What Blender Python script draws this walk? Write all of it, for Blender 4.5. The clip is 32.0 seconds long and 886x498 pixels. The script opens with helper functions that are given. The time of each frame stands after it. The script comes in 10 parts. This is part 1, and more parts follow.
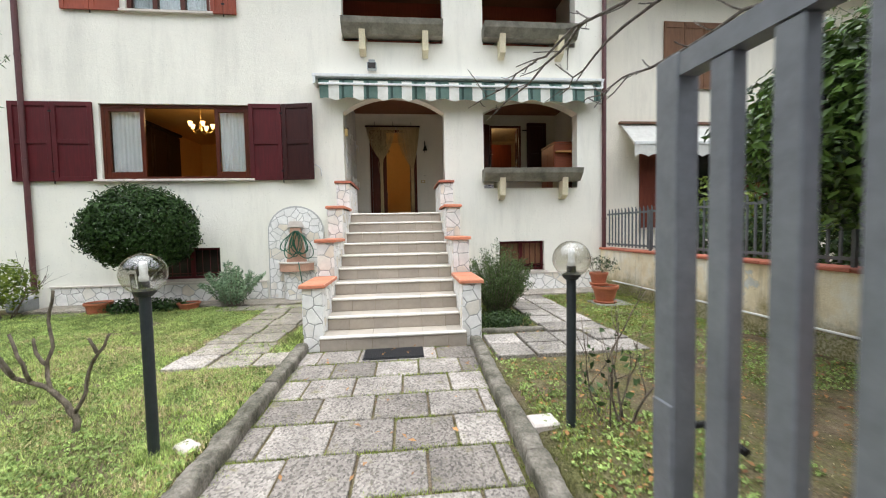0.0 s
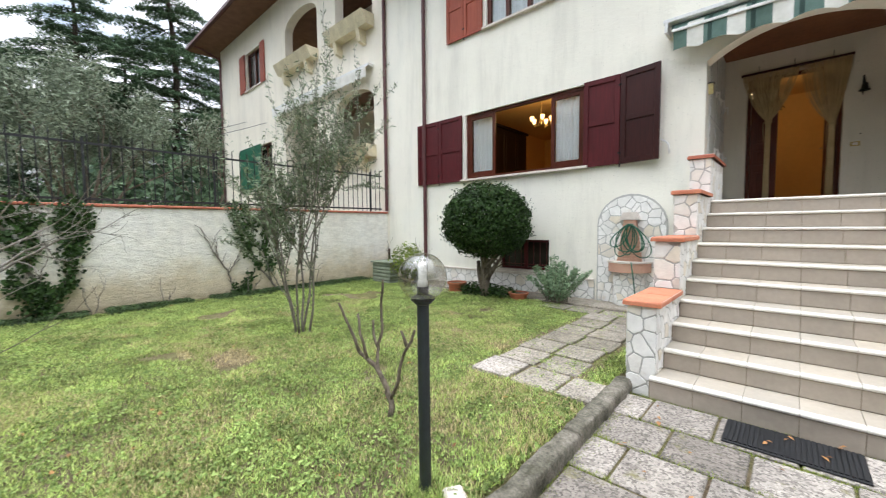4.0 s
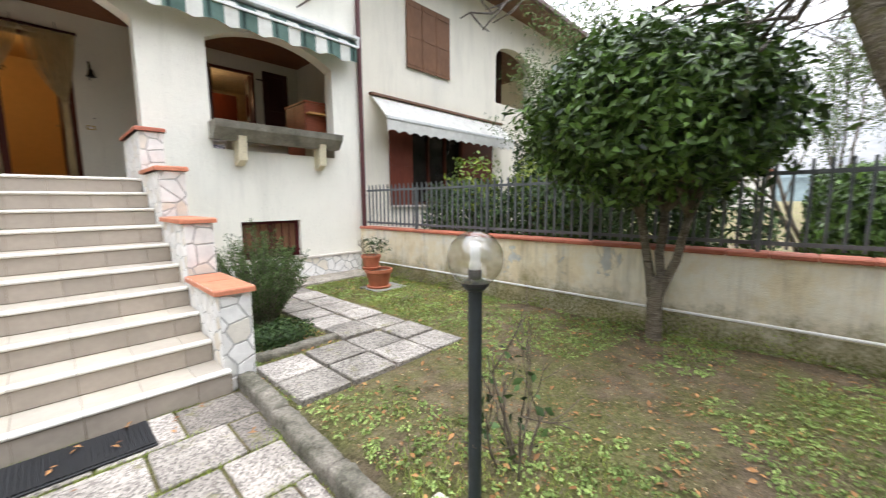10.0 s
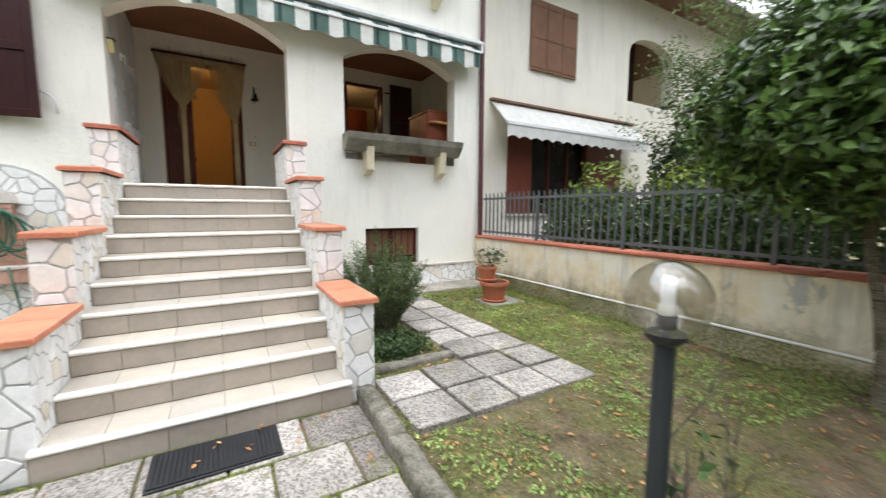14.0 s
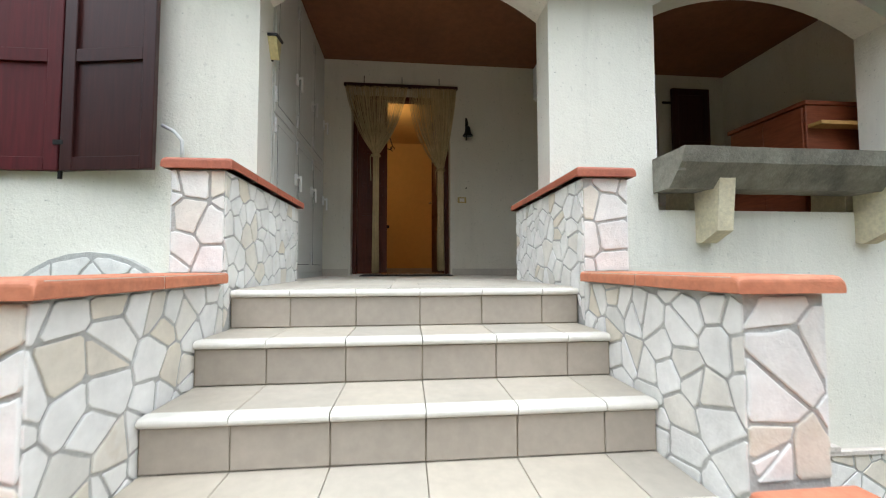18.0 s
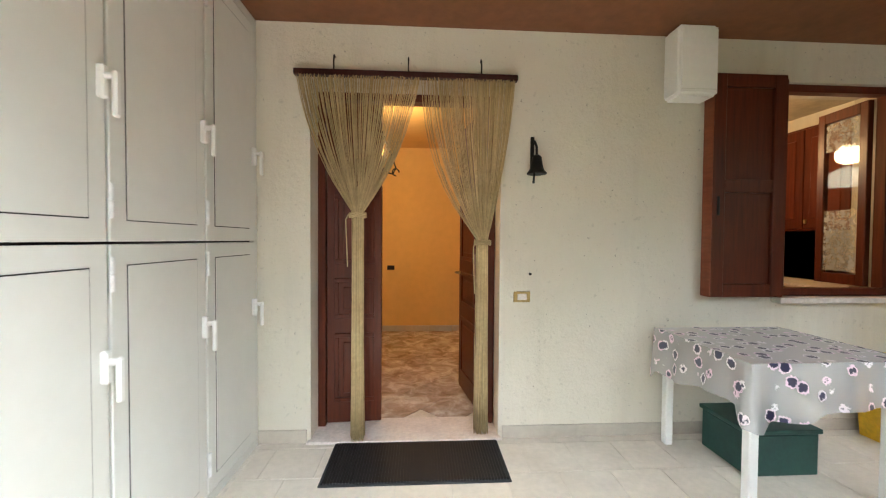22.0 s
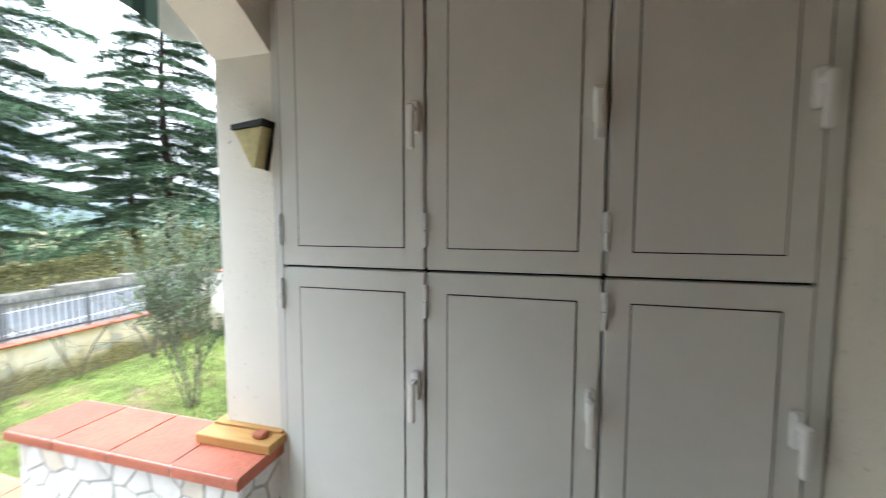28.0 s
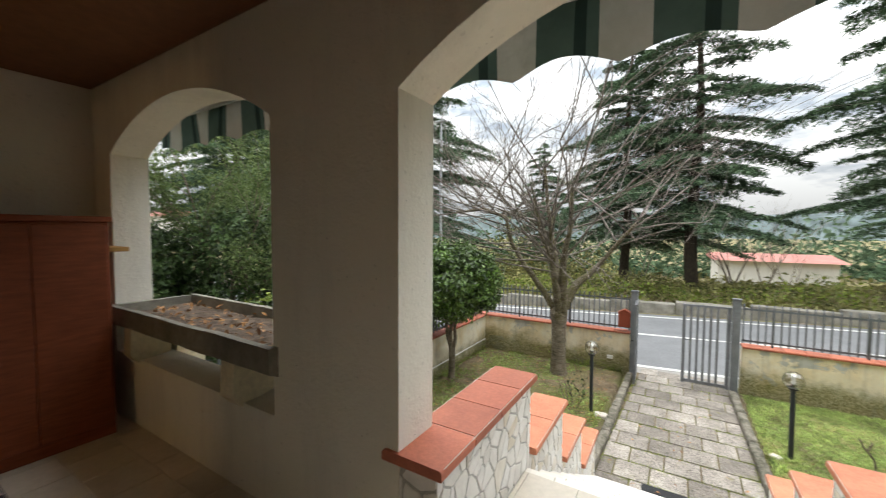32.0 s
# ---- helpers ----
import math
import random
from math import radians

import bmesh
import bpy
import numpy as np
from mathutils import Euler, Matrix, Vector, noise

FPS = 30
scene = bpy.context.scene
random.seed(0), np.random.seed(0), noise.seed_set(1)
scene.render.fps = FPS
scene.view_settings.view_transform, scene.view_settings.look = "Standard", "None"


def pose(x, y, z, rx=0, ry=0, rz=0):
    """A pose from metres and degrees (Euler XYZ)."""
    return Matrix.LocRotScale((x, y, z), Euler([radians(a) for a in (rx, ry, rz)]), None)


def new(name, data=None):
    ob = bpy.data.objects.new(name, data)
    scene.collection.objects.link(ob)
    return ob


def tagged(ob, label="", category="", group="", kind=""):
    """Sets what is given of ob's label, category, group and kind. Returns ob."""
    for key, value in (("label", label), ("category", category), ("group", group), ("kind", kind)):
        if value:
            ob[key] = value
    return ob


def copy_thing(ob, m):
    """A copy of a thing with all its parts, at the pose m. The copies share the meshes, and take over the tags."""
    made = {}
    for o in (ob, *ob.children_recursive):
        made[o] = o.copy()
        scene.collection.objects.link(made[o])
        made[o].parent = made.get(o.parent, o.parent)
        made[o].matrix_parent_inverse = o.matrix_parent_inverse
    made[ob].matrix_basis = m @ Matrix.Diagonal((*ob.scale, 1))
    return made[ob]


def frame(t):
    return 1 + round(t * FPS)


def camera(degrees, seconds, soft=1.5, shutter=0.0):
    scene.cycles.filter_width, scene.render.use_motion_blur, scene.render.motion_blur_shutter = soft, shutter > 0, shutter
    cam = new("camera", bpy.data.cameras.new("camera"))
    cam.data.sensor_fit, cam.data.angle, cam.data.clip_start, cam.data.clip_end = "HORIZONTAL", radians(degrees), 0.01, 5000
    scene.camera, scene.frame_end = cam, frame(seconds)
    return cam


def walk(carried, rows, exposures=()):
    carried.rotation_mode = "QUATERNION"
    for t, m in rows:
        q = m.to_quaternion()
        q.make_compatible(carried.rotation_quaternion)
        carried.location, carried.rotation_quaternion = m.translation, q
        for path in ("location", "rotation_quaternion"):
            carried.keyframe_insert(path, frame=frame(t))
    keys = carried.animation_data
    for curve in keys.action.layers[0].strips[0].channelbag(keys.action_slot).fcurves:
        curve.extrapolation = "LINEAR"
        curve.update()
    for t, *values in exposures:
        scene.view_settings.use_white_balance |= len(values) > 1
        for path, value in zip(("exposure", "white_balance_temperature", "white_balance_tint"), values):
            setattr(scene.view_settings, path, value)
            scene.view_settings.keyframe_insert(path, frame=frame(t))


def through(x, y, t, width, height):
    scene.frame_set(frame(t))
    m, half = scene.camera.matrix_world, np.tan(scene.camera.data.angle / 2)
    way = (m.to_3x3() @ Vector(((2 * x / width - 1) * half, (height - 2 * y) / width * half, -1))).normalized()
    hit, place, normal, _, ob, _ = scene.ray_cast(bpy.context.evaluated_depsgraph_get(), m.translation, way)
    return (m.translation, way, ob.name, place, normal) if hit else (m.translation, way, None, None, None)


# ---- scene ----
cam = camera(98.7, 32.0, soft=1.1, shutter=0.3)

# seconds, x, y, z, tilt, lean, heading
PATH = [
    (0, 0.154, -4.473, 1.385, 87.18, 1.13, -5.71),
    (0.5, 0.162, -4.080, 1.423, 87.36, 1.06, -3.26),
    (1, 0.169, -3.772, 1.450, 87.33, 0.90, 0.87),
    (1.5, 0.153, -3.472, 1.454, 87.53, 0.97, 1.84),
    (2, 0.096, -3.305, 1.445, 87.99, 0.95, 3.13),
    (2.5, 0.034, -3.283, 1.412, 88.61, 0.65, 17.75),
    (3, -0.008, -3.319, 1.419, 88.26, 0.44, 27.80),
    (3.5, -0.027, -3.356, 1.417, 87.29, 0.43, 35.67),
    (4, -0.045, -3.377, 1.416, 86.59, 0.47, 42.40),
    (4.5, -0.046, -3.411, 1.416, 85.72, 0.44, 49.38),
    (6.5, 0.028, -3.414, 1.435, 83.82, 1.18, 58.61),
    (7, -0.022, -3.395, 1.436, 83.39, 1.06, 48.21),
    (7.5, -0.068, -3.319, 1.418, 83.31, 0.87, 32.06),
    (8, -0.084, -3.239, 1.405, 83.19, 0.65, 17.78),
    (8.5, -0.092, -3.129, 1.401, 83.25, 0.50, 6.80),
    (9, -0.070, -3.078, 1.409, 83.22, 0.25, -7.57),
    (9.5, -0.062, -3.027, 1.400, 83.22, 0.18, -28.01),
    (10, -0.010, -3.059, 1.421, 82.93, 0.44, -46.29),
    (10.5, 0.057, -3.133, 1.435, 82.67, 0.91, -57.87),
    (11, 0.090, -3.126, 1.433, 82.70, 0.63, -71.50),
    (11.5, 0.088, -3.133, 1.426, 82.36, 0.59, -80.52),
    (12, 0.102, -3.090, 1.425, 82.06, 0.52, -81.97),
    (12.5, 0.118, -3.041, 1.428, 82.09, 0.48, -75.19),
    (13, 0.117, -2.980, 1.434, 82.24, 0.50, -62.16),
    (13.5, 0.111, -2.907, 1.435, 82.88, -0.03, -46.58),
    (14, 0.081, -2.683, 1.452, 84.01, -0.22, -30.11),
    (14.5, 0.095, -2.270, 1.442, 84.95, -0.09, -20.16),
    (15, 0.129, -1.730, 1.480, 86.56, -0.06, -11.15),
    (15.5, 0.114, -1.227, 1.518, 88.11, -0.14, -3.39),
    (17.5, 0.056, 0.599, 1.723, 92.31, 0.19, -4.56),
    (18, -0.021, 0.825, 1.831, 92.69, 0.13, -5.37),
    (18.5, -0.038, 1.093, 1.986, 92.24, 0.12, -6.58),
    (19, -0.010, 1.392, 2.160, 91.53, -0.02, -5.54),
    (19.5, -0.020, 1.672, 2.314, 91.30, 0.04, -6.50),
    (20, -0.075, 1.985, 2.464, 91.10, 0.10, -6.85),
    (20.5, -0.094, 2.270, 2.617, 90.85, 0.15, -7.00),
    (21, -0.095, 2.522, 2.768, 90.25, 0.00, -4.90),
    (21.5, -0.075, 2.768, 2.905, 90.10, 0.00, -3.75),
    (22, -0.006, 3.032, 3.030, 88.60, -0.40, -3.31),
    (22.5, 0.032, 3.247, 3.142, 88.10, -0.36, -5.44),
    (23, 0.132, 3.453, 3.184, 87.65, -0.20, -11.28),
    (23.5, 0.189, 3.671, 3.214, 87.01, -0.30, -11.48),
    (24, 0.230, 3.907, 3.236, 86.40, -0.12, -4.78),
    (24.5, 0.398, 4.098, 3.214, 86.75, 0.58, 4.62),
    (26.5, 0.587, 4.516, 3.181, 86.87, -0.27, 54.42),
    (27, 0.474, 4.600, 3.163, 86.53, -0.43, 71.00),
    (27.5, 0.333, 4.697, 3.168, 86.42, -0.32, 83.81),
    (28, 0.203, 4.725, 3.176, 86.01, -0.11, 105.01),
    (28.5, 0.114, 4.717, 3.184, 85.48, 0.16, 121.82),
    (29, 0.053, 4.713, 3.201, 85.91, 0.36, 132.79),
    (29.5, -0.037, 4.748, 3.177, 86.33, 0.60, 152.11),
    (30, -0.008, 4.800, 3.192, 86.47, 0.40, 170.14),
    (30.5, 0.060, 4.780, 3.189, 86.62, -0.00, 181.35),
    (31, 0.077, 4.807, 3.199, 86.88, -0.00, 188.73),
    (31.5, 0.104, 4.838, 3.198, 87.11, -0.40, 199.80),
    (32, 0.058, 4.945, 3.241, 87.05, -0.30, 211.46),
]
walk(cam, [(t, pose(*p)) for t, *p in PATH], exposures=[(0, 1.3, 6250, 10), (8.5, 1.3, 6150, 10), (10.2, 1.6, 6250, 12), (12, 2.08, 6300, 12), (13, 1.85, 6250, 12), (14.2, 1.4, 6150, 10), (15.5, 1.35, 6050, 8), (18, 1.38, 6000, 6), (20, 1.7, 6050, 6), (21, 2.5, 6350, 7), (22.5, 3.65, 5850, 6), (24.5, 3.75, 5400, 8), (27.2, 3.5, 5600, 8), (28, 2.4, 5750, 6), (28.6, 2.05, 5900, 7), (29.3, 1.7, 6050, 7), (30, 1.4, 6250, 8), (30.5, 1.25, 6450, 8), (32, 1.28, 6600, 7)])

# ---- light: overcast afternoon ----
world = bpy.data.worlds.new("world")
scene.world = world
world.use_nodes = True
SUN_EL, SUN_ROT = 84.0, 190.0
wn = world.node_tree.nodes
wl = world.node_tree.links
sky = wn.new("ShaderNodeTexSky")
sky.sky_type = "NISHITA"
sky.sun_disc = False
sky.sun_elevation = radians(SUN_EL)
sky.sun_rotation = radians(SUN_ROT)
sky.dust_density = 4.0
sky.air_density = 1.2
# clouds over the sky, by direction
tc = wn.new("ShaderNodeTexCoord")
stretch = wn.new("ShaderNodeMapping")
stretch.inputs["Scale"].default_value = (1.0, 1.0, 2.6)
cl = wn.new("ShaderNodeTexNoise")
cl.inputs["Scale"].default_value = 4.2
cl.inputs["Detail"].default_value = 7.0
cl.inputs["Roughness"].default_value = 0.62
cr = wn.new("ShaderNodeValToRGB")
cr.color_ramp.elements[0].position = 0.22
cr.color_ramp.elements[1].position = 0.36
cc = wn.new("ShaderNodeValToRGB")
cc.color_ramp.elements[0].position = 0.36
cc.color_ramp.elements[0].color = (4.0, 4.6, 5.4, 1)
cc.color_ramp.elements[1].position = 0.54
cc.color_ramp.elements[1].color = (10.2, 10.3, 10.5, 1)
mix = wn.new("ShaderNodeMixRGB")
wl.new(tc.outputs["Generated"], stretch.inputs["Vector"])
wl.new(stretch.outputs["Vector"], cl.inputs["Vector"])
wl.new(cl.outputs["Fac"], cr.inputs["Fac"])
wl.new(cl.outputs["Fac"], cc.inputs["Fac"])
wl.new(cr.outputs["Color"], mix.inputs["Fac"])
wl.new(sky.outputs["Color"], mix.inputs["Color1"])
wl.new(cc.outputs["Color"], mix.inputs["Color2"])
bg = wn["Background"]
# an overcast sky is brightest overhead and dims towards the horizon
up = wn.new("ShaderNodeSeparateXYZ")
dim = wn.new("ShaderNodeMapRange")
dim.inputs["To Min"].default_value = 0.20
dim.inputs["To Max"].default_value = 1.52
wl.new(tc.outputs["Generated"], up.inputs["Vector"])
wl.new(up.outputs["Z"], dim.inputs["Value"])
fade = wn.new("ShaderNodeVectorMath")
fade.operation = "SCALE"
wl.new(mix.outputs["Color"], fade.inputs[0])
wl.new(dim.outputs["Result"], fade.inputs["Scale"])
wl.new(fade.outputs["Vector"], bg.inputs["Color"])
bg.inputs["Strength"].default_value = 0.12

sun_data = bpy.data.lights.new("sun", "SUN")
sun_data.energy = 0.7
sun_data.angle = radians(60)
sun_data.color = (1.0, 0.96, 0.9)
sun = new("sun", sun_data)
sun.rotation_euler = (radians(90 - SUN_EL), 0, radians(180 - SUN_ROT))
tagged(sun, kind="structure")


def lamp(x, y, z, watts, colour, size=0.04):
    d = bpy.data.lights.new("bulb", "POINT")
    d.energy, d.color, d.shadow_soft_size = watts, colour, size
    ob = new("bulb", d)
    ob.location = (x, y, z)
    return ob


WARM = (1.0, 0.66, 0.30)
lamp(-4.35, 4.7, 3.95, 11, WARM, 0.12)      # sitting room chandelier
lamp(-0.41, 6.69, 4.0, 5.2, (1.0, 0.70, 0.36), 0.06)      # hall lantern
lamp(2.55, 6.8, 3.9, 4.5, (1.0, 0.60, 0.26), 0.1)  # kitchen lamp
# ---- materials ----
def rgba(c):
    return (c[0], c[1], c[2], 1.0)


class Nodes:
    def __init__(self, name):
        self.mat = bpy.data.materials.new(name)
        self.mat.use_nodes = True
        self.n, self.l = self.mat.node_tree.nodes, self.mat.node_tree.links
        self.bsdf = self.n["Principled BSDF"]
        self.pos = self.n.new("ShaderNodeNewGeometry").outputs["Position"]

    def noise(self, scale, detail=4.0, rough=0.55, stretch=None, vec=None, distort=0.0):
        v = vec or self.pos
        if stretch:
            m = self.n.new("ShaderNodeMapping")
            m.inputs["Scale"].default_value = stretch
            self.l.new(v, m.inputs["Vector"])
            v = m.outputs["Vector"]
        t = self.n.new("ShaderNodeTexNoise")
        t.inputs["Scale"].default_value = scale
        t.inputs["Detail"].default_value = detail
        t.inputs["Roughness"].default_value = rough
        t.inputs["Distortion"].default_value = distort
        self.l.new(v, t.inputs["Vector"])
        return t.outputs["Fac"]

    def cells(self, scale, feature="F1", out="Distance", stretch=None, vec=None):
        v = vec or self.pos
        if stretch:
            m = self.n.new("ShaderNodeMapping")
            m.inputs["Scale"].default_value = stretch
            self.l.new(v, m.inputs["Vector"])
            v = m.outputs["Vector"]
        t = self.n.new("ShaderNodeTexVoronoi")
        t.feature = feature
        t.inputs["Scale"].default_value = scale
        self.l.new(v, t.inputs["Vector"])
        return t.outputs[out]

    def ramp(self, fac, stops):
        r = self.n.new("ShaderNodeValToRGB")
        e = r.color_ramp.elements
        while len(e) < len(stops):
            e.new(0.5)
        for el, (p, c) in zip(e, stops):
            el.position = p
            el.color = rgba(c) if not isinstance(c, (int, float)) else (c, c, c, 1)
        self.l.new(fac, r.inputs["Fac"])
        return r.outputs["Color"]

    def blend(self, fac, a, b, how="MIX"):
        m = self.n.new("ShaderNodeMixRGB")
        m.blend_type = how
        for v, key in ((fac, "Fac"), (a, "Color1"), (b, "Color2")):
            if isinstance(v, (int, float)):
                m.inputs[key].default_value = v if key == "Fac" else (v, v, v, 1)
            elif isinstance(v, tuple):
                m.inputs[key].default_value = rgba(v)
            else:
                self.l.new(v, m.inputs[key])
        return m.outputs["Color"]

    def maths(self, op, a, b=0.0, clamp=False):
        m = self.n.new("ShaderNodeMath")
        m.operation = op
        m.use_clamp = clamp
        for i, v in enumerate((a, b)):
            if isinstance(v, (int, float)):
                m.inputs[i].default_value = v
            else:
                self.l.new(v, m.inputs[i])
        return m.outputs["Value"]

    def axis(self, key, vec=None):
        s = self.n.new("ShaderNodeSeparateXYZ")
        self.l.new(vec or self.pos, s.inputs["Vector"])
        return s.outputs[key]

    def random(self):
        return self.n.new("ShaderNodeObjectInfo").outputs["Random"]

    def island(self):
        return self.n.new("ShaderNodeNewGeometry").outputs["Random Per Island"]

    def done(self, colour, rough=0.6, bump=None, strength=0.3, dist=0.01, metal=0.0, spec=0.5):
        b = self.bsdf
        if isinstance(colour, tuple):
            b.inputs["Base Color"].default_value = rgba(colour)
        else:
            self.l.new(colour, b.inputs["Base Color"])
        if isinstance(rough, (int, float)):
            b.inputs["Roughness"].default_value = rough
        else:
            self.l.new(rough, b.inputs["Roughness"])
        b.inputs["Metallic"].default_value = metal
        b.inputs["Specular IOR Level"].default_value = spec
        if bump is not None:
            u = self.n.new("ShaderNodeBump")
            u.inputs["Strength"].default_value = strength
            u.inputs["Distance"].default_value = dist
            self.l.new(bump, u.inputs["Height"])
            self.l.new(u.outputs["Normal"], b.inputs["Normal"])
        return self.mat


def plain(name, c1, c2=None, scale=6.0, rough=0.6, bump=60.0, strength=0.15, metal=0.0, vary=0.0, stretch=None, spec=0.5, isle=0.0, mott=1.0):
    """Two tones at two scales, fine relief, and a little change from piece to piece."""
    k = Nodes(name)
    c2 = c2 or tuple(v * 0.78 for v in c1)
    col = k.ramp(k.noise(scale, 5, 0.6, stretch), [(0.32, c2), (0.68, c1)])
    fine = k.ramp(k.noise(scale * 9, 3, 0.6, stretch), [(0.3, 1 - 0.14 * mott), (0.7, 1 + 0.08 * mott)])
    col = k.blend(1.0, col, fine, "MULTIPLY")
    if vary:
        col = k.blend(1.0, col, k.ramp(k.random(), [(0.0, 1 - vary), (1.0, 1 + vary)]), "MULTIPLY")
    if isle:
        col = k.blend(1.0, col, k.ramp(k.island(), [(0.0, 1 - isle), (1.0, 1 + isle)]), "MULTIPLY")
    return k.done(col, rough, k.noise(bump, 3, 0.6, stretch), strength, 0.01, metal, spec)


def stucco_mat(name, base, grain=70.0, strength=0.5, dirt=0.5):
    k = Nodes(name)
    col = k.ramp(k.noise(0.6, 6, 0.6), [(0.3, tuple(v * 0.9 for v in base)), (0.7, base)])
    streak = k.ramp(k.noise(1.4, 6, 0.7, (1.5, 1.5, 0.22)), [(0.50, 1.0), (0.72, 1 - 0.22 * dirt)])
    col = k.blend(1.0, col, streak, "MULTIPLY")
    patch = k.ramp(k.noise(0.45, 4, 0.5), [(0.58, 0.0), (0.66, 1.0)])
    col = k.blend(k.maths("MULTIPLY", patch, 0.35 * dirt), col, tuple(v * 0.82 for v in (base[0] * 0.95, base[1], base[2] * 1.05)))
    speck = k.ramp(k.noise(30, 2, 0.5), [(0.66, 1.0), (0.76, 0.78)])
    fleck = k.ramp(k.noise(48, 1, 0.4), [(0.76, 1.0), (0.80, 0.35)])
    col = k.blend(0.55 * min(1.0, dirt * 2), col, k.blend(1.0, col, fleck, "MULTIPLY"))
    col = k.blend(0.6, col, k.blend(1.0, col, speck, "MULTIPLY"))
    h = k.maths("ADD", k.noise(grain, 3, 0.7), k.noise(grain * 0.3, 2, 0.5))
    return k.done(col, 0.9, h, strength, 0.012, spec=0.2)


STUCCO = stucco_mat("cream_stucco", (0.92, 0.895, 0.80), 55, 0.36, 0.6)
# cream stucco again, its colour lowered to deepen the shade behind the arches
STUCCO_IN = stucco_mat("darkened_porch_stucco", (0.70, 0.655, 0.55), 44, 0.34, 0.5)
STUCCO_N = stucco_mat("neighbour_stucco", (0.88, 0.83, 0.72), 75, 0.5, 0.6)
CEILING_BROWN = plain("brown_ceiling_paint", (0.22, 0.088, 0.037), (0.175, 0.07, 0.03), 1.5, 0.75, 60, 0.1)


def garden_wall_mat(name, ochre, flake, damp):
    k = Nodes(name)
    base = k.ramp(k.noise(1.2, 7, 0.68), [(0.30, (0.70, 0.58, 0.38)), (0.42, (0.86, 0.76, 0.56)), (0.53, (0.92, 0.88, 0.77)), (0.64, (0.90, 0.82, 0.66)), (0.76, (0.78, 0.62, 0.37))])
    base = k.blend(k.maths("MULTIPLY", k.ramp(k.noise(0.9, 5, 0.6), [(0.36, 0.0), (0.6, 1.0)]), ochre), base, (0.84, 0.65, 0.37))
    # paint flaked off in patches with hard edges, down to grey render
    edge = k.noise(1.5, 7, 0.62, distort=0.7)
    grey = k.ramp(edge, [(flake, 0.0), (flake + 0.007, 1.0)])
    tone = k.ramp(k.noise(5, 5, 0.6), [(0.3, (0.50, 0.49, 0.45)), (0.7, (0.70, 0.69, 0.65))])
    col = k.blend(grey, base, tone)
    rim = k.ramp(edge, [(flake - 0.015, 0.0), (flake - 0.003, 1.0), (flake + 0.005, 0.0)])
    col = k.blend(k.maths("MULTIPLY", rim, 0.4), col, (0.36, 0.27, 0.15))
    streak = k.ramp(k.noise(1.6, 6, 0.75, (2.4, 2.4, 0.22)), [(0.50, 1.0), (0.72, 0.62)])
    col = k.blend(1.0, col, streak, "MULTIPLY")
    # moss and damp that grow up from the soil, uneven
    h = k.maths("ADD", k.axis("Z"), k.maths("MULTIPLY", k.noise(2.2, 7, 0.72), -0.85))
    h = k.maths("ADD", h, 0.5 - damp)
    col = k.blend(k.maths("MULTIPLY", k.ramp(h, [(0.30, 1.0), (0.70, 0.0)]), 0.5), col, (0.34, 0.26, 0.115))
    moss = k.ramp(h, [(0.26, 1.0), (0.50, 0.0)])
    grain = k.ramp(k.noise(34, 4, 0.7), [(0.35, 0.35), (0.6, 1.0)])
    col = k.blend(k.maths("MULTIPLY", moss, k.maths("MULTIPLY", grain, 0.92)), col, (0.115, 0.115, 0.028))
    hh = k.maths("ADD", k.noise(55, 4, 0.7), k.maths("MULTIPLY", grey, -0.9))
    return k.done(col, 0.92, hh, 0.6, 0.012, spec=0.2)


GARDEN_WALL = garden_wall_mat("garden_wall_render", 0.15, 0.625, 0.0)
FRONT_WALL = garden_wall_mat("peeling_ochre_wall_render", 0.65, 0.575, 0.13)


def white_wall_mat():
    k = Nodes("white_wall_render")
    col = k.ramp(k.noise(0.8, 6, 0.65), [(0.3, (0.82, 0.78, 0.70)), (0.65, (0.92, 0.91, 0.86))])
    col = k.blend(1.0, col, k.ramp(k.noise(1.3, 6, 0.75, (2.0, 2.0, 0.3)), [(0.52, 1.0), (0.75, 0.84)]), "MULTIPLY")
    h = k.maths("ADD", k.axis("Z"), k.maths("MULTIPLY", k.noise(1.6, 6, 0.7), -1.5))
    h = k.maths("ADD", h, 0.6)
    col = k.blend(k.maths("MULTIPLY", k.ramp(h, [(0.20, 1.0), (0.80, 0.0)]), 0.65), col, (0.50, 0.38, 0.19))
    brush = k.ramp(k.noise(14, 5, 0.7, (1, 0.35, 1)), [(0.35, 0.86), (0.6, 1.03)])
    col = k.blend(1.0, col, brush, "MULTIPLY")
    h2 = k.maths("ADD", k.axis("Z"), k.maths("MULTIPLY", k.noise(4, 5, 0.7), -0.5))
    h2 = k.maths("ADD", h2, 0.5)
    col = k.blend(k.maths("MULTIPLY", k.ramp(h2, [(0.22, 1.0), (0.52, 0.0)]), 0.6), col, (0.22, 0.18, 0.09))
    return k.done(col, 0.92, k.noise(15, 6, 0.7, (1, 0.4, 1)), 1.0, 0.03, spec=0.2)


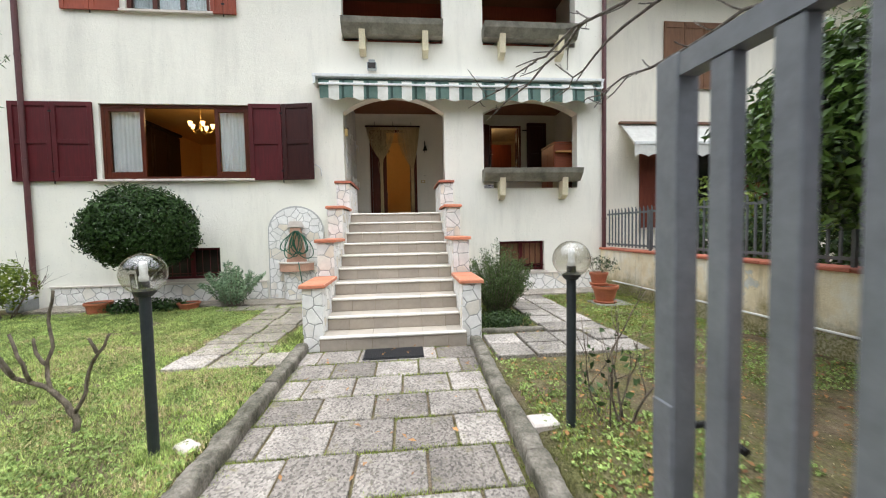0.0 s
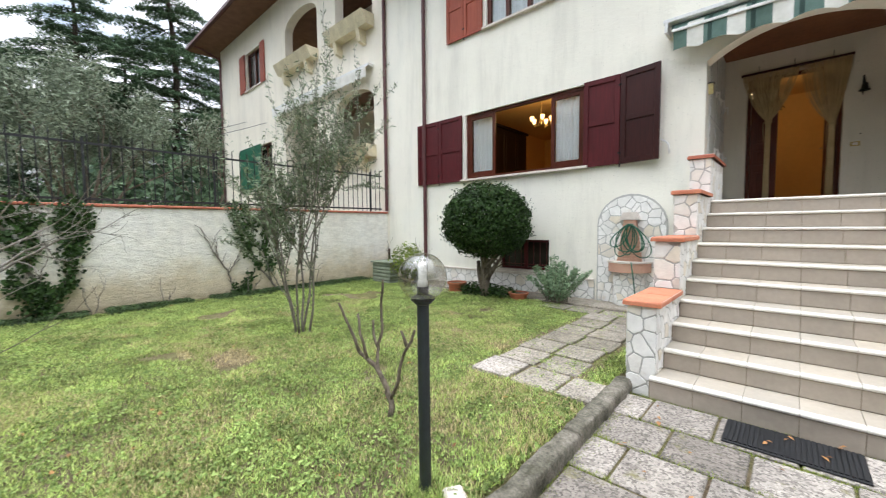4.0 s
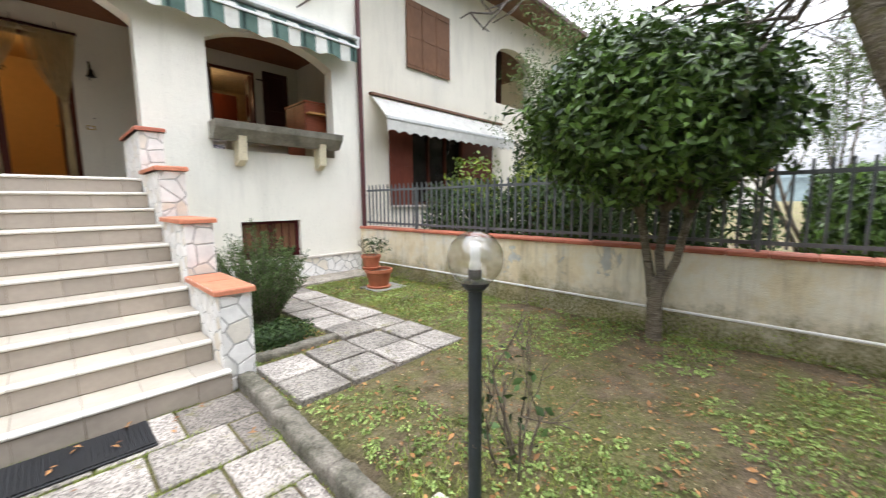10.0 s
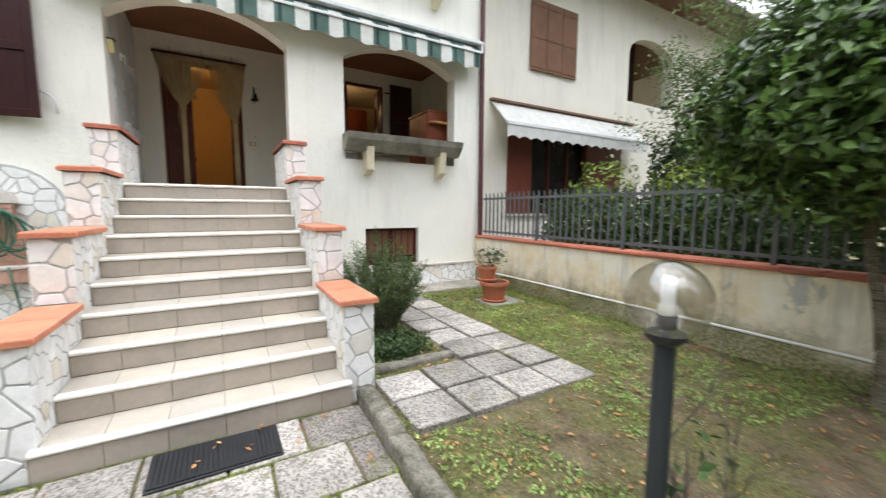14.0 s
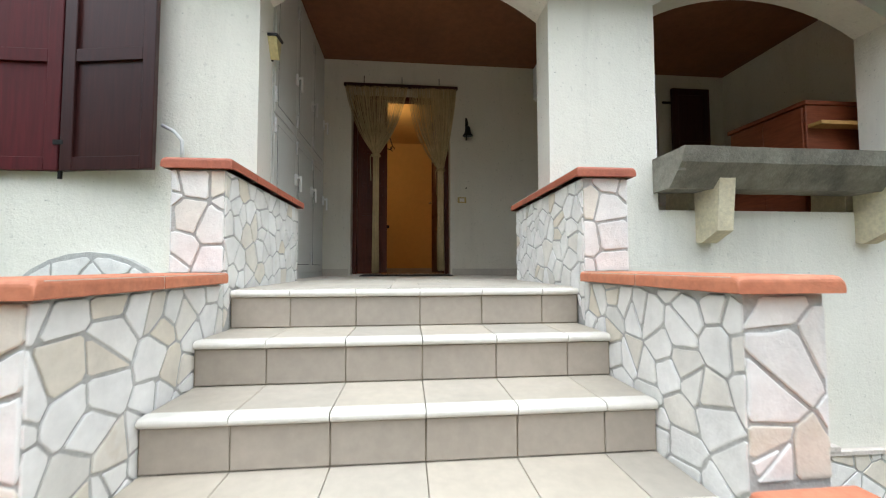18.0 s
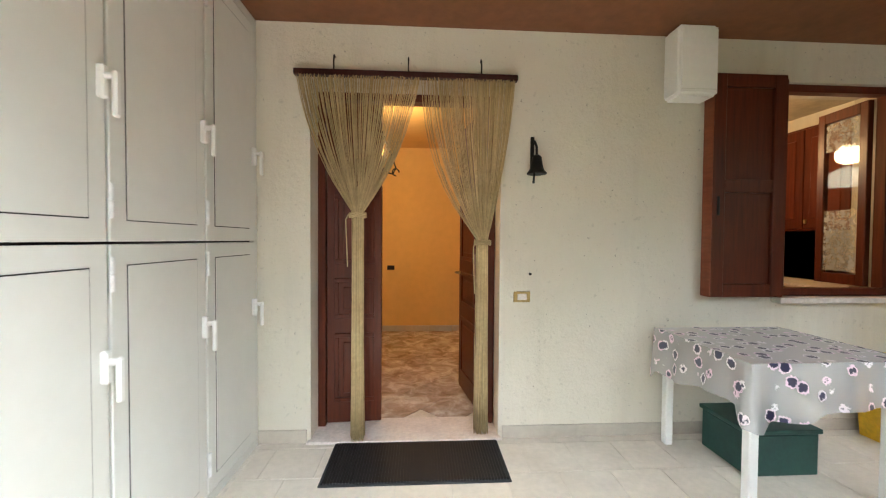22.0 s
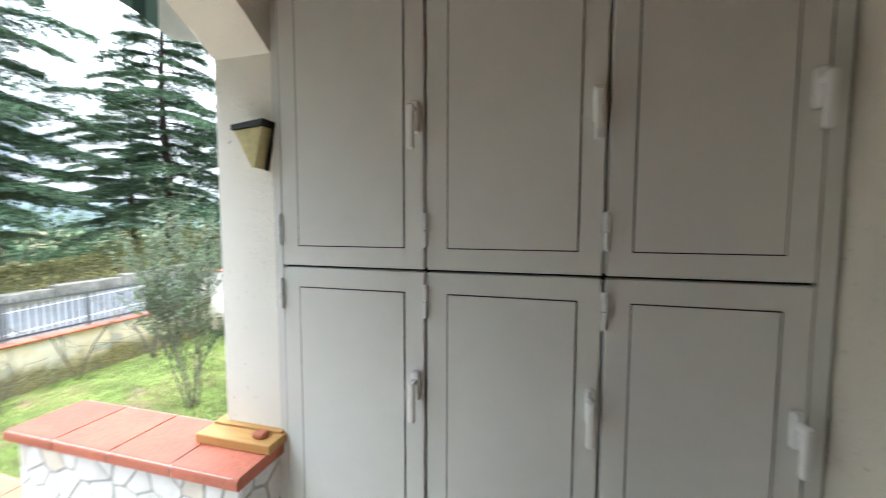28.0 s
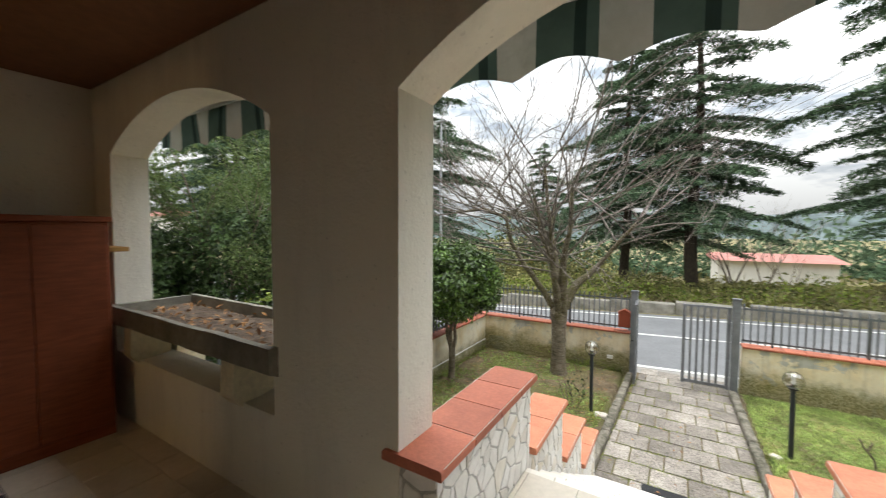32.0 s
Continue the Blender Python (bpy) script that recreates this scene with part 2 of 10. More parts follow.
GARDEN_WALL_WHITE = white_wall_mat()
TERRACOTTA = plain("terracotta_tile", (0.52, 0.165, 0.095), (0.42, 0.125, 0.075), 5, 0.62, 90, 0.15, vary=0.14)
TERRACOTTA_WORN = plain("worn_terracotta", (0.64, 0.25, 0.14), (0.54, 0.185, 0.10), 5, 0.6, 90, 0.15, vary=0.08)
MORTAR = plain("grey_mortar", (0.56, 0.555, 0.53), (0.44, 0.435, 0.42), 9, 0.95, 120, 0.5)
WHITE_JOINT = plain("white_mortar", (0.72, 0.66, 0.58), None, 9, 0.9, 120, 0.3)


def stone_mat():
    k = Nodes("pale_rubble_stone")
    tone = k.ramp(k.random(), [(0.0, (0.84, 0.825, 0.79)), (0.35, (0.93, 0.92, 0.90)), (0.8, (0.88, 0.86, 0.82)), (0.94, (0.80, 0.73, 0.61)), (1.0, (0.75, 0.735, 0.70))])
    tone = k.blend(1.0, tone, k.ramp(k.island(), [(0.0, 0.85), (1.0, 1.08)]), "MULTIPLY")
    col = k.blend(1.0, tone, k.ramp(k.noise(7, 6, 0.65), [(0.3, 0.84), (0.7, 1.06)]), "MULTIPLY")
    rust = k.ramp(k.noise(4, 4, 0.6), [(0.64, 0.0), (0.78, 0.45)])
    col = k.blend(rust, col, (0.52, 0.40, 0.24))
    return k.done(col, 0.75, k.noise(38, 5, 0.7), 0.45, 0.01, spec=0.3)


STONE = stone_mat()


def tile_mat(name, c1, c2, rough=0.42):
    k = Nodes(name)
    tone = k.ramp(k.random(), [(0.0, c2), (1.0, c1)])
    col = k.blend(1.0, tone, k.ramp(k.noise(3.5, 5, 0.6), [(0.3, 0.9), (0.7, 1.05)]), "MULTIPLY")
    col = k.blend(1.0, col, k.ramp(k.noise(26, 4, 0.6), [(0.35, 0.94), (0.7, 1.04)]), "MULTIPLY")
    r = k.ramp(k.noise(5, 4, 0.6), [(0.3, rough - 0.1), (0.7, rough + 0.15)])
    return k.done(col, r, k.noise(60, 2, 0.5), 0.05, 0.005)


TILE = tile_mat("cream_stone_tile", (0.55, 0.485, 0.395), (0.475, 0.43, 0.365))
# the stair tile lightened, so the porch floor looks lit and bounces more
PORCH_TILE = tile_mat("brightened_porch_tile", (0.68, 0.615, 0.52), (0.60, 0.545, 0.465))
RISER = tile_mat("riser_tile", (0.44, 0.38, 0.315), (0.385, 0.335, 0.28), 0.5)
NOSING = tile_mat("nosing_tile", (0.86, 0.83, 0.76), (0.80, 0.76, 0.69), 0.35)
DIRTY_GROUT = plain("dirty_stair_grout", (0.40, 0.34, 0.25), (0.20, 0.165, 0.11), 5, 0.95, 90, 0.3)
GROUT = plain("tile_grout", (0.68, 0.63, 0.55), (0.50, 0.45, 0.38), 12, 0.9, 90, 0.2)


def slab_mat(name, lo, hi, green):
    k = Nodes(name)
    tone = k.ramp(k.random(), [(0.0, lo), (1.0, hi)])
    peb = k.ramp(k.cells(75, out="Color"), [(0.2, 0.5), (0.5, 0.98), (0.85, 1.25)])
    col = k.blend(1.0, tone, peb, "MULTIPLY")
    col = k.blend(1.0, col, k.ramp(k.noise(2.2, 6, 0.7), [(0.32, 0.6), (0.62, 1.12)]), "MULTIPLY")
    moss = k.ramp(k.noise(5, 6, 0.75), [(0.66 - 0.1 * green, 0.0), (0.78 - 0.1 * green, green)])
    col = k.blend(moss, col, (0.20, 0.19, 0.08))
    return k.done(col, 0.85, k.cells(75), 0.7, 0.006, spec=0.3)


SLAB = slab_mat("washed_gravel_slab", (0.22, 0.195, 0.17), (0.465, 0.42, 0.375), 0.85)
SLAB_SIDE = slab_mat("side_path_gravel_slab", (0.27, 0.245, 0.215), (0.50, 0.455, 0.41), 0.9)
SLAB_OLD = slab_mat("mossy_gravel_slab", (0.28, 0.25, 0.20), (0.43, 0.385, 0.33), 0.85)
KERB = plain("mossy_concrete_kerb", (0.30, 0.27, 0.225), (0.055, 0.055, 0.032), 6.0, 0.95, 48, 1.0, mott=3.0)
CONCRETE = plain("weathered_concrete", (0.34, 0.325, 0.27), (0.16, 0.15, 0.125), 3.5, 0.9, 50, 0.6)
BRACKET = plain("cream_painted_concrete", (0.78, 0.71, 0.51), (0.64, 0.57, 0.40), 4, 0.8, 60, 0.3)


def soil_mat():
    k = Nodes("garden_soil")
    c = k.ramp(k.noise(5, 8, 0.72), [(0.3, (0.10, 0.074, 0.048)), (0.52, (0.235, 0.182, 0.122)), (0.75, (0.40, 0.325, 0.23))])
    g = k.ramp(k.noise(1.1, 6, 0.65), [(0.42, 0.0), (0.58, 1.0)])
    grass = k.ramp(k.noise(28, 5, 0.75), [(0.34, (0.085, 0.10, 0.026)), (0.55, (0.22, 0.24, 0.075)), (0.72, (0.36, 0.37, 0.14))])
    col = k.blend(k.maths("MULTIPLY", g, 0.7), c, grass)
    col = k.blend(1.0, col, k.ramp(k.noise(75, 4, 0.75), [(0.3, 0.5), (0.7, 1.35)]), "MULTIPLY")
    peb = k.ramp(k.cells(55, out="Color"), [(0.80, 0.0), (0.86, 0.55)])
    col = k.blend(peb, col, (0.27, 0.22, 0.16))
    return k.done(col, 0.95, k.noise(40, 6, 0.75), 1.0, 0.035, spec=0.12)


SOIL = soil_mat()


def leaf_mat(name, c1, c2, rough=0.5, spec=0.3, trans=0.15, big=0.0):
    k = Nodes(name)
    col = k.ramp(k.island(), [(0.0, c2), (0.6, c1), (1.0, tuple(min(1, v * 1.35) for v in c1))])
    if big:
        col = k.blend(1.0, col, k.ramp(k.noise(big, 6, 0.72), [(0.32, 0.38), (0.5, 0.95), (0.68, 1.45)]), "MULTIPLY")
    m = k.done(col, rough, None, spec=spec)
    k.bsdf.inputs["Subsurface Weight"].default_value = 0.0
    tr = k.n.new("ShaderNodeBsdfTranslucent")
    k.l.new(col, tr.inputs["Color"])
    mx = k.n.new("ShaderNodeMixShader")
    mx.inputs["Fac"].default_value = trans
    k.l.new(k.bsdf.outputs["BSDF"], mx.inputs[1])
    k.l.new(tr.outputs["BSDF"], mx.inputs[2])
    k.l.new(mx.outputs["Shader"], k.n["Material Output"].inputs["Surface"])
    return m


GRASS = leaf_mat("lawn_blades", (0.50, 0.60, 0.20), (0.085, 0.15, 0.034), 0.6, 0.15, 0.35, 1.9)
CLOVER = leaf_mat("clover_leaves", (0.33, 0.43, 0.14), (0.15, 0.235, 0.06), 0.55, 0.15, 0.2, 2.6)
STRAW = leaf_mat("dry_grass", (0.62, 0.53, 0.30), (0.40, 0.32, 0.16), 0.7, 0.15, 0.2)
LITTER = leaf_mat("fallen_leaves", (0.42, 0.22, 0.09), (0.18, 0.09, 0.045), 0.6, 0.2, 0.1)
BOX_LEAF = leaf_mat("clipped_shrub_leaves", (0.040, 0.078, 0.022), (0.009, 0.020, 0.006), 0.45, 0.14, 0.08)
CAMELLIA = leaf_mat("glossy_evergreen_leaves", (0.115, 0.20, 0.042), (0.012, 0.03, 0.007), 0.3, 0.4, 0.12, 2.4)
HEDGE_LEAF = leaf_mat("hedge_leaves", (0.07, 0.12, 0.04), (0.018, 0.036, 0.014), 0.45, 0.22, 0.1, 1.6)
YOUNG_LEAF = leaf_mat("light_green_leaves", (0.15, 0.205, 0.075), (0.06, 0.095, 0.033), 0.5, 0.2, 0.25)
YELLOW_LEAF = leaf_mat("yellow_green_leaves", (0.20, 0.26, 0.035), (0.08, 0.13, 0.02), 0.4, 0.4, 0.2)
SILVER = leaf_mat("silvery_olive_leaves", (0.25, 0.295, 0.21), (0.09, 0.115, 0.075), 0.6, 0.2, 0.2)
MOSSY = leaf_mat("mossy_grass", (0.31, 0.37, 0.09), (0.09, 0.13, 0.025), 0.65, 0.12, 0.25, 1.4)
OLIVE = leaf_mat("olive_leaves", (0.19, 0.235, 0.14), (0.07, 0.10, 0.055), 0.55, 0.2, 0.12)
SAGE = leaf_mat("grey_green_leaves", (0.26, 0.36, 0.22), (0.10, 0.17, 0.095), 0.7, 0.2, 0.12)
ROSEMARY = leaf_mat("needle_shrub_leaves", (0.125, 0.18, 0.065), (0.03, 0.05, 0.02), 0.6, 0.15, 0.1)
CEDAR = leaf_mat("cedar_needles", (0.115, 0.175, 0.10), (0.04, 0.07, 0.045), 0.7, 0.1, 0.25, 0.5)
BRUSH = leaf_mat("roadside_scrub", (0.26, 0.25, 0.10), (0.11, 0.12, 0.05), 0.7, 0.2, 0.15, 0.35)


def bark_mat(name, c1, c2, rings=0.0, moss=0.3):
    k = Nodes(name)
    st = (3.0, 3.0, 8.0) if rings else (6, 6, 1.2)
    col = k.ramp(k.noise(5, 6, 0.7, st), [(0.38, c2), (0.60, c1)])
    col = k.blend(1.0, col, k.ramp(k.noise(40, 4, 0.7), [(0.3, 0.75), (0.7, 1.15)]), "MULTIPLY")
    mm = k.ramp(k.noise(3.5, 5, 0.7), [(0.56, 0.0), (0.70, moss)])
    col = k.blend(mm, col, (0.14, 0.14, 0.06))
    return k.done(col, 0.9, k.noise(7, 6, 0.75, st), 0.9, 0.03, spec=0.2)


def ringed_bark(name, dark=1.0, mossy=0.0):
    k = Nodes(name)
    wob = k.maths("ADD", k.maths("MULTIPLY", k.axis("Z"), 300.0), k.maths("MULTIPLY", k.noise(9, 7, 0.75, (0.6, 0.6, 1.6)), 34.0))
    ring = k.maths("MULTIPLY", k.maths("ADD", k.maths("SINE", wob), 1.0), 0.5)
    brk = k.ramp(k.noise(9, 4, 0.65, (1.0, 1.0, 3.2)), [(0.40, 0.0), (0.60, 1.0)])
    ring = k.maths("MULTIPLY", ring, brk)
    col = k.ramp(k.noise(4, 5, 0.65, (1, 1, 3)), [(0.3, (0.095 * dark, 0.076 * dark, 0.054 * dark)), (0.55, (0.18 * dark, 0.148 * dark, 0.108 * dark)), (0.75, (0.265 * dark, 0.228 * dark, 0.172 * dark))])
    col = k.blend(k.maths("MULTIPLY", ring, 0.6), col, (0.43 * dark, 0.38 * dark, 0.305 * dark))
    crack = k.ramp(k.noise(13, 5, 0.7, (0.5, 0.5, 3.5)), [(0.34, 1.0), (0.44, 0.0)])
    col = k.blend(k.maths("MULTIPLY", crack, 0.8), col, (0.045, 0.036, 0.028))
    speck = k.ramp(k.noise(85, 2, 0.6), [(0.64, 0.0), (0.72, 0.6)])
    col = k.blend(speck, col, (0.46, 0.43, 0.38))
    moss = k.ramp(k.noise(3.0, 5, 0.7), [(0.52 - 0.1 * mossy, 0.0), (0.64 - 0.1 * mossy, 0.9)])
    col = k.blend(k.maths("MULTIPLY", moss, k.ramp(k.noise(26, 4, 0.7), [(0.4, 0.0), (0.6, 1.0)])), col, (0.10, 0.095, 0.03))
    h = k.maths("ADD", k.maths("MULTIPLY", ring, 0.5), k.maths("MULTIPLY", crack, -0.8))
    h = k.maths("ADD", h, k.maths("MULTIPLY", k.noise(30, 4, 0.7), 0.5))
    return k.done(col, 0.88, h, 0.8, 0.016, spec=0.2)


CHERRY_BARK = ringed_bark("ringed_cherry_bark")
CHERRY_LIMB = ringed_bark("mossy_cherry_limb_bark", 0.78, 1.0)
CHERRY_TWIG = bark_mat("grey_cherry_twig", (0.30, 0.265, 0.235), (0.13, 0.11, 0.095))
TWIG = bark_mat("grey_brown_twig", (0.26, 0.215, 0.17), (0.13, 0.105, 0.08))
GREY_TWIG = bark_mat("pale_twig", (0.32, 0.29, 0.25), (0.20, 0.175, 0.15), 0, 0.1)
DARK_BARK = bark_mat("dark_conifer_bark", (0.085, 0.068, 0.052), (0.04, 0.033, 0.026))


def wood_mat(name, c1, c2, rough=0.35, grain=(14, 14, 0.9)):
    k = Nodes(name)
    col = k.ramp(k.noise(3, 5, 0.65, grain), [(0.3, c2), (0.7, c1)])
    col = k.blend(1.0, col, k.ramp(k.noise(1.2, 4, 0.6), [(0.3, 0.8), (0.7, 1.1)]), "MULTIPLY")
    return k.done(col, rough, k.noise(6, 4, 0.6, grain), 0.12, 0.006, spec=0.28)


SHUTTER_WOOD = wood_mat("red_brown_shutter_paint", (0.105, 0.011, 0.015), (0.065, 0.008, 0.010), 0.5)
DARK_SHUTTER = wood_mat("dark_shutter_wood", (0.055, 0.016, 0.014), (0.03, 0.010, 0.010), 0.35)
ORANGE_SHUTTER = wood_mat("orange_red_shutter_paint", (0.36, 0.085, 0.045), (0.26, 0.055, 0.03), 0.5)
PALE_SHUTTER = wood_mat("sun_worn_shutter", (0.25, 0.125, 0.066), (0.15, 0.072, 0.038), 0.55)
RED_SHUTTER = wood_mat("red_varnished_shutter", (0.20, 0.052, 0.03), (0.13, 0.032, 0.02), 0.5)
DOOR_WOOD = wood_mat("varnished_mahogany", (0.135, 0.030, 0.013), (0.075, 0.016, 0.008), 0.32)
FRAME_WOOD = wood_mat("varnished_window_frame", (0.115, 0.026, 0.011), (0.06, 0.014, 0.007), 0.33)
CABINET_WOOD = wood_mat("red_brown_cabinet", (0.27, 0.075, 0.033), (0.18, 0.045, 0.02), 0.38, (2, 2, 14))
PINE = wood_mat("pine_timber", (0.60, 0.36, 0.13), (0.46, 0.25, 0.08), 0.5, (14, 1, 14))
DARK_WOOD = wood_mat("dark_wardrobe_wood", (0.022, 0.011, 0.008), (0.012, 0.007, 0.005), 0.4)
GREY_DOOR = plain("grey_painted_metal_panel", (0.72, 0.725, 0.685), (0.69, 0.695, 0.655), 1.0, 0.5, 90, 0.02, mott=0.15)
GREY_FRAME = plain("grey_painted_metal_frame", (0.70, 0.705, 0.665), (0.67, 0.675, 0.635), 1.0, 0.5, 90, 0.02, mott=0.15)
WHITE_PLASTIC = plain("white_plastic", (0.84, 0.84, 0.81), (0.80, 0.80, 0.78), 4, 0.4, 80, 0.02, mott=0.2)
WHITE_METAL = plain("white_lacquered_metal", (0.78, 0.79, 0.78), (0.70, 0.71, 0.70), 4, 0.4, 80, 0.03)
BLACK_GAP = plain("dark_gap", (0.02, 0.02, 0.02), None, 4, 0.9, 60, 0.05)
LAMP_POST = plain("dark_green_grey_metal", (0.028, 0.036, 0.040), (0.018, 0.023, 0.027), 6, 0.5, 60, 0.1, spec=0.5)
LAMP_BLACK = plain("black_plastic_socket", (0.02, 0.02, 0.02), (0.012, 0.012, 0.013), 6, 0.45, 60, 0.1)
FENCE = plain("anthracite_fence_paint", (0.15, 0.16, 0.17), (0.11, 0.118, 0.128), 4, 0.5, 50, 0.1, metal=0.2)
FENCE_DARK = plain("dark_iron_fence", (0.03, 0.031, 0.033), (0.018, 0.019, 0.021), 4, 0.55, 50, 0.1, metal=0.3)
GATE_GREY = plain("grey_gate_paint", (0.23, 0.24, 0.26), (0.165, 0.175, 0.195), 3, 0.45, 40, 0.12, metal=0.25)
PIPE_RED = plain("red_brown_downpipe", (0.115, 0.04, 0.04), (0.085, 0.028, 0.03), 4, 0.45, 60, 0.08)
PIPE_GREY = plain("grey_pipe", (0.40, 0.42, 0.42), (0.30, 0.32, 0.33), 4, 0.5, 60, 0.08)
RUBBER = plain("black_rubber", (0.016, 0.017, 0.020), (0.009, 0.010, 0.012), 8, 0.6, 60, 0.2)
HOSE = plain("green_garden_hose", (0.022, 0.15, 0.085), (0.012, 0.085, 0.05), 6, 0.35, 60, 0.1)
CORD = plain("beige_curtain_cord", (0.60, 0.465, 0.245), (0.45, 0.34, 0.17), 5, 0.7, 160, 0.3, vary=0.16)
IRON = plain("black_wrought_iron", (0.02, 0.02, 0.019), (0.01, 0.01, 0.01), 10, 0.5, 60, 0.3, metal=0.5)
BRASS = plain("aged_brass", (0.55, 0.42, 0.18), (0.40, 0.29, 0.11), 10, 0.35, 60, 0.1, metal=0.8)
ORANGE_WALL = plain("orange_wall_paint", (0.74, 0.47, 0.16), (0.69, 0.43, 0.145), 1.2, 0.8, 60, 0.05, mott=0.3)
CREAM_WALL = plain("cream_wall_paint", (0.70, 0.62, 0.45), None, 1.2, 0.8, 60, 0.05)


def cloth(name, c1, c2, through=0.4):
    """Awning cloth, stained, that lets some daylight through."""
    k = Nodes(name)
    col = k.ramp(k.noise(5, 5, 0.65), [(0.32, c2), (0.68, c1)])
    stain = k.ramp(k.noise(2.2, 6, 0.7), [(0.56, 0.0), (0.72, 0.5)])
    col = k.blend(stain, col, tuple(v * 0.55 for v in c2))
    m = k.done(col, 0.85, k.noise(200, 2, 0.5), 0.15, 0.004, spec=0.15)
    tr = k.n.new("ShaderNodeBsdfTranslucent")
    k.l.new(col, tr.inputs["Color"])
    mx = k.n.new("ShaderNodeMixShader")
    mx.inputs["Fac"].default_value = through
    k.l.new(k.bsdf.outputs["BSDF"], mx.inputs[1])
    k.l.new(tr.outputs["BSDF"], mx.inputs[2])
    k.l.new(mx.outputs["Shader"], k.n["Material Output"].inputs["Surface"])
    return m


AWNING_W = cloth("white_awning_cloth", (0.76, 0.76, 0.72), (0.62, 0.62, 0.56), 0.05)
AWNING_G = cloth("green_awning_cloth", (0.14, 0.215, 0.185), (0.10, 0.16, 0.14), 0.05)
AWNING_D = cloth("dark_green_awning_cloth", (0.05, 0.085, 0.075), (0.035, 0.06, 0.055), 0.05)
AWNING_N = cloth("grimy_white_awning", (0.88, 0.88, 0.84), (0.74, 0.73, 0.69), 0.3)
ROOF_TILE = plain("terracotta_roof", (0.33, 0.13, 0.075), (0.20, 0.08, 0.05), 3, 0.8, 40, 0.4)
RED_ROOF = plain("red_tiled_roof", (0.42, 0.17, 0.14), (0.32, 0.12, 0.10), 1.5, 0.8, 20, 0.4)
SOFFIT = plain("brown_eave_boards", (0.19, 0.095, 0.055), (0.13, 0.06, 0.035), 3, 0.7, 40, 0.2)
ASPHALT = plain("grey_asphalt", (0.185, 0.19, 0.20), (0.15, 0.155, 0.165), 1.5, 0.85, 140, 0.3)
ROAD_PAINT = plain("white_road_paint", (0.72, 0.72, 0.70), (0.55, 0.55, 0.53), 4, 0.8, 90, 0.2)
PAVEMENT = plain("pale_concrete_pavement", (0.36, 0.35, 0.33), (0.27, 0.26, 0.245), 2, 0.9, 70, 0.3)
FIELD_STONE = plain("roadside_stone_wall", (0.34, 0.32, 0.28), (0.17, 0.16, 0.13), 3, 0.9, 12, 0.9)
WHITE_HOUSE = stucco_mat("far_white_render", (0.72, 0.70, 0.66), 10, 0.2, 0.8)
# both hills carry the haze of distance in their base colour
HILL = leaf_mat("wooded_hazy_hill", (0.16, 0.19, 0.20), (0.10, 0.135, 0.13), 0.9, 0.1, 0.0, 0.05)
HILL_FAR = plain("distant_haze_blue_hill", (0.26, 0.32, 0.42), (0.20, 0.26, 0.35), 0.02, 1.0, 0.1, 0.0, spec=0.0)
POT = plain("plant_pot_clay", (0.50, 0.17, 0.085), (0.38, 0.12, 0.065), 6, 0.6, 60, 0.15)
FOUNTAIN_TC = plain("fountain_terracotta", (0.62, 0.37, 0.27), (0.52, 0.29, 0.21), 6, 0.7, 60, 0.2)
MARBLE_W = plain("pale_marble", (0.74, 0.68, 0.62), (0.62, 0.55, 0.50), 5, 0.5, 60, 0.1)
YELLOW_PLASTIC = plain("yellow_plastic", (0.80, 0.50, 0.02), (0.72, 0.43, 0.02), 4, 0.4, 60, 0.05)
GREEN_PLASTIC = plain("dark_green_plastic", (0.02, 0.075, 0.06), (0.015, 0.05, 0.045), 4, 0.45, 60, 0.05)
GREEN_CONCRETE = plain("grey_green_basin", (0.27, 0.30, 0.23), (0.17, 0.20, 0.15), 5, 0.85, 50, 0.5)
PATINA = plain("green_wound_paint", (0.10, 0.27, 0.22), (0.035, 0.11, 0.085), 9, 0.7, 30, 0.6)
BULB_WHITE = plain("white_lamp_tube", (0.85, 0.85, 0.82), None, 4, 0.4, 60, 0.0)


def glass_mat(name, tint=(1, 1, 1), gloss=0.03, ior=1.45, base=0.05):
    k = Nodes(name)
    tr = k.n.new("ShaderNodeBsdfTransparent")
    tr.inputs["Color"].default_value = rgba(tint)
    gl = k.n.new("ShaderNodeBsdfGlossy")
    gl.inputs["Roughness"].default_value = gloss
    fr = k.n.new("ShaderNodeLayerWeight")
    fr.inputs["Blend"].default_value = 0.5
    fac = k.maths("ADD", k.maths("MULTIPLY", k.maths("POWER", fr.outputs["Facing"], 4.0), ior - 1.0), base)
    mx = k.n.new("ShaderNodeMixShader")
    k.l.new(fac, mx.inputs["Fac"])
    k.l.new(tr.outputs["BSDF"], mx.inputs[1])
    k.l.new(gl.outputs["BSDF"], mx.inputs[2])
    k.l.new(mx.outputs["Shader"], k.n["Material Output"].inputs["Surface"])
    return k.mat


GLASS = glass_mat("window_glass", (0.93, 0.95, 0.95), 0.01, 1.5)
GLOBE = glass_mat("smoky_globe_glass", (0.83, 0.82, 0.78), 0.04, 1.8, 0.14)
DARK_GLASS = plain("dark_basement_glass", (0.035, 0.028, 0.026), (0.02, 0.017, 0.016), 3, 0.2, 40, 0.05)
FROST = plain("yellowed_lamp_glass", (0.72, 0.66, 0.34), (0.62, 0.55, 0.26), 5, 0.3, 40, 0.05)


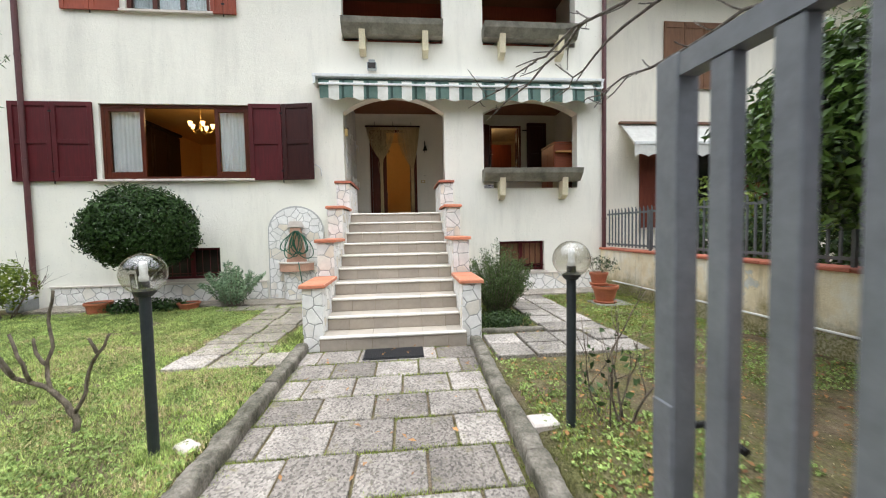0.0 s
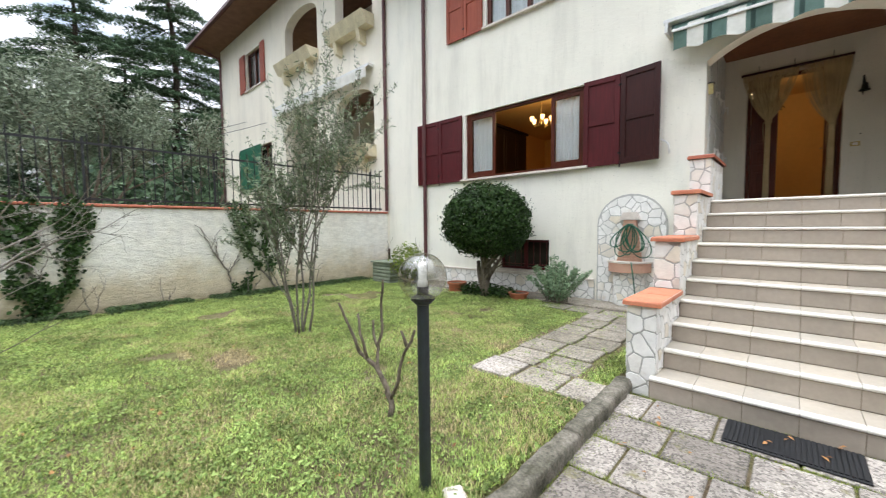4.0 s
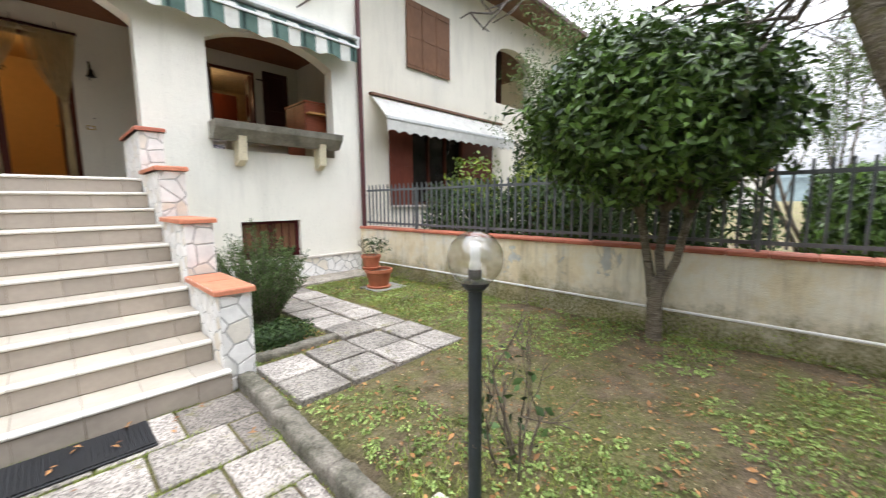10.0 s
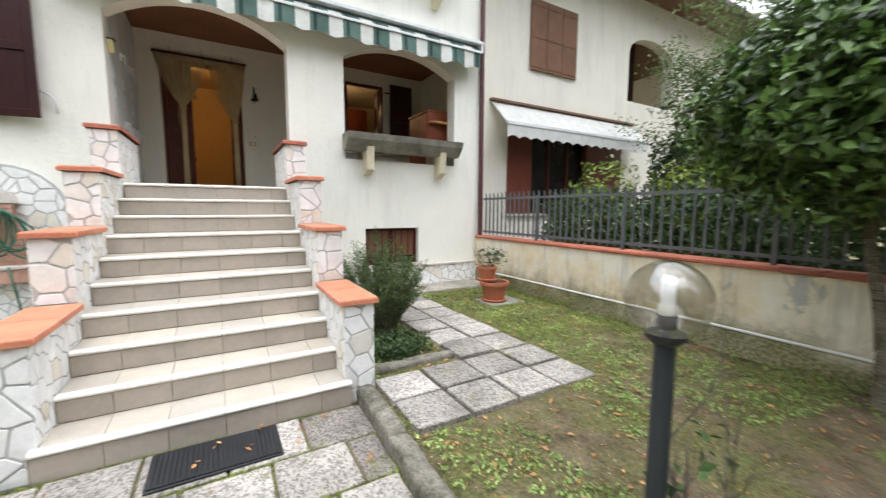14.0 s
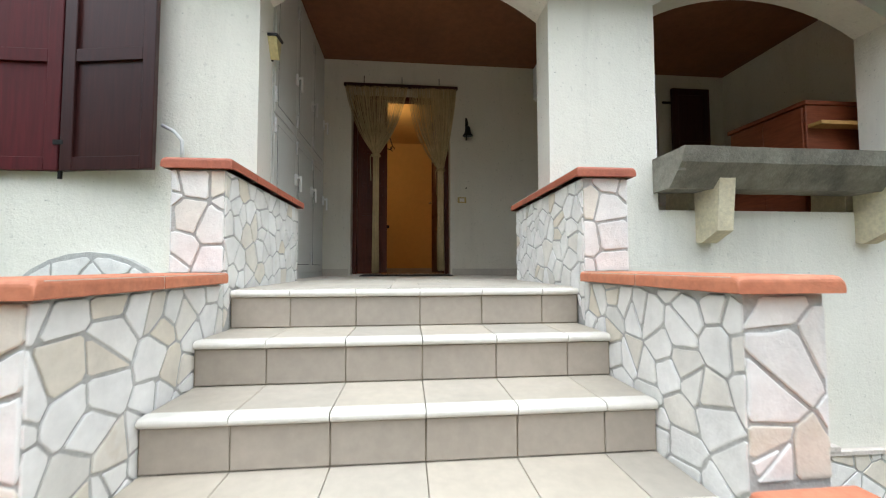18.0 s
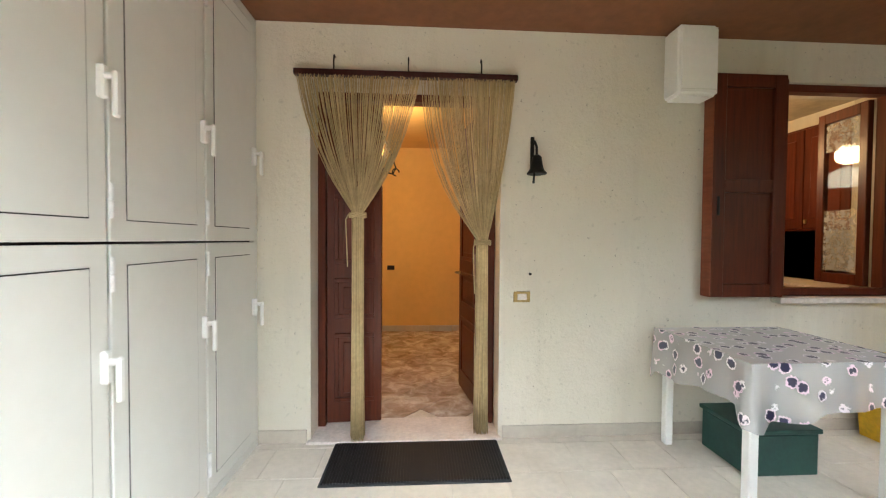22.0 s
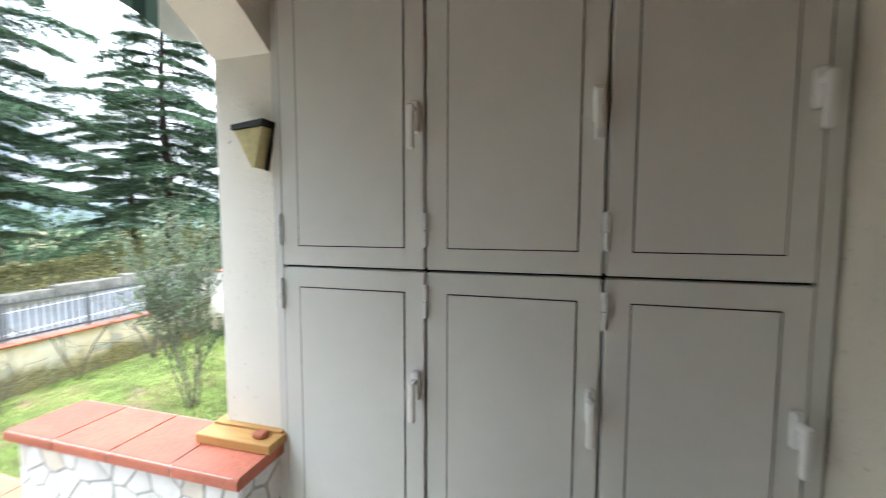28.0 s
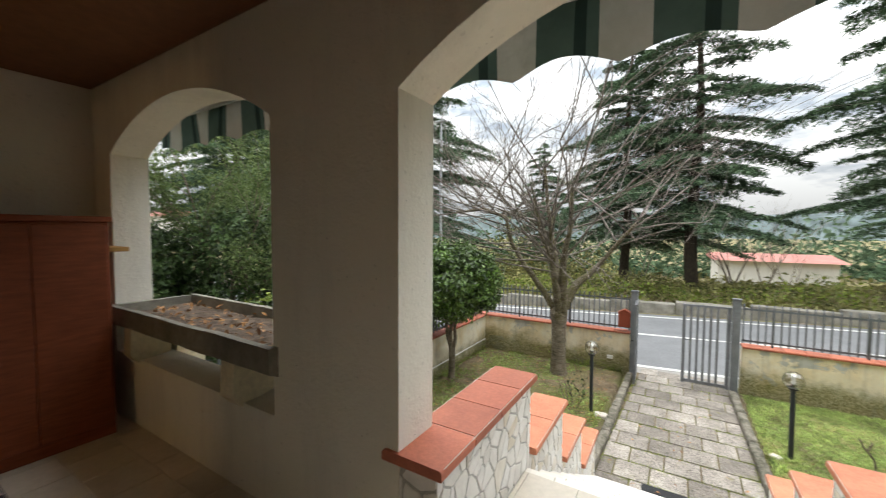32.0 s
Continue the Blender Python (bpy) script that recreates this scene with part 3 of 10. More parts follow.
def glow_mat(name, colour, strength):
    k = Nodes(name)
    e = k.n.new("ShaderNodeEmission")
    e.inputs["Color"].default_value = rgba(colour)
    e.inputs["Strength"].default_value = strength
    k.l.new(e.outputs["Emission"], k.n["Material Output"].inputs["Surface"])
    return k.mat


LANTERN_GLASS = glow_mat("lit_amber_chimney", (1.0, 0.45, 0.09), 0.55)
FLAME = glow_mat("lit_bulb_glass", (1.0, 0.58, 0.18), 2.2)
# ---- small building tools ----
def thing(name, label, category, at=(0, 0, 0), group="", kind=""):
    ob = new(name)
    ob.location = at
    ob.empty_display_size = 0.1
    return tagged(ob, label, category, group, kind)


def base_of(ob):
    v = Vector((0, 0, 0))
    while ob:
        v += ob.location
        ob = ob.parent
    return v


def part(name, bm, material, parent=None, label="", smooth=False, local=False):
    """One mesh object out of a bmesh in world coordinates (local: in its parent's)."""
    me = bpy.data.meshes.new(name)
    bmesh.ops.recalc_face_normals(bm, faces=bm.faces)
    bm.to_mesh(me)
    bm.free()
    return mesh_part(name, me, material, parent, label, smooth, local)


def mesh_part(name, me, material, parent=None, label="", smooth=False, local=False):
    for m in material if isinstance(material, (list, tuple)) else [material]:
        me.materials.append(m)
    if parent and not local:
        me.transform(Matrix.Translation(-base_of(parent)))
    if smooth:
        me.polygons.foreach_set("use_smooth", [True] * len(me.polygons))
        me.update()
    ob = new(name, me)
    ob.parent = parent
    if label:
        ob["label"] = label
    return ob


def alone(name, bm, material, label, category, kind="", group="", smooth=False):
    return tagged(part(name, bm, material, None, "", smooth), label, category, group, kind)


def box(bm, x0, x1, y0, y1, z0, z1, bevel=0.0):
    r = bmesh.ops.create_cube(bm, size=1.0)
    vs = r["verts"]
    for v in vs:
        v.co = Vector((x0 + (v.co.x + 0.5) * (x1 - x0), y0 + (v.co.y + 0.5) * (y1 - y0), z0 + (v.co.z + 0.5) * (z1 - z0)))
    if bevel:
        es = list({e for v in vs for e in v.link_edges})
        bmesh.ops.bevel(bm, geom=es, offset=bevel, segments=1, affect="EDGES", clamp_overlap=True)
    return vs


def boxed(x0, x1, y0, y1, z0, z1, bevel=0.0):
    bm = bmesh.new()
    box(bm, x0, x1, y0, y1, z0, z1, bevel)
    return bm


def prism(bm, pts, a0, a1, axis="y"):
    """A flat outline, pulled from a0 to a1 along an axis. pts: (x, z) for y, (y, z) for x, (x, y) for z."""
    def put(p, a):
        if axis == "y":
            return (p[0], a, p[1])
        if axis == "x":
            return (a, p[0], p[1])
        return (p[0], p[1], a)
    lo = [bm.verts.new(put(p, a0)) for p in pts]
    hi = [bm.verts.new(put(p, a1)) for p in pts]
    bm.faces.new(lo)
    bm.faces.new(hi[::-1])
    n = len(pts)
    for i in range(n):
        j = (i + 1) % n
        bm.faces.new((lo[i], hi[i], hi[j], lo[j]))
    return lo + hi


def rod(bm, a, b, r0, r1=None, n=8, caps=True):
    a, b = Vector(a), Vector(b)
    r1 = r0 if r1 is None else r1
    d = (b - a).normalized()
    u = d.orthogonal().normalized()
    w = d.cross(u)
    rings = []
    for c, r in ((a, r0), (b, r1)):
        rings.append([bm.verts.new(c + (u * math.cos(t) + w * math.sin(t)) * r) for t in (2 * math.pi * i / n for i in range(n))])
    for i in range(n):
        j = (i + 1) % n
        bm.faces.new((rings[0][i], rings[0][j], rings[1][j], rings[1][i]))
    if caps:
        bm.faces.new(rings[0][::-1])
        bm.faces.new(rings[1])


def pipe(bm, pts, r, n=8, r1=None):
    """A round bar along points, thinning to r1."""
    pts = [Vector(p) for p in pts]
    rings = []
    u = None
    for i, p in enumerate(pts):
        d = (pts[min(i + 1, len(pts) - 1)] - pts[max(i - 1, 0)]).normalized()
        u = d.orthogonal().normalized() if u is None else (u - d * u.dot(d)).normalized()
        w = d.cross(u)
        rr = r if r1 is None else r + (r1 - r) * i / (len(pts) - 1)
        rings.append([bm.verts.new(p + (u * math.cos(t) + w * math.sin(t)) * rr) for t in (2 * math.pi * k / n for k in range(n))])
    for a, b in zip(rings, rings[1:]):
        for k in range(n):
            j = (k + 1) % n
            bm.faces.new((a[k], a[j], b[j], b[k]))
    bm.faces.new(rings[0][::-1])
    bm.faces.new(rings[-1])


def turned(bm, profile, cx, cy, n=24):
    """A turned body: profile of (radius, z)."""
    rings = []
    for r, z in profile:
        if r < 1e-4:
            rings.append([bm.verts.new((cx, cy, z))])
        else:
            rings.append([bm.verts.new((cx + r * math.cos(2 * math.pi * i / n), cy + r * math.sin(2 * math.pi * i / n), z)) for i in range(n)])
    for a, b in zip(rings, rings[1:]):
        for i in range(n):
            j = (i + 1) % n
            q = [a[i % len(a)], a[j % len(a)], b[j % len(b)], b[i % len(b)]]
            q = list(dict.fromkeys(q))
            if len(q) > 2:
                bm.faces.new(q)
    for ring, flip in ((rings[0], True), (rings[-1], False)):
        if len(ring) > 2:
            bm.faces.new(ring[::-1] if flip else ring)


def arch_pts(x0, x1, spring, apex, n=16):
    """Points of an arch from left to right: a low one is a part of a circle that meets its jambs at a corner, a high one a flat oval."""
    c, h = (x0 + x1) / 2, apex - spring
    w = (x1 - x0) / 2
    if h < 0.42 * w:
        r = (w * w + h * h) / (2 * h)
        half = math.asin(w / r)
        return [(c + r * math.sin(t), apex - r + r * math.cos(t)) for t in (half * (2 * i / n - 1) for i in range(n + 1))]
    return [(c + w * math.cos(t), spring + h * math.sin(t) ** 0.9) for t in (math.pi * (1 - i / n) for i in range(n + 1))]


def pierced_wall(bm, x0, x1, z0, z1, y0, y1, holes):
    """A wall in an x-z plane with openings (x0, x1, z0, z1[, apex]); those of one column must not overlap in x with another's."""
    cols = {}
    for h in holes:
        cols.setdefault((h[0], h[1]), []).append(h)
    x = x0
    for (a, b), hs in sorted(cols.items()):
        if a > x:
            prism(bm, [(x, z0), (a, z0), (a, z1), (x, z1)], y0, y1)
        z = z0
        for h in sorted(hs, key=lambda q: q[2]):
            if h[2] > z:
                prism(bm, [(a, z), (b, z), (b, h[2]), (a, h[2])], y0, y1)
            z = h[3]
            if len(h) > 4:
                arc = arch_pts(a, b, h[3], h[4])
                for p, q in zip(arc, arc[1:]):
                    prism(bm, [p, q, (q[0], h[4] + 0.02), (p[0], h[4] + 0.02)], y0, y1)
                z = h[4] + 0.02
        if z < z1:
            prism(bm, [(a, z), (b, z), (b, z1), (a, z1)], y0, y1)
        x = b
    if x < x1:
        prism(bm, [(x, z0), (x1, z0), (x1, z1), (x, z1)], y0, y1)


def clip(poly, px, py, nx, ny):
    """Keeps the side of the line through (px, py) that the normal points away from."""
    out = []
    for i, a in enumerate(poly):
        b = poly[(i + 1) % len(poly)]
        da = (a[0] - px) * nx + (a[1] - py) * ny
        db = (b[0] - px) * nx + (b[1] - py) * ny
        if da <= 0:
            out.append(a)
        if (da < 0 < db) or (db < 0 < da):
            t = da / (da - db)
            out.append((a[0] + (b[0] - a[0]) * t, a[1] + (b[1] - a[1]) * t))
    return out


def rubble(outline, size, rng, gap=0.012, inside=None):
    """Broken flat stones that fill an outline: shrunken cells round jittered seeds."""
    xs, zs = [p[0] for p in outline], [p[1] for p in outline]
    seeds = []
    z = min(zs)
    while z < max(zs) + size:
        x = min(xs)
        while x < max(xs) + size:
            seeds.append((x + rng.uniform(-0.4, 0.4) * size, z + rng.uniform(-0.55, 0.55) * size))
            x += size * rng.uniform(0.6, 1.3)
        z += size * rng.uniform(0.85, 1.35)
    cells = []
    for s in seeds:
        poly = list(outline)
        for o in seeds:
            if o is s:
                continue
            dx, dz = o[0] - s[0], o[1] - s[1]
            d = math.hypot(dx, dz)
            if d > 3.2 * size or d < 1e-6:
                continue
            poly = clip(poly, (s[0] + o[0]) / 2 - dx / d * gap / 2, (s[1] + o[1]) / 2 - dz / d * gap / 2, dx / d, dz / d)
            if len(poly) < 3:
                break
        if len(poly) < 3:
            continue
        area = abs(sum(a[0] * b[1] - b[0] * a[1] for a, b in zip(poly, poly[1:] + poly[:1]))) / 2
        if area < 0.06 * size * size:
            continue
        if inside and not inside(sum(p[0] for p in poly) / len(poly), sum(p[1] for p in poly) / len(poly)):
            continue
        cells.append(poly)
    return cells


def stone_mesh(poly, to3, depth, rng):
    """One stone: an outline set in a plane, with a worn rim. to3 turns (u, v, out) into a place."""
    cu, cv = sum(p[0] for p in poly) / len(poly), sum(p[1] for p in poly) / len(poly)
    # cut corners so that the stones look broken
    pts = []
    n = len(poly)
    for i, p in enumerate(poly):
        a, b = poly[i - 1], poly[(i + 1) % n]
        k = rng.uniform(0.02, 0.14)
        pts.append((p[0] + (a[0] - p[0]) * k, p[1] + (a[1] - p[1]) * k))
        pts.append((p[0] + (b[0] - p[0]) * k, p[1] + (b[1] - p[1]) * k))
        if math.hypot(b[0] - p[0], b[1] - p[1]) > 0.05:
            # a chip or a bulge half way along the edge
            s, t = rng.uniform(0.35, 0.65), rng.uniform(0.0, 0.055)
            mu, mv = p[0] + (b[0] - p[0]) * s, p[1] + (b[1] - p[1]) * s
            pts.append((mu + (cu - mu) * t, mv + (cv - mv) * t))
    pts = [q for i, q in enumerate(pts) if math.hypot(q[0] - pts[i - 1][0], q[1] - pts[i - 1][1]) > 0.004]
    m = len(pts)
    if m < 3:
        return None
    d = depth * rng.uniform(0.7, 1.3)
    vs = [to3(u, v, 0.0) for u, v in pts]
    vs += [to3(u, v, d * 0.75) for u, v in pts]
    vs += [to3(cu + (u - cu) * 0.93, cv + (v - cv) * 0.93, d) for u, v in pts]
    fs = [tuple(range(2 * m, 3 * m))]
    for i in range(m):
        j = (i + 1) % m
        fs += [(i, j, m + j, m + i), (m + i, m + j, 2 * m + j, 2 * m + i)]
    return vs, fs


def stones_on(parent, outline, size, to3, rng, depth=0.012, gap=0.012, inside=None, name="stone"):
    made = []
    for poly in rubble(outline, size, rng, gap, inside):
        r = stone_mesh(poly, to3, depth, rng)
        if r:
            me = bpy.data.meshes.new(name)
            me.from_pydata(r[0], [], r[1])
            me.update()
            made.append(mesh_part(name, me, STONE, parent))
    return made


def sheet(verts, faces, name):
    me = bpy.data.meshes.new(name)
    me.from_pydata(verts, [], faces)
    me.update()
    return me


def leaf_cloud(name, centres, normals, size, rng, aspect=0.5, jitter=1.0, bend=0.25):
    """Many small folded leaves: each two triangles at a place, lying roughly across its normal. numpy arrays in, mesh out."""
    n = len(centres)
    nr = normals + rng.normal(0, 0.55 * jitter, (n, 3))
    nr /= np.linalg.norm(nr, axis=1)[:, None]
    t = rng.normal(0, 1, (n, 3))
    t -= nr * (t * nr).sum(1)[:, None]
    t /= np.linalg.norm(t, axis=1)[:, None]
    w = np.cross(nr, t)
    s = size * rng.uniform(0.6, 1.3, (n, 1))
    a = centres - t * s * 0.5
    b = centres + t * s * 0.5
    c = centres + w * s * aspect * 0.5 + nr * s * bend * 0.5
    d = centres - w * s * aspect * 0.5 + nr * s * bend * 0.5
    v = np.stack([a, c, b, d], 1).reshape(-1, 3)
    i = np.arange(n) * 4
    me = bpy.data.meshes.new(name)
    me.vertices.add(len(v))
    me.vertices.foreach_set("co", v.astype(np.float32).ravel())
    tri = np.stack([i, i + 1, i + 2, i, i + 2, i + 3], 1).reshape(-1)
    me.loops.add(len(tri))
    me.loops.foreach_set("vertex_index", tri.astype(np.int32))
    me.polygons.add(2 * n)
    me.polygons.foreach_set("loop_start", np.arange(0, 6 * n, 3, dtype=np.int32))
    me.polygons.foreach_set("loop_total", np.full(2 * n, 3, dtype=np.int32))
    me.update(calc_edges=True)
    me.validate()
    return me
# ---- plan ----
R, T = 0.1725, 0.294           # riser and tread of the outer stair
FLOOR = 1.725                  # porch floor
FY, FB = 3.475, 3.73           # facade, front and back of the wall
DY = 5.485                     # wall with the entrance door
CABX = -1.03                   # front of the grey cupboards
LX, RX = -8.40, 4.414          # garden walls
GY = -4.42                     # front garden wall, inner side
rng = random.Random(7)


def ground_z(x, y):
    if -1.1 < x < 1.0 and -4.75 < y < 0.2:
        return -0.08
    if -8.55 < x < 4.6 and y > -4.75:
        return 0.02
    if x >= 4.6 and y > -4.75:
        return 0.0
    far = -0.16 - 0.045 * max(-30.0, min(26.0, x))
    if x <= -8.55 and y > -4.75:
        return 1.15
    if y < -13.2:
        far += min(0.5, (-13.2 - y) * 0.14)
    if y < -20:
        far -= min(4.0, (-20 - y) * 0.17)
    return far


def ground_sheet():
    xs = [-1500, -600, -250, -120, -60, -40] + list(np.arange(-30, -8.6, 1.9)) + [-8.56, -8.54] + list(np.arange(-8.2, -1.2, 0.4)) + [-1.12, -1.08, 0.9, 0.98, 1.02] + list(np.arange(1.3, 4.5, 0.4)) + [4.59, 4.61] + list(np.arange(6, 30, 2.0)) + [40, 60, 120, 250, 600, 1500]
    ys = [-1500, -600, -250, -120, -60, -40, -30, -24, -20, -17, -15, -13.9, -13.2, -12.6, -11, -9, -7, -5.4, -4.76, -4.74] + list(np.arange(-4.4, 3.5, 0.4)) + [5, 9, 15, 25, 60, 150, 500, 1500]
    bm = bmesh.new()
    grid = []
    for y in ys:
        row = []
        for x in xs:
            z = ground_z(x, y)
            if -8.3 < x < 4.4 and -4.4 < y < 3.4 and not (-1.3 < x < 1.2):
                z += 0.03 * noise.noise((x * 0.9, y * 0.9, 0)) + 0.02
            row.append(bm.verts.new((x, y, z)))
        grid.append(row)
    for a, b in zip(grid, grid[1:]):
        for i in range(len(xs) - 1):
            bm.faces.new((a[i], a[i + 1], b[i + 1], b[i]))
    alone("ground", bm, SOIL, "garden soil with patchy moss and thin grass", "ground", "structure", smooth=True)


ground_sheet()

# road beyond the gate, rising to one side
def strip(name, y0, y1, lift, material, label, category, x0=-60.0, x1=60.0, step=4.0):
    bm = bmesh.new()
    x = x0
    prev = None
    while x <= x1 + 0.01:
        z = -0.16 - 0.045 * max(-30.0, min(26.0, x)) + lift
        cur = [bm.verts.new((x, y0, z)), bm.verts.new((x, y1, z)), bm.verts.new((x, y1, z - 0.06)), bm.verts.new((x, y0, z - 0.06))]
        if prev:
            for i in range(4):
                bm.faces.new((prev[i], cur[i], cur[(i + 1) % 4], prev[(i + 1) % 4]))
        prev = cur
        x += step
    alone(name, bm, material, label, category, "structure")


strip("road", -12.6, -5.5, 0.02, ASPHALT, "grey asphalt road with white edge lines", "road")
strip("pavement", -5.5, -4.75, 0.06, PAVEMENT, "narrow pale concrete strip along the wall", "pavement")
strip("road_line", -5.78, -5.64, 0.026, ROAD_PAINT, "white painted road edge line", "road line")
strip("road_line", -9.15, -9.02, 0.026, ROAD_PAINT, "white painted centre line", "road line")
strip("road_line", -12.15, -12.0, 0.026, ROAD_PAINT, "white painted road edge line", "road line")

# ---- house ----
def house():
    bm = bmesh.new()
    holes = [(-5.58, -2.84, 2.48, 3.92), (-1.035, 1.012, FLOOR - 0.01, 3.80, 4.14), (1.84, 3.885, 2.25, 3.82, 4.11)]
    low = [(-4.66, -3.51, 0.52, 1.13), (2.155, 3.14, 0.49, 1.12)]
    up = [(-5.0, -3.48, 5.65, 7.05), (-1.0, 1.02, 5.20, 6.55, 6.95), (1.85, 3.84, 5.20, 6.55, 6.95)]
    pierced_wall(bm, -8.30, 4.47, -0.3, 1.725, FY, FB, low)
    pierced_wall(bm, -8.30, 4.47, 1.725, 4.8, FY, FB, holes)
    pierced_wall(bm, -8.30, 4.47, 4.8, 8.2, FY, FB, up)
    alone("wall_front", bm, STUCCO, "cream rough-stucco house front with arched openings", "wall", "structure")
    # entrance wall and porch
    bm = bmesh.new()
    pierced_wall(bm, -1.78, 4.22, FLOOR - 0.3, 4.8, DY, DY + 0.28, [(-0.705, 0.508, FLOOR, 4.02), (2.44, 3.28, 2.66, 4.11)])
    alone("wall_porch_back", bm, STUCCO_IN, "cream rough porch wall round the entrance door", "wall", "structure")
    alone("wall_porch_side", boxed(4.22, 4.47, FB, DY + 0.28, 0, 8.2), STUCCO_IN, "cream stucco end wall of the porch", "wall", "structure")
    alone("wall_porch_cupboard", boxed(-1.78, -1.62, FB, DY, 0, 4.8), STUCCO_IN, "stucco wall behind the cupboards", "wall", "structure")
    alone("ceiling_porch", boxed(-1.62, 4.22, FB, DY, 4.38, 4.6), CEILING_BROWN, "brown painted porch ceiling", "ceiling", "structure")
    alone("floor_slab_porch", boxed(-1.62, 4.22, FB - 0.0, DY, FLOOR - 0.25, FLOOR - 0.012), GROUT, "tile bed of the porch floor", "floor", "structure")
    # sitting room behind the wide window
    bm = boxed(-6.6, -1.8, 9.2, 9.4, 1.7, 4.6)
    alone("wall_room_back", bm, ORANGE_WALL, "orange painted sitting room wall", "wall", "structure")
    alone("wall_room_side", boxed(-6.8, -6.6, FB, 9.4, 1.7, 4.6), ORANGE_WALL, "orange painted sitting room wall", "wall", "structure")
    alone("wall_room_inner", boxed(-1.98, -1.8, FB, 9.4, 1.7, 4.6), ORANGE_WALL, "orange painted wall between room and hall", "wall", "structure")
    alone("ceiling_room", boxed(-6.8, -1.8, FB, 9.4, 4.42, 4.6), ORANGE_WALL, "orange-lit painted room ceiling", "ceiling", "structure")
    alone("floor_room", boxed(-6.8, -1.8, FB, 9.4, 1.5, FLOOR), RISER, "tiled sitting room floor", "floor", "structure")
    # hall behind the entrance
    bm = bmesh.new()
    pierced_wall(bm, -1.8, 1.6, FLOOR - 0.2, 4.5, 8.45, 8.6, [(-1.42, -0.64, FLOOR, 3.70)])
    alone("wall_hall_back", bm, ORANGE_WALL, "orange-yellow hall wall with an inner doorway", "wall", "structure")
    alone("wall_hall_right", boxed(1.45, 1.6, DY + 0.28, 8.45, FLOOR - 0.2, 4.5), ORANGE_WALL, "orange-yellow hall side wall", "wall", "structure")
    alone("ceiling_hall", boxed(-1.8, 1.6, DY + 0.28, 11.6, 4.32, 4.5), ORANGE_WALL, "warm painted hall ceiling", "ceiling", "structure")
    alone("floor_hall_bed", boxed(-1.8, 1.6, DY + 0.28, 11.6, FLOOR - 0.25, FLOOR - 0.006), GROUT, "tile bed of the hall floor", "floor", "structure")
    alone("wall_stairwell", boxed(-1.8, 1.6, 11.6, 11.75, FLOOR - 0.2, 4.5), CREAM_WALL, "pale stairwell wall", "wall", "structure")
    # kitchen behind the shuttered window
    alone("wall_kitchen_back", boxed(1.6, 5.4, 8.6, 8.75, 1.7, 4.6), CREAM_WALL, "cream kitchen wall", "wall", "structure")
    alone("wall_kitchen_side", boxed(5.2, 5.4, DY + 0.28, 8.6, 1.7, 4.6), CREAM_WALL, "cream kitchen side wall", "wall", "structure")
    alone("ceiling_kitchen", boxed(1.6, 5.4, DY + 0.28, 8.75, 4.42, 4.6), CREAM_WALL, "cream kitchen ceiling", "ceiling", "structure")
    alone("floor_kitchen", boxed(1.6, 5.4, DY + 0.28, 8.75, 1.5, FLOOR), RISER, "tiled kitchen floor", "floor", "structure")
    # upper storey behind the balconies
    alone("floor_balcony", boxed(-1.4, 4.3, FB, 5.4, 4.82, 5.0), RISER, "balcony floor slab", "floor", "structure")
    # shutter paint on this wall stands in for the balcony's warm shade
    alone("wall_balcony_back", boxed(-1.4, 4.3, 5.4, 5.6, 4.8, 8.2), ORANGE_SHUTTER, "balcony back wall with warm shade put into its colour", "wall", "structure")
    alone("ceiling_balcony", boxed(-1.4, 4.3, FB, 5.4, 7.1, 7.3), CEILING_BROWN, "brown balcony ceiling", "ceiling", "structure")
    for x in (-1.5, 1.36):
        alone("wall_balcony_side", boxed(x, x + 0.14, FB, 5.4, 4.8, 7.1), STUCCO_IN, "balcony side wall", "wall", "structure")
    alone("wall_back", boxed(-8.3, 4.47, 12.4, 12.6, -0.3, 8.2), STUCCO, "plain back wall of the house", "wall", "structure")
    alone("wall_side_left", boxed(-8.3, -8.05, FB, 12.4, -0.3, 8.2), STUCCO, "plain side wall of the house", "wall", "structure")
    alone("wall_side_right", boxed(4.22, 4.47, DY + 0.28, 12.4, -0.3, 8.2), STUCCO, "plain side wall of the house", "wall", "structure")
    roof = thing("roof", "brown eave and terracotta roof of the house", "roof", (-2, 8, 8.2), kind="structure")
    part("eave", boxed(-8.5, 4.6, FY - 0.9, 13.2, 8.2, 8.32), SOFFIT, roof)
    bm = bmesh.new()
    prism(bm, [(FY - 0.95, 8.32), (13.3, 8.32), (8.0, 10.2)], -8.5, 4.6, "x")
    part("roof_tiles", bm, ROOF_TILE, roof)


house()

# ---- outer stair ----
def stair():
    core = bmesh.new()
    for n in range(1, 11):
        w = 0.865 if n == 1 else 0.825
        y1 = FB + 0.02 if n == 10 else (n) * T + 0.05
        box(core, -w, w, (n - 1) * T + 0.018, max(y1, (n - 1) * T + 0.3), (n - 1) * R - (0.2 if n == 1 else 0), n * R - 0.02)
    st = thing("stairs", "outer stair of cream tiled treads with pale rounded nosings", "stairs", (0, 0, 0), kind="structure")
    part("core", core, DIRTY_GROUT, st)
    return st


STAIR = stair()


# ---- stone flank walls of the stair, with tile copings: front y, back y, coping top ----
FLANKS = [(0.03, 0.87, 0.785), (0.87, 1.69, 1.293), (1.69, 2.56, 1.808), (2.56, 3.75, 2.315)]


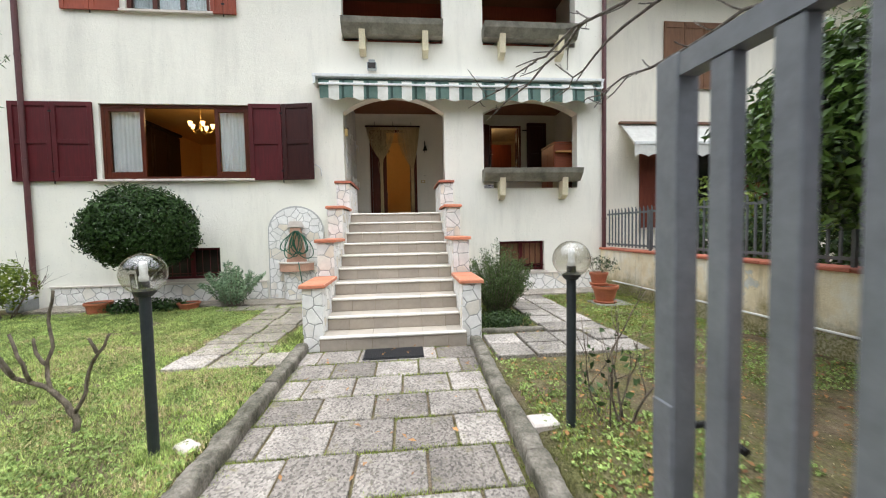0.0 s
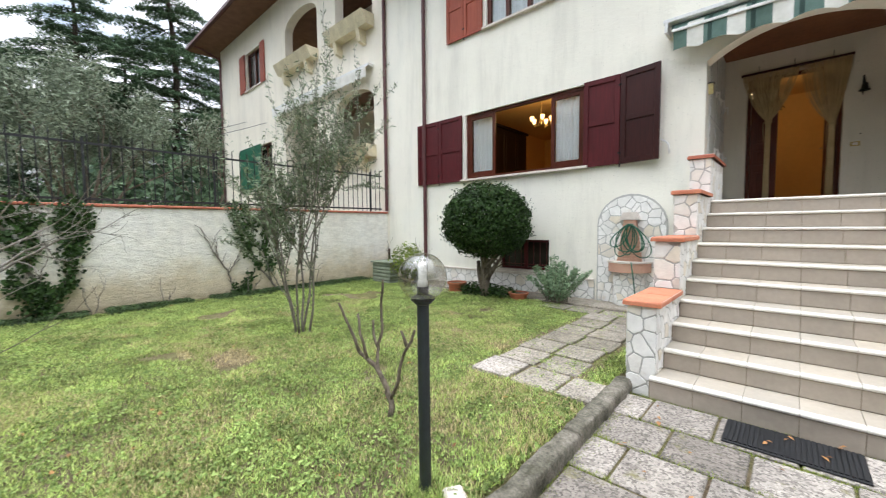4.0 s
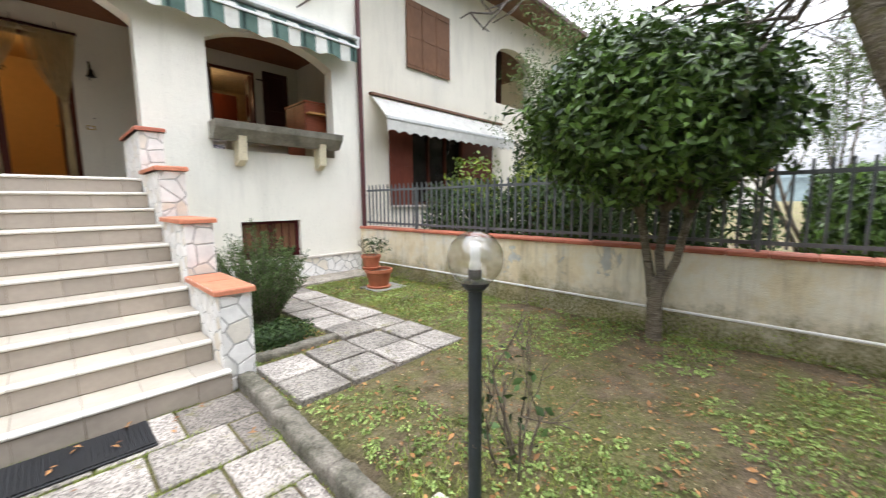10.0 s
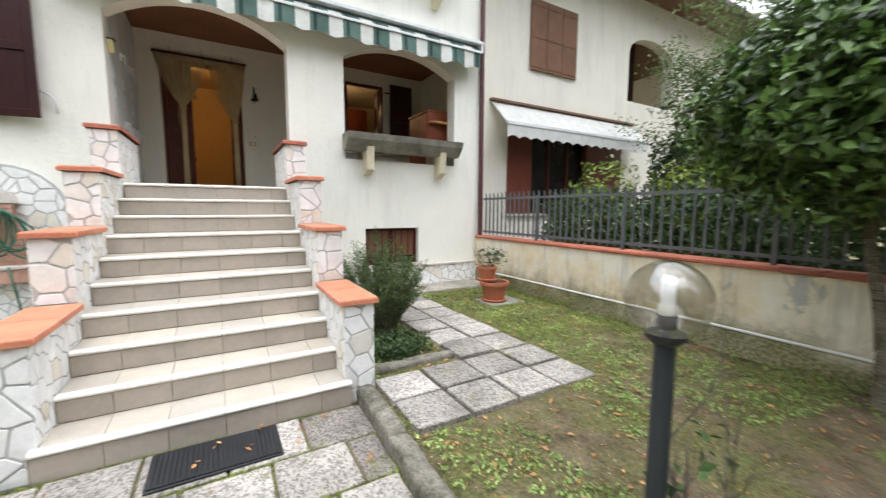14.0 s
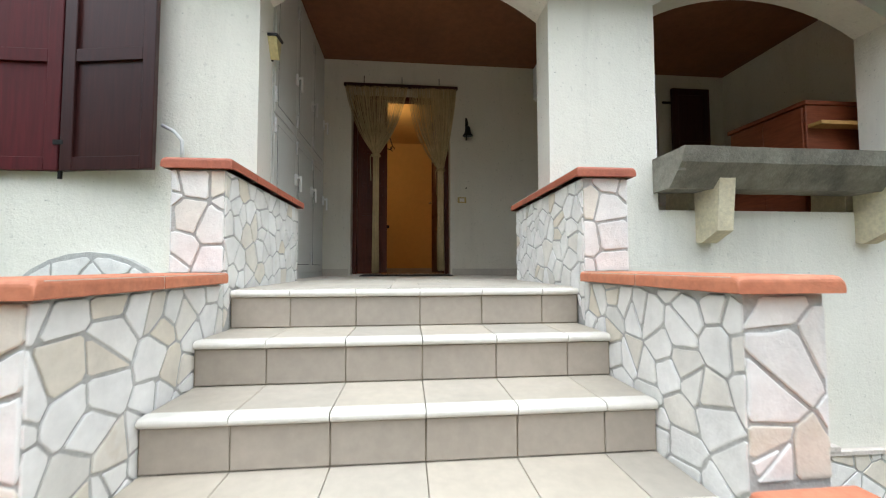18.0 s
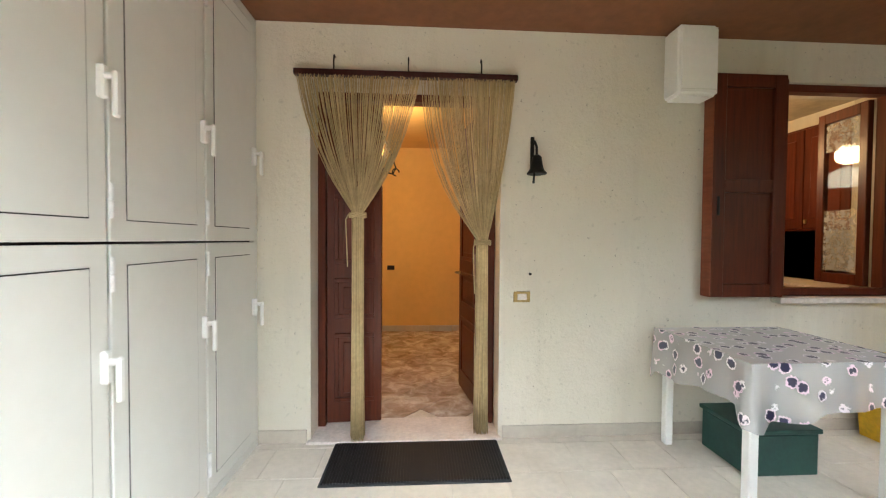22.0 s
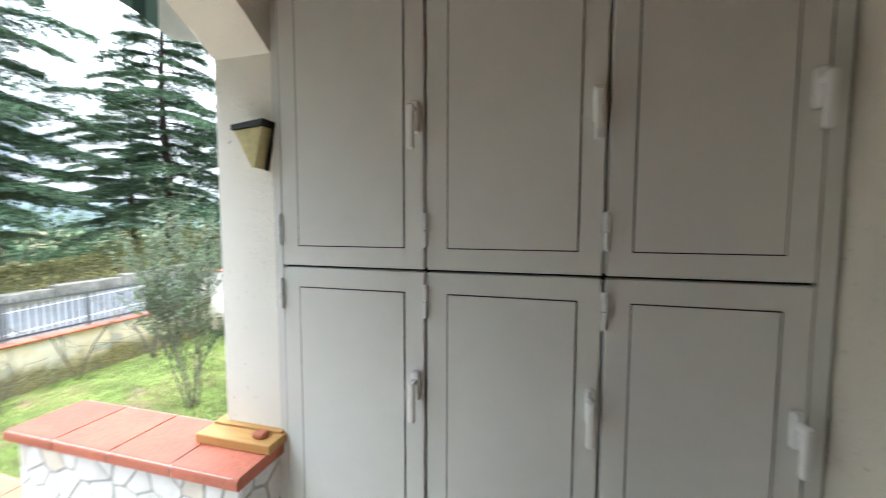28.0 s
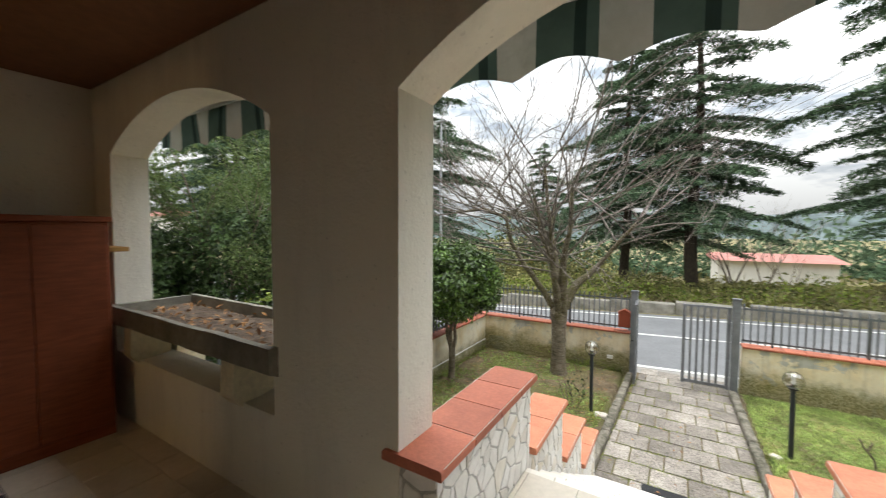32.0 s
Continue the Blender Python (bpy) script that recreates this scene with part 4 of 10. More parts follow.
def coping_tile(x0, x1, y0, y1, z0, z1, front):
    """A thick terracotta coping tile with rounded top edges, and a rounded nose where it ends a run."""
    bm = bmesh.new()
    r = 0.017
    sections = [(y0, 0.0)]
    if front:
        sections = [(y0, r)] + [(y0 + r * (1 - math.cos(q * math.pi / 8)), r * (1 - math.sin(q * math.pi / 8))) for q in range(1, 5)]
    sections.append((y1, 0.0))
    rings = []
    for y, low in sections:
        zt = z1 - low
        side = [(0.004, z0), (0.0, z0 + 0.004)] + [(r * (1 - math.cos(q * math.pi / 8)), zt - r * (1 - math.sin(q * math.pi / 8))) for q in range(5)]
        ring = [(x0 + dx, z) for dx, z in side] + [(x1 - dx, z) for dx, z in reversed(side)]
        rings.append([bm.verts.new((x, y, z)) for x, z in ring])
    n = len(rings[0])
    for p, q in zip(rings, rings[1:]):
        for j in range(n):
            bm.faces.new((p[j], p[(j + 1) % n], q[(j + 1) % n], q[j]))
    bm.faces.new(rings[0][::-1])
    bm.faces.new(rings[-1])
    bmesh.ops.recalc_face_normals(bm, faces=bm.faces)
    return bm


def flank(side):
    w = thing("stair_wall", "stepped low wall of pale rubble stone with terracotta copings", "low wall", (side * 0.94, 1.8, 0.0), group="stair walls")
    core = bmesh.new()
    xi, xo = 0.832, 1.055
    for f, b, top in FLANKS:
        x0, x1 = sorted((side * xi, side * xo))
        box(core, x0, x1, f + 0.035, b + (0.03 if b < 3.7 else -0.03), -0.15, top - 0.05)
    part("core", core, MORTAR, w)
    # copings, one tile after another with pale joints
    for f, b, top in FLANKS:
        n = 2 if b < 3 else 4
        x0, x1 = sorted((side * 0.792, side * 1.09))
        for i in range(n):
            y0, y1 = f + (b - f) * i / n + 0.004, f + (b - f) * (i + 1) / n - 0.004
            bm = coping_tile(x0, x1, y0, y1, top - 0.046, top, i == 0)
            part("coping_tile", bm, TERRACOTTA_WORN if top < 2.3 else TERRACOTTA, w)
        part("joint", boxed(x0 + 0.004, x1 - 0.004, f + 0.03, b - 0.03, top - 0.046, top - 0.004), WHITE_JOINT, w)
    # stones: front faces, inner side, outer side, and the back end
    for k, (f, b, top) in enumerate(FLANKS):
        zb = -0.02 if k == 0 else FLANKS[k - 1][2]
        yf = f + 0.035
        out = [(xi, zb), (xo, zb), (xo, top - 0.055), (xi, top - 0.055)]
        stones_on(w, out, 0.15, lambda u, v, d, y=yf: (side * u, y - d, v), rng, 0.007)
        yb = b + 0.03 if b < 3.7 else b - 0.03
        inner = [(yf, max(0.0, (k * 3) * R - 0.05)), (yb, max(0.0, (k * 3 + 2) * R - 0.05) if k < 3 else FLOOR - 0.005), (yb, top - 0.055), (yf, top - 0.055)]
        if k == 3:
            inner = [(yf, FLOOR - 0.17), (yf + 0.09, FLOOR - 0.005), (yb, FLOOR - 0.005), (yb, top - 0.055), (yf, top - 0.055)]
        stones_on(w, inner, 0.105, lambda u, v, d: (side * (xi - d), u, v), rng, 0.006, 0.010)
        if k < 3:
            outer = [(yf, -0.02), (yb - 0.03, -0.02), (yb - 0.03, top - 0.055), (yf, top - 0.055)]
            stones_on(w, outer, 0.17, lambda u, v, d: (side * (xo + d), u, v), rng, 0.006)
        else:
            outer = [(yf, -0.02), (FY - 0.005, -0.02), (FY - 0.005, top - 0.055), (yf, top - 0.055)]
            stones_on(w, outer, 0.17, lambda u, v, d: (side * (xo + d), u, v), rng, 0.006)
            out = [(xi, FLOOR), (xo, FLOOR), (xo, top - 0.055), (xi, top - 0.055)]
            stones_on(w, out, 0.16, lambda u, v, d, y=yb: (side * u, y + d, v), rng, 0.006)
    return w


flank(-1)
flank(1)

# ---- tiles of the stair and porch ----
def tile_piece(name, x0, x1, y0, y1, z0, z1, material, parent, bevel=0.002):
    bm = bmesh.new()
    box(bm, x0, x1, y0, y1, z0, z1, bevel)
    return part(name, bm, material, parent)


def stair_tiles():
    for n in range(1, 11):
        w = 0.86 if n == 1 else 0.822
        y, z = (n - 1) * T, n * R
        cuts = [-w] + [c for c in [0.3 * i - 0.86 for i in range(8)] if -w + 0.05 < c < w - 0.05] + [w]
        for a, b in zip(cuts, cuts[1:]):
            bm = bmesh.new()
            g = 0.002
            prof = [(y + 0.05, z - 0.032), (y + 0.01, z - 0.032)]
            prof += [(y + 0.01 - 0.016 * math.sin(q * math.pi / 7), z - 0.016 - 0.016 * math.cos(q * math.pi / 7)) for q in range(1, 8)]
            prof += [(y + 0.05, z)]
            prism(bm, prof, a + g, b - g, "x")
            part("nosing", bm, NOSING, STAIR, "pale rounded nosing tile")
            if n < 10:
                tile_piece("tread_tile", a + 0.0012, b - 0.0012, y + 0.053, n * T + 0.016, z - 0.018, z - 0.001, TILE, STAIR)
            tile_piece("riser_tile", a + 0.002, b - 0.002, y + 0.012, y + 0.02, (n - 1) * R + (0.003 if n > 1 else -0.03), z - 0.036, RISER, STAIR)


def porch_floor():
    fl = thing("floor_porch", "cream stone porch floor tiles laid in staggered rows", "floor", (1.3, 4.4, FLOOR), kind="structure")
    y = 2.646 + 0.053
    row = 0
    while y < DY - 0.02:
        y1 = min(y + 0.298, DY - 0.004)
        lo, hi = (-0.822, 0.822) if y1 < FB + 0.02 else (-1.0, 4.2)
        x = lo + (0.04 + 0.9 - 0.822 - 0.3 * 3 + 0.15 * (row % 2)) % 0.3 - 0.3
        while x < hi:
            a, b = max(x, lo), min(x + 0.297, hi)
            if b - a > 0.02:
                tile_piece("floor_tile", a, b, y, y1 - 0.003, FLOOR - 0.012, FLOOR + 0.004, PORCH_TILE, fl, 0.0015)
            x += 0.3
        y += 0.301
        row += 1
    part("tile_bed", boxed(-1.03, 4.22, FB + 0.1, DY, FLOOR - 0.1, FLOOR + 0.001), WHITE_JOINT, fl)
    part("tile_bed", boxed(-0.83, 0.83, 2.68, FB + 0.1, FLOOR - 0.1, FLOOR - 0.012), GROUT, fl)
    sk = thing("baseboard", "cream stone skirting tiles along the porch wall", "baseboard", (0, DY, FLOOR), kind="structure")
    for a, b in ((-1.03, -0.725), (0.53, 2.0), (2.0, 3.1), (3.1, 4.2)):
        tile_piece("skirting_tile", a + 0.002, b - 0.002, DY - 0.012, DY - 0.001, FLOOR, FLOOR + 0.085, TILE, sk, 0.003)


# ---- garden path ----
def path():
    p = thing("garden_path", "paved garden path of washed-gravel slabs with mossy joints", "path", (0, -2, 0), kind="structure")
    part("joint_bed", boxed(-1.0, 0.95, -4.7, 0.02, -0.2, -0.012), SOIL, p)
    y = -0.005
    row = 0
    while y > -4.75:
        d = 0.42
        xl = -1.02 - y * -0.025
        xr = 0.905 + y * 0.055
        shift = (0.0, 0.21, 0.05, 0.26)[row % 4]
        x = -1.24 + shift
        while x < xr:
            a, b = max(x + 0.009, xl), min(x + 0.43 - 0.009, xr)
            if b - a > 0.06:
                bm = bmesh.new()
                tz = rng.uniform(-0.006, 0.006)
                box(bm, a, b, y - d + 0.009, y - 0.009, -0.05, tz, 0.007)
                for v in bm.verts:
                    v.co.z += (v.co.x - a) * rng.uniform(-0.003, 0.003)
                    v.co.x += 0.02 * (v.co.y - y) * 0.3
                part("paving_slab", bm, SLAB, p)
            x += 0.43
        y -= d
        row += 1


def kerb(name, pts, width, top, label):
    k = thing(name, label, "kerb", (pts[0][0], pts[0][1], 0))
    for (x0, y0), (x1, y1) in zip(pts, pts[1:]):
        L = math.hypot(x1 - x0, y1 - y0)
        n = max(1, round(L / 0.95))
        ux, uy = (x1 - x0) / L, (y1 - y0) / L
        for i in range(n):
            a, b = L * i / n + 0.004, L * (i + 1) / n - 0.004
            bm = bmesh.new()
            h = top + rng.uniform(-0.006, 0.006)
            half = [(-1.0, -0.15), (-1.03, h * 0.5), (-0.98, h * 0.84), (-0.82, h * 0.97), (-0.3, h), (0.3, h * 1.01), (0.8, h * 0.96), (0.97, h * 0.82), (1.02, h * 0.45), (1.0, -0.15)]
            rings = []
            for j in range(25):
                s = a + (b - a) * j / 24
                e = 0.94 if j in (0, 24) else 1.0
                rings.append([bm.verts.new((s, q * width / 2 * e, z * (e if z > 0 else 1))) for q, z in half])
            for r0, r1 in zip(rings, rings[1:]):
                for j in range(9):
                    bm.faces.new((r0[j], r1[j], r1[j + 1], r0[j + 1]))
            bm.faces.new(rings[0])
            bm.faces.new(rings[-1][::-1])
            bmesh.ops.recalc_face_normals(bm, faces=bm.faces)
            for v in bm.verts:
                v.co += Vector((0, noise.noise(v.co * 9 + Vector((i, 0, y0))), noise.noise(v.co * 7 + Vector((0, i, x0))))) * 0.013 + Vector((0, noise.noise(v.co * 26), noise.noise(v.co * 23))) * 0.009
                v.co = Vector((x0 + v.co.x * ux - v.co.y * uy, y0 + v.co.x * uy + v.co.y * ux, v.co.z))
            part("kerb_stone", bm, KERB, k, smooth=True)
    return k


def slab_field(name, label, cells, material=None, lift=0.05):
    f = thing(name, label, "path", (cells[0][0], cells[0][1], 0), kind="structure")
    for x, y, w, d in cells:
        bm = bmesh.new()
        box(bm, x + 0.012, x + w - 0.012, y + 0.012, y + d - 0.012, -0.03, lift + rng.uniform(-0.008, 0.008), 0.008)
        part("paving_slab", bm, material or SLAB, f)


# ---- garden walls with copings and fences ----
def tiled_coping(parent, a, b, z, width, along, centre, step=0.32):
    n = max(1, round((b - a) / step))
    for i in range(n):
        u0, u1 = a + (b - a) * i / n + 0.002, a + (b - a) * (i + 1) / n - 0.002
        bm = bmesh.new()
        if along == "y":
            box(bm, centre - width / 2, centre + width / 2, u0, u1, z - 0.045, z, 0.01)
        else:
            box(bm, u0, u1, centre - width / 2, centre + width / 2, z - 0.045, z, 0.01)
        part("coping_tile", bm, TERRACOTTA, parent)


def garden_walls():
    w = thing("wall_garden_right", "weathered yellow garden wall with terracotta coping", "garden wall", (RX + 0.1, -0.5, 0), kind="structure")
    part("wall_body", boxed(RX, RX + 0.2, -4.62, FY, -0.3, 0.9), GARDEN_WALL, w)
    part("wall_foot", boxed(RX - 0.03, RX, -4.42, FY - 0.02, -0.3, 0.27), GARDEN_WALL, w, "darker projecting concrete foot")
    tiled_coping(w, -4.42, FY, 0.945, 0.28, "y", RX + 0.1)
    w = thing("wall_garden_front_right", "peeling mossy front garden wall with terracotta coping", "garden wall", (2.6, GY - 0.1, 0), kind="structure")
    part("wall_body", boxed(0.86, RX + 0.2, GY - 0.2, GY, -0.6, 0.92), FRONT_WALL, w)
    tiled_coping(w, 0.86, RX + 0.24, 0.965, 0.30, "x", GY - 0.1)
    w = thing("wall_garden_front_left", "peeling mossy front garden wall with terracotta coping", "garden wall", (-4.8, GY - 0.1, 0), kind="structure")
    part("wall_body", boxed(LX, -1.12, GY - 0.2, GY, -0.6, 0.94), FRONT_WALL, w)
    tiled_coping(w, LX, -1.12, 0.99, 0.30, "x", GY - 0.1)
    w = thing("wall_garden_left", "tall whitewashed garden wall with terracotta coping", "garden wall", (LX - 0.1, -0.5, 0), kind="structure")
    part("wall_body", boxed(LX - 0.25, LX, -4.7, FY, -0.3, 1.78), GARDEN_WALL_WHITE, w)
    tiled_coping(w, -4.7, FY, 1.83, 0.32, "y", LX - 0.12)


def fence(name, label, material, a, b, at, along, z0, z1, step, bar, flat=0.0, points=False, posts=2.0, rails=(0.08, -0.08)):
    f = thing(name, label, "fence", (at if along == "y" else (a + b) / 2, (a + b) / 2 if along == "y" else at, z0))
    def put(u, v, z):
        return (at + v, u, z) if along == "y" else (u, at + v, z)
    for dz in rails:
        z = z0 + dz if dz > 0 else z1 + dz
        bm = bmesh.new()
        p, q = put(a, -0.006, z - 0.018), put(b, 0.006, z + 0.018)
        box(bm, min(p[0], q[0]), max(p[0], q[0]), min(p[1], q[1]), max(p[1], q[1]), z - 0.018, z + 0.018)
        part("rail", bm, material, f)
    # one bar mesh, shared
    bm = bmesh.new()
    h = z1 - z0
    if flat:
        # flat tube with a top cut on the slant
        prism(bm, [(-0.011, 0.03), (0.011, 0.03), (0.011, h - 0.025), (-0.011, h + 0.03)], -flat, flat, "y" if along == "y" else "x")
    else:
        rod(bm, (0, 0, 0.02), (0, 0, h - 0.03 if points else h), bar, n=6)
        if points:
            rod(bm, (0, 0, h - 0.03), (0, 0, h + 0.04), bar * 1.4, 0.001, n=6)
    me = bpy.data.meshes.new("bar")
    bm.to_mesh(me)
    bm.free()
    me.materials.append(material)
    u = a + step / 2
    while u < b:
        ob = new("bar", me)
        ob.parent = f
        v = 0.012 if flat else 0.0
        ob.location = Vector(put(u, v, z0)) - f.location
        u += step
    u = a
    while u <= b + 0.01:
        bm = bmesh.new()
        p = put(u, -0.02, z0)
        box(bm, p[0] - 0.018, p[0] + 0.018, p[1] - 0.018, p[1] + 0.018, z0 - 0.06, z1 - 0.05)
        part("post", bm, material, f)
        u += posts
    return f


def gate():
    g = thing("gate_post", "square grey steel gate post", "gate post", (-1.0, -4.35, 0), group="gate posts")
    part("post", boxed(-1.07, -0.94, -4.42, -4.29, -0.25, 1.9, 0.004), GATE_GREY, g)
    part("cap", boxed(-1.08, -0.93, -4.43, -4.28, 1.9, 1.915), GATE_GREY, g)
    copy_thing(g, pose(0.79, -4.35, 0))
    # a leaf, built at its hinge; runs along +x
    def leaf(name, at, turn, label, width=0.83):
        lf = thing(name, label, "gate", (0, 0, 0), group="gate leaves")
        part("frame_side", boxed(0.02, 0.08, -0.025, 0.025, 0.06, 1.72, 0.003), GATE_GREY, lf)
        part("frame_side", boxed(width - 0.06, width, -0.025, 0.025, 0.06, 1.72, 0.003), GATE_GREY, lf)
        part("bottom_rail", boxed(0.08, width - 0.06, -0.02, 0.02, 0.08, 0.14), GATE_GREY, lf)
        part("top_rail", boxed(0.08, width - 0.06, -0.02, 0.02, 1.675, 1.718), GATE_GREY, lf)
        for i in range(5):
            x = width - 0.15 - 0.113 * i
            part("bar", boxed(x - 0.022, x + 0.022, -0.015, 0.018, 0.141, 1.674, 0.003), GATE_GREY, lf)
        lock = part("lock", boxed(width - 0.058, width - 0.002, -0.029, 0.029, 0.86, 1.02, 0.003), GATE_GREY, lf)
        bm = bmesh.new()
        rod(bm, (width - 0.03, -0.029, 0.96), (width - 0.03, -0.075, 0.96), 0.008)
        rod(bm, (width - 0.03, -0.072, 0.96), (width - 0.13, -0.072, 0.955), 0.008)
        part("handle", bm, IRON, lock)
        lf.matrix_basis = pose(*at, 0, 0, turn)
        return lf
    leaf("gate_leaf", (-0.95, -4.42, 0), 0, "grey steel barred gate leaf, closed")
    leaf("gate_leaf", (0.735, -4.50, 0), 92, "grey steel barred gate leaf, standing open", 0.79)


garden_walls()
gate()
fence("fence_right", "grey flat-bar fence with pointed tops on the garden wall", FENCE, -4.3, FY - 0.1, RX + 0.1, "y", 0.945, 1.73, 0.118, 0, 0.012, posts=1.55)
fence("street_fence", "grey flat-bar street fence with pointed tops", FENCE, 0.9, RX + 0.1, GY - 0.12, "x", 0.965, 1.76, 0.115, 0, 0.012, posts=1.3)
fence("street_fence", "grey flat-bar street fence with pointed tops", FENCE, LX + 0.3, -1.12, GY - 0.12, "x", 0.99, 1.78, 0.115, 0, 0.012, posts=1.3)
fence("fence_left", "thin dark iron fence with spear tops on the tall wall", FENCE_DARK, -4.6, FY - 0.1, LX - 0.12, "y", 1.83, 2.95, 0.145, 0.010, 0, True, 1.9, (0.08, -0.14))
# ---- shutters, windows and fittings of the front ----
def shutter_leaf(parent, x0, x1, z0, z1, y, material, thick=0.04, mid=0.5, lean=0.0, boards=False):
    """One framed leaf facing the street, its front at y; lean pushes its far end out."""
    def place(bm):
        if lean:
            for v in bm.verts:
                v.co.y += lean * (v.co.x - x0) / (x1 - x0)
        return bm
    f = 0.085
    leaf = part("leaf_panel", place(boxed(x0 + f - 0.01, x1 - f + 0.01, y + (0.014 if boards else 0.022), y + thick - 0.006, z0 + f - 0.01, z1 - f + 0.01)), material, parent)
    for a, b in ((x0, x0 + f), (x1 - f, x1)):
        part("stile", place(boxed(a + 0.001, b - 0.001, y, y + thick, z0, z1, 0.004)), material, parent)
    zm = z0 + (z1 - z0) * mid
    for a, b in ((z0, z0 + f), (zm - f / 2, zm + f / 2), (z1 - f, z1)):
        part("rail", place(boxed(x0 + f, x1 - f, y + 0.003, y + thick - 0.003, a, b, 0.003)), material, parent)
    for i in range(1, 4) if boards else ():
        x = x0 + f + (x1 - x0 - 2 * f) * i / 4
        part("board_groove", place(boxed(x - 0.0012, x + 0.0012, y + 0.0125, y + 0.0145, z0 + f, z1 - f)), BLACK_GAP, parent)
    return leaf


def shutter(name, label, x0, x1, z0, z1, y, materials, leans=(0.0, 0.0)):
    s = thing(name, label, "shutter", ((x0 + x1) / 2, y, z0), group="window shutters")
    xm = (x0 + x1) / 2
    shutter_leaf(s, x0, xm - 0.004, z0, z1, y, materials[0], lean=leans[0])
    shutter_leaf(s, xm + 0.004, x1, z0, z1, y + leans[0], materials[1], lean=leans[1])
    for z in (z0 + 0.18, z1 - 0.18):
        part("hinge", boxed(xm - 0.03, xm + 0.03, y - 0.006 + leans[0], y + leans[0], z - 0.015, z + 0.015), IRON, s)
    bm = bmesh.new()
    rod(bm, ((x0 + x1) / 2, y + 0.02, z0), ((x0 + x1) / 2, y + 0.02, z0 - 0.05), 0.012)
    part("stay", bm, IRON, s)
    return s


def lace(parent, x0, x1, y, z0, z1):
    """A gathered lace curtain: a wavy sheet with a scalloped hem."""
    bm = bmesh.new()
    n = 40
    cols = []
    for i in range(n + 1):
        u = i / n
        x = x0 + (x1 - x0) * u
        d = 0.012 * math.sin(u * 46) + 0.006 * math.sin(u * 17 + 1)
        lo = z0 + 0.035 * abs(math.sin(u * math.pi * 6))
        cols.append([bm.verts.new((x, y + d, lo)), bm.verts.new((x, y + d, (z0 + z1) / 2)), bm.verts.new((x, y + d, z1))])
    for a, b in zip(cols, cols[1:]):
        for j in range(2):
            bm.faces.new((a[j], b[j], b[j + 1], a[j + 1]))
    return part("lace_curtain", bm, LACE, parent, "white lace curtain with scalloped hem", smooth=True)


def lace_mat(name="white_lace", thin=0.74, thick=0.97):
    k = Nodes(name)
    rows = k.ramp(k.noise(30, 3, 0.6), [(0.35, thin), (0.6, thick)])
    k.done((0.88, 0.93, 0.96), 0.9, None, spec=0.1)
    tr = k.n.new("ShaderNodeBsdfTransparent")
    tl = k.n.new("ShaderNodeBsdfTranslucent")
    tl.inputs["Color"].default_value = (0.85, 0.9, 0.94, 1)
    m1 = k.n.new("ShaderNodeMixShader")
    m1.inputs["Fac"].default_value = 0.35
    k.l.new(k.bsdf.outputs["BSDF"], m1.inputs[1])
    k.l.new(tl.outputs["BSDF"], m1.inputs[2])
    m2 = k.n.new("ShaderNodeMixShader")
    k.l.new(rows, m2.inputs["Fac"])
    k.l.new(tr.outputs["BSDF"], m2.inputs[1])
    k.l.new(m1.outputs["Shader"], m2.inputs[2])
    k.l.new(m2.outputs["Shader"], k.n["Material Output"].inputs["Surface"])
    return k.mat


LACE = lace_mat()
SHEER = lace_mat("sheer_net_curtain", 0.12, 0.34)


def wide_window():
    x0, x1, z0, z1 = -5.58, -2.84, 2.48, 3.92
    w = thing("window_1", "wide wooden window, middle open, lace curtains in the side sashes", "window", ((x0 + x1) / 2, FY, z0), kind="structure")
    part("window_sill", boxed(x0 - 0.1, x1 + 0.08, FY - 0.09, FY + 0.12, z0 - 0.045, z0, 0.005), MARBLE_W, w, "pale stone sill")
    part("window_frame", boxed(x0, x1, FY + 0.05, FY + 0.12, z0, z0 + 0.06, 0.004), FRAME_WOOD, w)
    part("window_frame", boxed(x0, x1, FY + 0.05, FY + 0.12, z1 - 0.06, z1, 0.004), FRAME_WOOD, w)
    for a, b in ((x0, x0 + 0.06), (x1 - 0.06, x1)):
        part("window_frame", boxed(a, b, FY + 0.05, FY + 0.12, z0 + 0.06, z1 - 0.06, 0.004), FRAME_WOOD, w)
    for a, b in ((x0 + 0.06, -4.82), (-3.52, x1 - 0.06)):
        s = part("sash", boxed(a, a + 0.07, FY + 0.06, FY + 0.11, z0 + 0.06, z1 - 0.06, 0.004), FRAME_WOOD, w)
        part("stile", boxed(b - 0.07, b, FY + 0.06, FY + 0.11, z0 + 0.06, z1 - 0.06, 0.004), FRAME_WOOD, s)
        part("rail", boxed(a + 0.07, b - 0.07, FY + 0.06, FY + 0.11, z0 + 0.06, z0 + 0.15, 0.003), FRAME_WOOD, s)
        part("rail", boxed(a + 0.07, b - 0.07, FY + 0.06, FY + 0.11, z1 - 0.13, z1 - 0.06, 0.003), FRAME_WOOD, s)
        p = part("pane", boxed(a + 0.07, b - 0.07, FY + 0.082, FY + 0.088, z0 + 0.15, z1 - 0.13), GLASS, s)
        p.visible_shadow = False
        lace(s, a + 0.07, b - 0.07, FY + 0.135, z0 + 0.14, z1 - 0.12)


